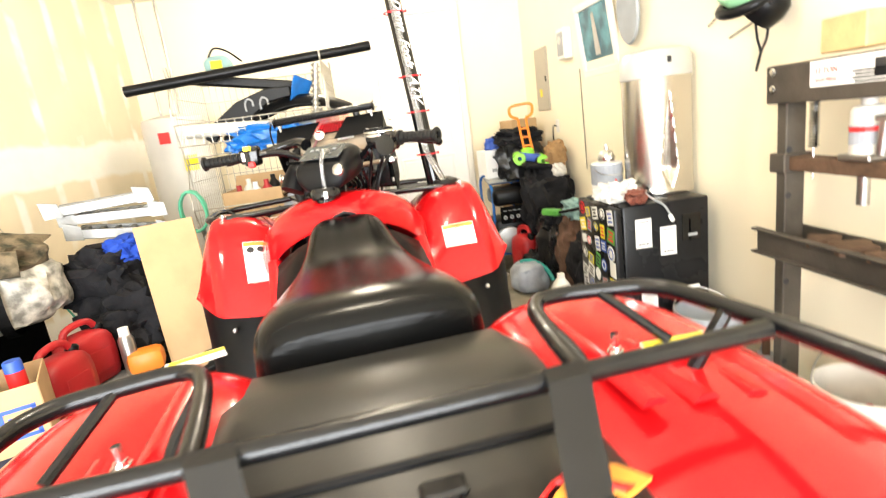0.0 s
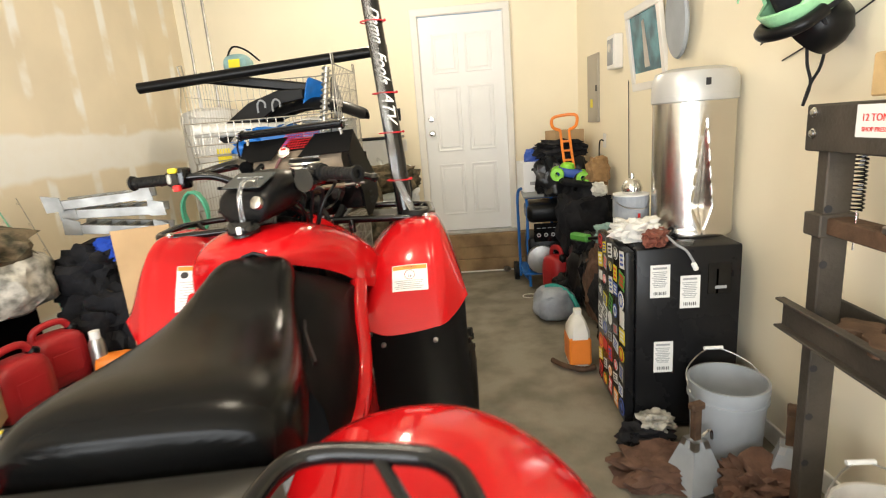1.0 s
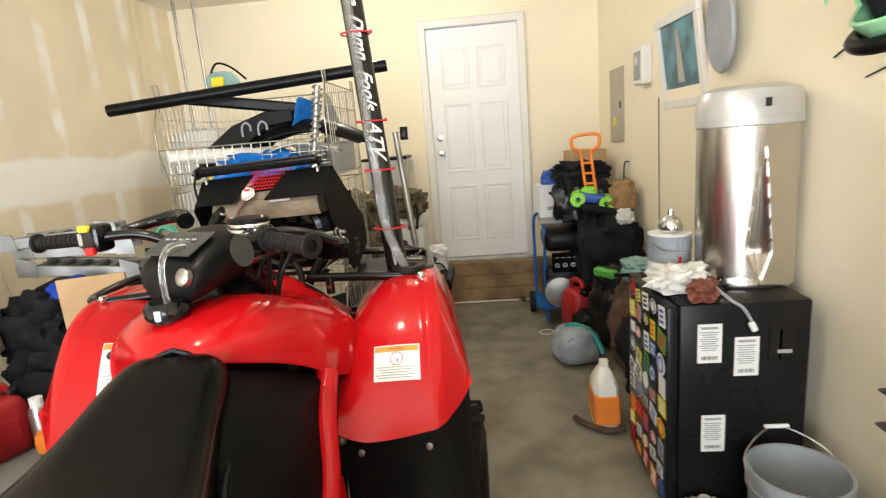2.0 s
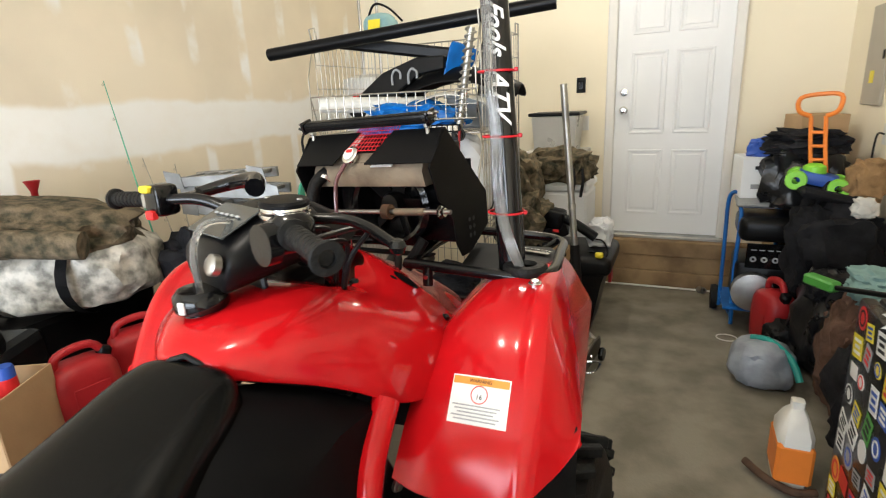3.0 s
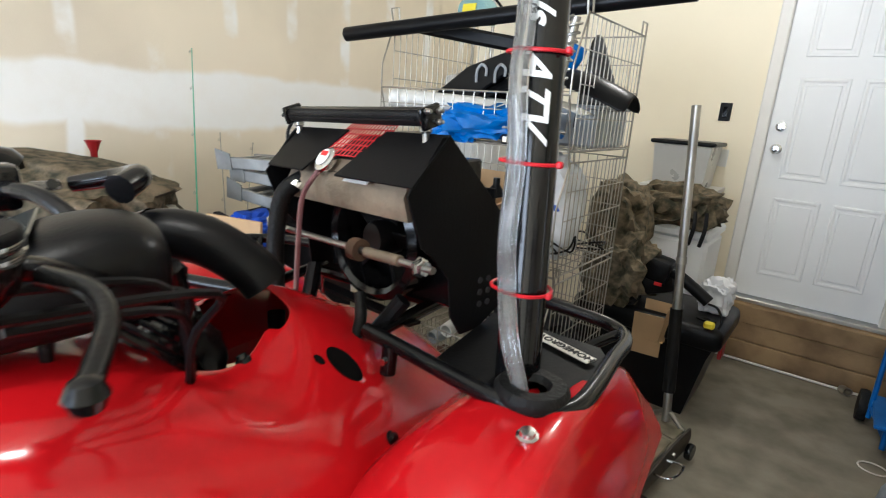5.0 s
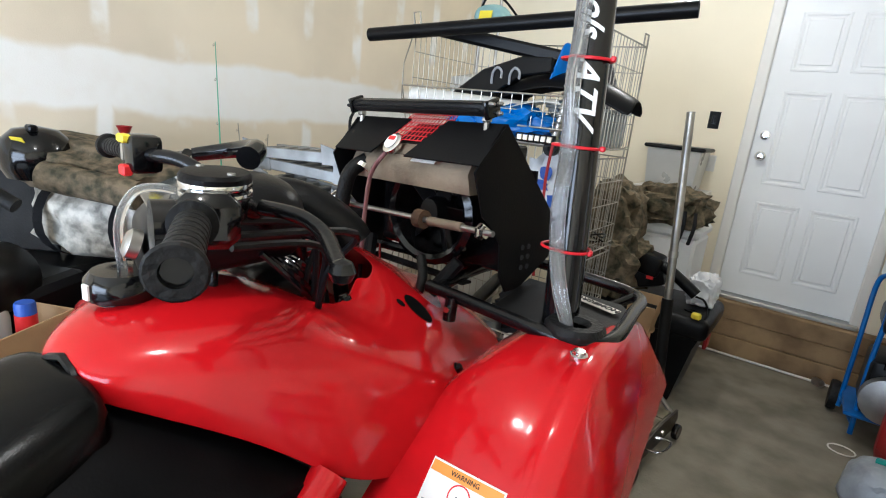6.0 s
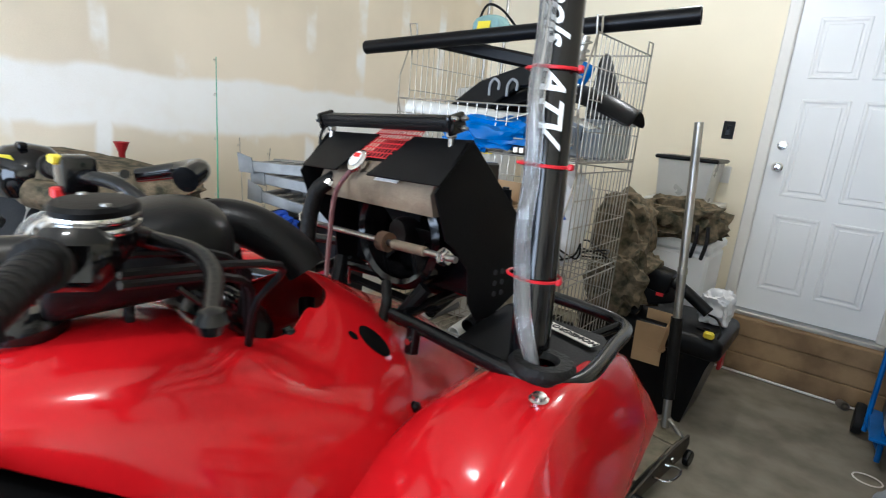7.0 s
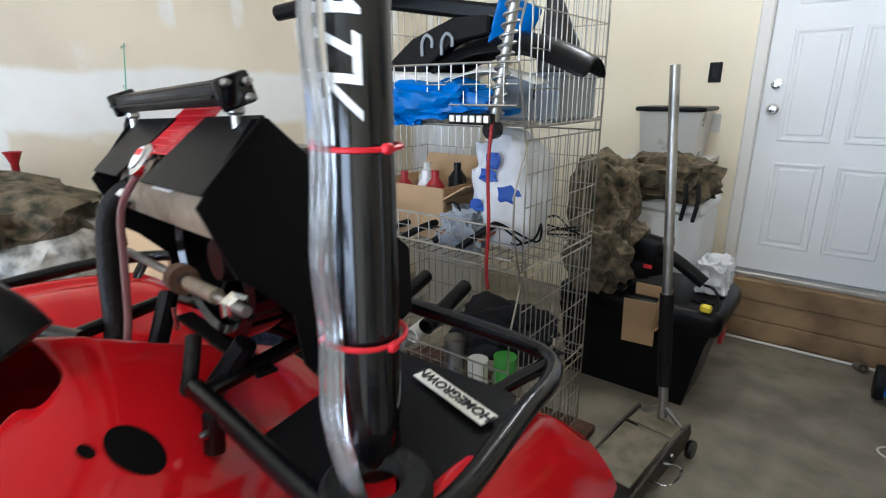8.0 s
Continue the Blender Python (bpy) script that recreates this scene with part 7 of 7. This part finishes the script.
def dolly_corner():
    d = thing("hand_cart", "blue tubular hand cart holding a generator", "hand cart")
    for x in (1.00, 1.30):
        part("upright", tube([(x, 5.10, 0.06), (x, 5.12, 0.5), (x, 5.14, 0.78), (x + 0.02, 5.12, 0.86), (x + 0.06, 5.05, 0.87)], 0.013, 9, steps=4), "bluesteel", d, "blue steel tube", True)
        part("front_tube", tube([(x + 0.06, 4.84, 0.03), (x + 0.05, 4.86, 0.4), (x + 0.06, 4.88, 0.72), (x + 0.06, 4.98, 0.80)], 0.013, 9, steps=4), "bluesteel", d, "blue steel tube", True)
        part("side_rail", rod((x, 5.10, 0.12), (x + 0.06, 4.84, 0.08), 0.011), "bluesteel", d, smooth=True)
        part("wheel", lathe([(0, -0.02), (0.03, -0.02), (0.085, -0.022), (0.09, 0), (0.085, 0.022), (0.03, 0.02), (0, 0.02)], (x - 0.03, 5.18, 0.09), 20, pose(0, 0, 0, 0, 90)), "rubber", d, "grey rubber wheel", True)
    part("deck", box((0.36, 0.40, 0.02), (1.18, 4.98, 0.16), 0.004), "bluesteel", d)
    part("top_bar", rod((1.05, 4.98, 0.80), (1.38, 4.98, 0.80), 0.013), "bluesteel", d, smooth=True)
    part("seat_pad", box((0.30, 0.22, 0.03), (1.18, 5.02, 0.83), 0.01, (8, 0, 0)), "totelid", d, "grey padded shelf")
    g = thing("generator", "black portable generator on the blue cart", "generator")
    part("engine_block", box((0.44, 0.36, 0.30), (1.27, 4.98, 0.325), 0.03, (0, 0, 0), 2), "blk", g, "black engine block", True)
    part("control_panel", box((0.30, 0.012, 0.16), (1.25, 4.795, 0.52), 0.004), "blkgloss", g, "black control panel")
    for k in range(4):
        part("outlet", lathe([(0.008, 0), (0.018, 0), (0.018, 0.004), (0.008, 0.004)], (1.14 + 0.06 * k, 4.789, 0.50), 14, pose(0, 0, 0, 90)), "inkgrey", g)
    part("panel_print", join(*[box((0.03, 0.002, 0.006), (1.14 + 0.045 * k, 4.787, 0.56), 0) for k in range(5)]), "inkgrey", g)
    part("tank", box((0.46, 0.36, 0.16), (1.28, 4.98, 0.68), 0.05, (0, 0, 0), 3), "blk", g, "black fuel tank", True)
    part("flywheel", lathe([(0, 0), (0.11, 0), (0.12, 0.02), (0.12, 0.08), (0, 0.1)], (1.15, 4.80, 0.30), 24, pose(0, 0, 0, 90)), "steel", g, "dull metal recoil cover", True)
    wb = thing("white_carton", "white carton with hand holes on the cart", "carton")
    part("carton", box((0.20, 0.26, 0.26), (1.13, 5.14, 0.975), 0.004, (0, 0, 8)), "white", wb)
    part("hand_hole", box((0.06, 0.006, 0.022), (1.15, 5.008, 1.04), 0.005, (0, 0, 8)), "ink", wb)
    part("carton_print", box((0.05, 0.004, 0.03), (1.13, 5.010, 0.92), 0.001, (0, 0, 8)), "inkgrey", wb)
    solo("blue_packet", lump((0.16, 0.12, 0.14), (1.16, 5.10, 1.15), 95, 0.3, 2.5, -0.8), "bluep", "blue and white packet on the carton", "packet", True)
    solo("bin_bag", lump((0.42, 0.34, 0.44), (1.36, 4.98, 0.98), 96, 0.28, 2.3, -0.75), "bagblack", "shiny black bin bag piled on the cart", "bin bag", True)
    solo("black_coat", lump((0.40, 0.26, 0.14), (1.36, 4.96, 1.20), 97, 0.5, 2.6), "darkcloth", "black coat folded over the bin bag", "coat", True)
    solo("tan_carton", box((0.26, 0.30, 0.30), (1.46, 5.30, 1.20), 0.004, (0, 0, 10)), "card", "tan cardboard carton behind the bin bag", "carton")
    solo("carton_stack", box((0.34, 0.34, 1.05), (1.45, 5.32, 0.525), 0.006, (0, 0, 4)), "card", "stack of brown cartons in the corner", "carton")
    # toy mower
    t = thing("toy_mower", "toy push mower with orange handle and green wheels", "toy mower", pose(1.40, 4.72, 1.02, 0, 0, -10))
    part("mower_deck", box((0.20, 0.15, 0.07), (0, 0, 0), 0.018, (0, 12, 0), 2), "bluep", t, "blue plastic deck", True)
    for x, y in ((-0.10, -0.09), (0.10, -0.09), (-0.10, 0.09), (0.10, 0.09)):
        wz = -0.02 - 0.2 * x
        part("wheel", lathe([(0.02, -0.022), (0.05, -0.022), (0.055, -0.012), (0.055, 0.012), (0.05, 0.022), (0.02, 0.022), (0.02, -0.022)], (x, y, wz), 18, pose(0, 0, 0, 90)), "green", t, "lime green wheel", True)
    part("engine_cap", lathe([(0, 0.03), (0.06, 0.03), (0.055, 0.07), (0.03, 0.085), (0, 0.088)], (-0.02, 0, 0), 18), "green", t, smooth=True)
    for x in (-0.035, 0.035):
        part("handle_rail", tube([(x, 0.03, 0.03), (x - 0.02, 0.07, 0.18), (x - 0.035, 0.10, 0.34)], 0.011, 8, steps=4), "orange", t, "orange handle rail", True)
    for k in range(3):
        part("handle_rung", rod((-0.045 - 0.008 * k, 0.05 + 0.018 * k, 0.10 + 0.075 * k), (0.03 - 0.008 * k, 0.05 + 0.018 * k, 0.10 + 0.075 * k), 0.010), "orange", t, smooth=True)
    part("handle_loop", tube([(-0.07, 0.10, 0.34), (-0.13, 0.11, 0.37), (-0.13, 0.13, 0.44), (-0.03, 0.14, 0.46), (0.06, 0.13, 0.45), (0.055, 0.11, 0.37), (0.0, 0.10, 0.34)], 0.013, 8, steps=4), "orange", t, "orange handle loop", True)
    # fabric, toys and cans in front of the corner
    solo("black_seat_frame", join(*[tube([(1.32 + 0.12 * k, 4.58, 0.62), (1.42 + 0.12 * k, 4.62, 0.98), (1.50 + 0.10 * k, 4.70, 1.0)], 0.012, 8, steps=4) for k in range(2)] + [box((0.34, 0.22, 0.05), (1.46, 4.62, 0.94), 0.02, (0, 12, 0))]), "darkcloth", "black folding seat under the toy mower", "folding seat")
    solo("plush_toy", lump((0.18, 0.16, 0.24), (1.60, 4.62, 1.02), 98, 0.3, 2.4), "plush", "tan and white plush toy in the corner pile", "plush toy", True)
    solo("plush_paw", lump((0.11, 0.10, 0.11), (1.58, 4.50, 0.90), 99, 0.25, 2.4), "plaster", "white plush toy in the corner pile", "plush toy", True)
    for k, (at, size, c, lab, cat) in enumerate((((1.50, 4.62, 0.62), (0.44, 0.40, 0.60), "darkcloth", "dark heap of covers in the corner", "cover"), ((1.52, 4.30, 0.30), (0.40, 0.44, 0.60), "bagblack", "black sack standing by the wall", "sack"),
                                                   ((1.46, 4.24, 0.52), (0.26, 0.26, 0.18), "darkcloth", "dark cap lying on the sack", "cap"), ((1.56, 3.96, 0.64), (0.26, 0.34, 0.16), "tealcloth", "pale teal cloth on the pile", "cloth"),
                                                   ((1.52, 3.92, 0.30), (0.34, 0.40, 0.56), "brownrag", "brown sack by the wall", "sack"), ((1.48, 3.50, 0.28), (0.32, 0.42, 0.54), "darkcloth", "dark bag beside the fridge", "bag"), ((1.30, 4.42, 0.12), (0.22, 0.22, 0.24), "rubber", "black rubber boot on the floor", "boot"))):
        solo(cat, lump(size, at, 110 + k, 0.3, 2.2, -0.95), c, lab, cat, True)
    gas_can("fuel_can", pose(1.26, 4.62, 0.0, 0, 0, -70) @ Matrix.Diagonal((1.05, 1.05, 1.35, 1)), "tall red fuel can on the concrete floor")
    br = thing("brush", "dark handled brush lying on the pile", "brush")
    part("handle", rod((1.36, 3.86, 0.66), (1.52, 3.62, 0.72), 0.012), "blk", br, smooth=True)
    part("head", box((0.06, 0.16, 0.05), (1.32, 3.94, 0.655), 0.01, (0, 0, 34)), "greenp", br)


def wall_x(y):
    """Face of the side wall at that depth."""
    return XR - 0.13 + (YB - y) * math.tan(radians(3.3))


def east_wall_things():
    W = lambda y, z, off=0.0: Matrix.Translation((wall_x(y) - off, y, z)) @ pose(0, 0, 0, 0, 0, 3.3)
    e = thing("breaker_panel", "tan grey breaker panel with a yellow tag", "breaker panel")
    part("door", moved(box((0.02, 0.30, 0.56), (-0.01, 0, 0), 0.004), W(5.14, 1.68)), "panel", e)
    part("tag", moved(box((0.003, 0.06, 0.07), (-0.022, 0.02, -0.12), 0), W(5.14, 1.68)), "yellow", e)
    part("latch", moved(box((0.008, 0.02, 0.05), (-0.023, -0.12, 0), 0.002), W(5.14, 1.68)), "blk", e)
    i = thing("intercom", "white wall box with grey speaker face", "wall box")
    part("case", moved(box((0.07, 0.17, 0.24), (-0.035, 0, 0), 0.01), W(4.50, 1.90)), "trimw", i)
    part("face", moved(box((0.006, 0.12, 0.18), (-0.072, 0, 0.0), 0.003), W(4.50, 1.90)), "inkgrey", i)
    part("dial", moved(lathe([(0, 0), (0.03, 0), (0.03, 0.006), (0, 0.007)], n=16, m=pose(-0.075, 0, 0.03, 0, -90)), W(4.50, 1.90)), "bucketw", i)
    p = thing("framed_picture", "blue waterfall picture in a white frame", "picture")
    F = W(3.95, 1.86) @ pose(0, 0, 0, 0, -7)
    for at, size in (((-0.02, 0, 0.235), (0.03, 0.56, 0.05)), ((-0.02, 0, -0.235), (0.03, 0.56, 0.05)), ((-0.02, 0.255, 0), (0.03, 0.05, 0.42)), ((-0.02, -0.255, 0), (0.03, 0.05, 0.42))):
        part("frame_side", moved(box(size, at, 0.004), F), "trimw", p, "white frame side")
    part("print", moved(box((0.006, 0.47, 0.43), (-0.015, 0, 0), 0), F), "picture", p, "blue picture under glass")
    part("waterfall", moved(prism([(-0.03, -0.12), (0.05, -0.12), (0.03, 0.16), (-0.005, 0.17)], 0.002, pose(-0.0195, 0, 0, 0, 0, 90)), F), "alu", p)
    o = solo("oval_board", moved(lathe([(0, 0), (0.19, 0), (0.20, 0.012), (0.19, 0.024), (0, 0.024)], n=28, squash=(1.0, 0.62), m=pose(-0.05, 0, 0, 0, -90)), W(3.42, 1.93) @ pose(0, 0, 0, 10, -6)), "bucket", "grey oval board leaning on the side wall", "board", True)
    for y, z in ((4.86, 1.25),):
        s = thing("wall_socket", "socket with a hanging cord on the side wall", "socket")
        part("plate", moved(box((0.006, 0.07, 0.115), (-0.003, 0, 0), 0.002), W(y, z)), "trimw", s)
        part("cord", moved(tube([(-0.01, 0, 0.0), (-0.04, 0.02, -0.02), (-0.03, 0.05, -0.3), (-0.02, 0.03, -0.6)], 0.005, 6, steps=5), W(y, z)), "blk", s, smooth=True)
    for a, z0, b, z1, s in ((4.30, 1.68, 4.28, 0.9, 0.0), (2.75, 1.70, 2.0, 1.98, 0.02), (2.0, 1.98, 1.2, 2.02, 0.01), (2.6, 1.62, 1.9, 1.86, -0.02), (1.9, 1.9, 1.2, 1.72, -0.02), (3.5, 1.64, 2.9, 1.56, 0.01)):
        solo("wall_cable", tube([(wall_x(a) - 0.006, a, z0), (wall_x((a + b) / 2) - 0.006, (a + b) / 2, (z0 + z1) / 2 + s), (wall_x(b) - 0.006, b, z1)], 0.003, 5, steps=6), "ink", "thin dark cable strung along the side wall", "cable", True, group="wall cables")
    # two helmets on a hook
    h = thing("motocross_helmet", "mint green and black motocross helmet hung on the wall", "helmet", pose(1.67, 2.20, 1.83, 0, 0, -72) @ pose(0, 0, 0, 24) @ Matrix.Scale(0.88, 4))
    shell = bmesh.new()
    bmesh.ops.create_uvsphere(shell, u_segments=28, v_segments=18, radius=1)
    bmesh.ops.delete(shell, geom=[f for f in shell.faces if (f.calc_center_median().y < -0.55 and -0.38 < f.calc_center_median().z < 0.38) or f.calc_center_median().z < -0.86], context="FACES")
    for v in shell.verts:
        v.co = Vector((v.co.x * 0.122, v.co.y * 0.155 - (0.05 if v.co.z < -0.3 and v.co.y < -0.2 else 0), v.co.z * 0.145))
    bmesh.ops.solidify(shell, geom=list(shell.faces), thickness=0.012)
    part("shell", shell, "mint", h, "mint green shell", True)
    part("peak", loft([[(x * w, y, z - 0.06 * x * x) for x in (-1, -0.5, 0, 0.5, 1)] for y, z, w in ((-0.06, 0.135, 0.10), (-0.15, 0.128, 0.10), (-0.20, 0.11, 0.085), (-0.225, 0.095, 0.07))], closed=False, thick=0.006), "mint", h, "mint green peak", True)
    part("chin_guard", tube([(-0.105, -0.07, -0.10), (-0.085, -0.15, -0.112), (0, -0.185, -0.115), (0.085, -0.15, -0.112), (0.105, -0.07, -0.10)], 0.024, 10, steps=4), "blk", h, "black chin guard", True)
    part("lining", lathe([(0.09, -0.115), (0.105, 0.0), (0.08, 0.09), (0, 0.12)], (0, 0, 0), 18, squash=(1, 1.2)), "darkcloth", h, smooth=True)
    rnd = random.Random(5)
    for k in range(16):
        a, b = rnd.uniform(0.3, 2.8), rnd.uniform(-0.2, 1.1)
        n = Vector((math.cos(b) * math.cos(a), math.cos(b) * math.sin(a) * (1 if k % 2 else -0.5), math.sin(b)))
        c = Vector((n.x * 0.1345, n.y * 0.167, n.z * 0.157))
        part("graphic", moved(prism([(-0.03, -0.008), (0.0, -0.004), (0.03, -0.012), (0.02, 0.006), (-0.005, 0.010), (-0.03, 0.004)], 0.002, pose(0, 0, 0, 0, 40 * k, 0)), Matrix.Translation(c) @ n.to_track_quat("-Y", "Z").to_matrix().to_4x4()), "blk", h)
    part("strap", tube([(0.06, -0.03, -0.10), (0.05, -0.02, -0.15), (0.05, 0.0, -0.19)], 0.007, 6, steps=3), "web", h)
    b = thing("skate_helmet", "matt black round helmet hung below the green one", "helmet", pose(1.76, 2.26, 1.70, 0, 10, 20) @ Matrix.Scale(0.72, 4))
    part("shell", lathe([(0.12, -0.06), (0.128, -0.02), (0.13, 0.02), (0.115, 0.075), (0.07, 0.115), (0, 0.128)], n=26, m=pose(0, 0, 0, 50)), "blk", b, "matt black shell", True)
    part("lining", lathe([(0.115, -0.06), (0.11, 0.02), (0.06, 0.1), (0, 0.11)], n=20, m=pose(0, 0, 0, 50)), "darkcloth", b, smooth=True)
    part("red_mark", box((0.02, 0.004, 0.03), (-0.07, -0.10, 0.06), 0.001, (30, 0, -35)), "redp", b)
    for dx in (-0.03, 0.05):
        part("strap", tube([(dx * 1.4, 0.0, -0.10), (dx, -0.01, -0.18), (0.0, -0.02, -0.26), (-0.02, -0.02, -0.36)], 0.007, 6, steps=4), "web", b, "black chin strap")
    solo("helmet_hook", rod((wall_x(2.12), 2.12, 1.93), (1.66, 2.12, 1.95), 0.006), "steel", "steel wall hook behind the helmets", "hook", True)
    solo("baseboard", moved(box((0.014, 7.6, 0.09), (-0.007, -3.85, 0.045), 0.003), pose(XR - 0.13, YB, 0, 0, 0, 3.3)), "trimw", "dirty white baseboard along the side wall", "baseboard", kind="structure")


fridge()
on_fridge()
press_()
right_floor()
dolly_corner()
east_wall_things()
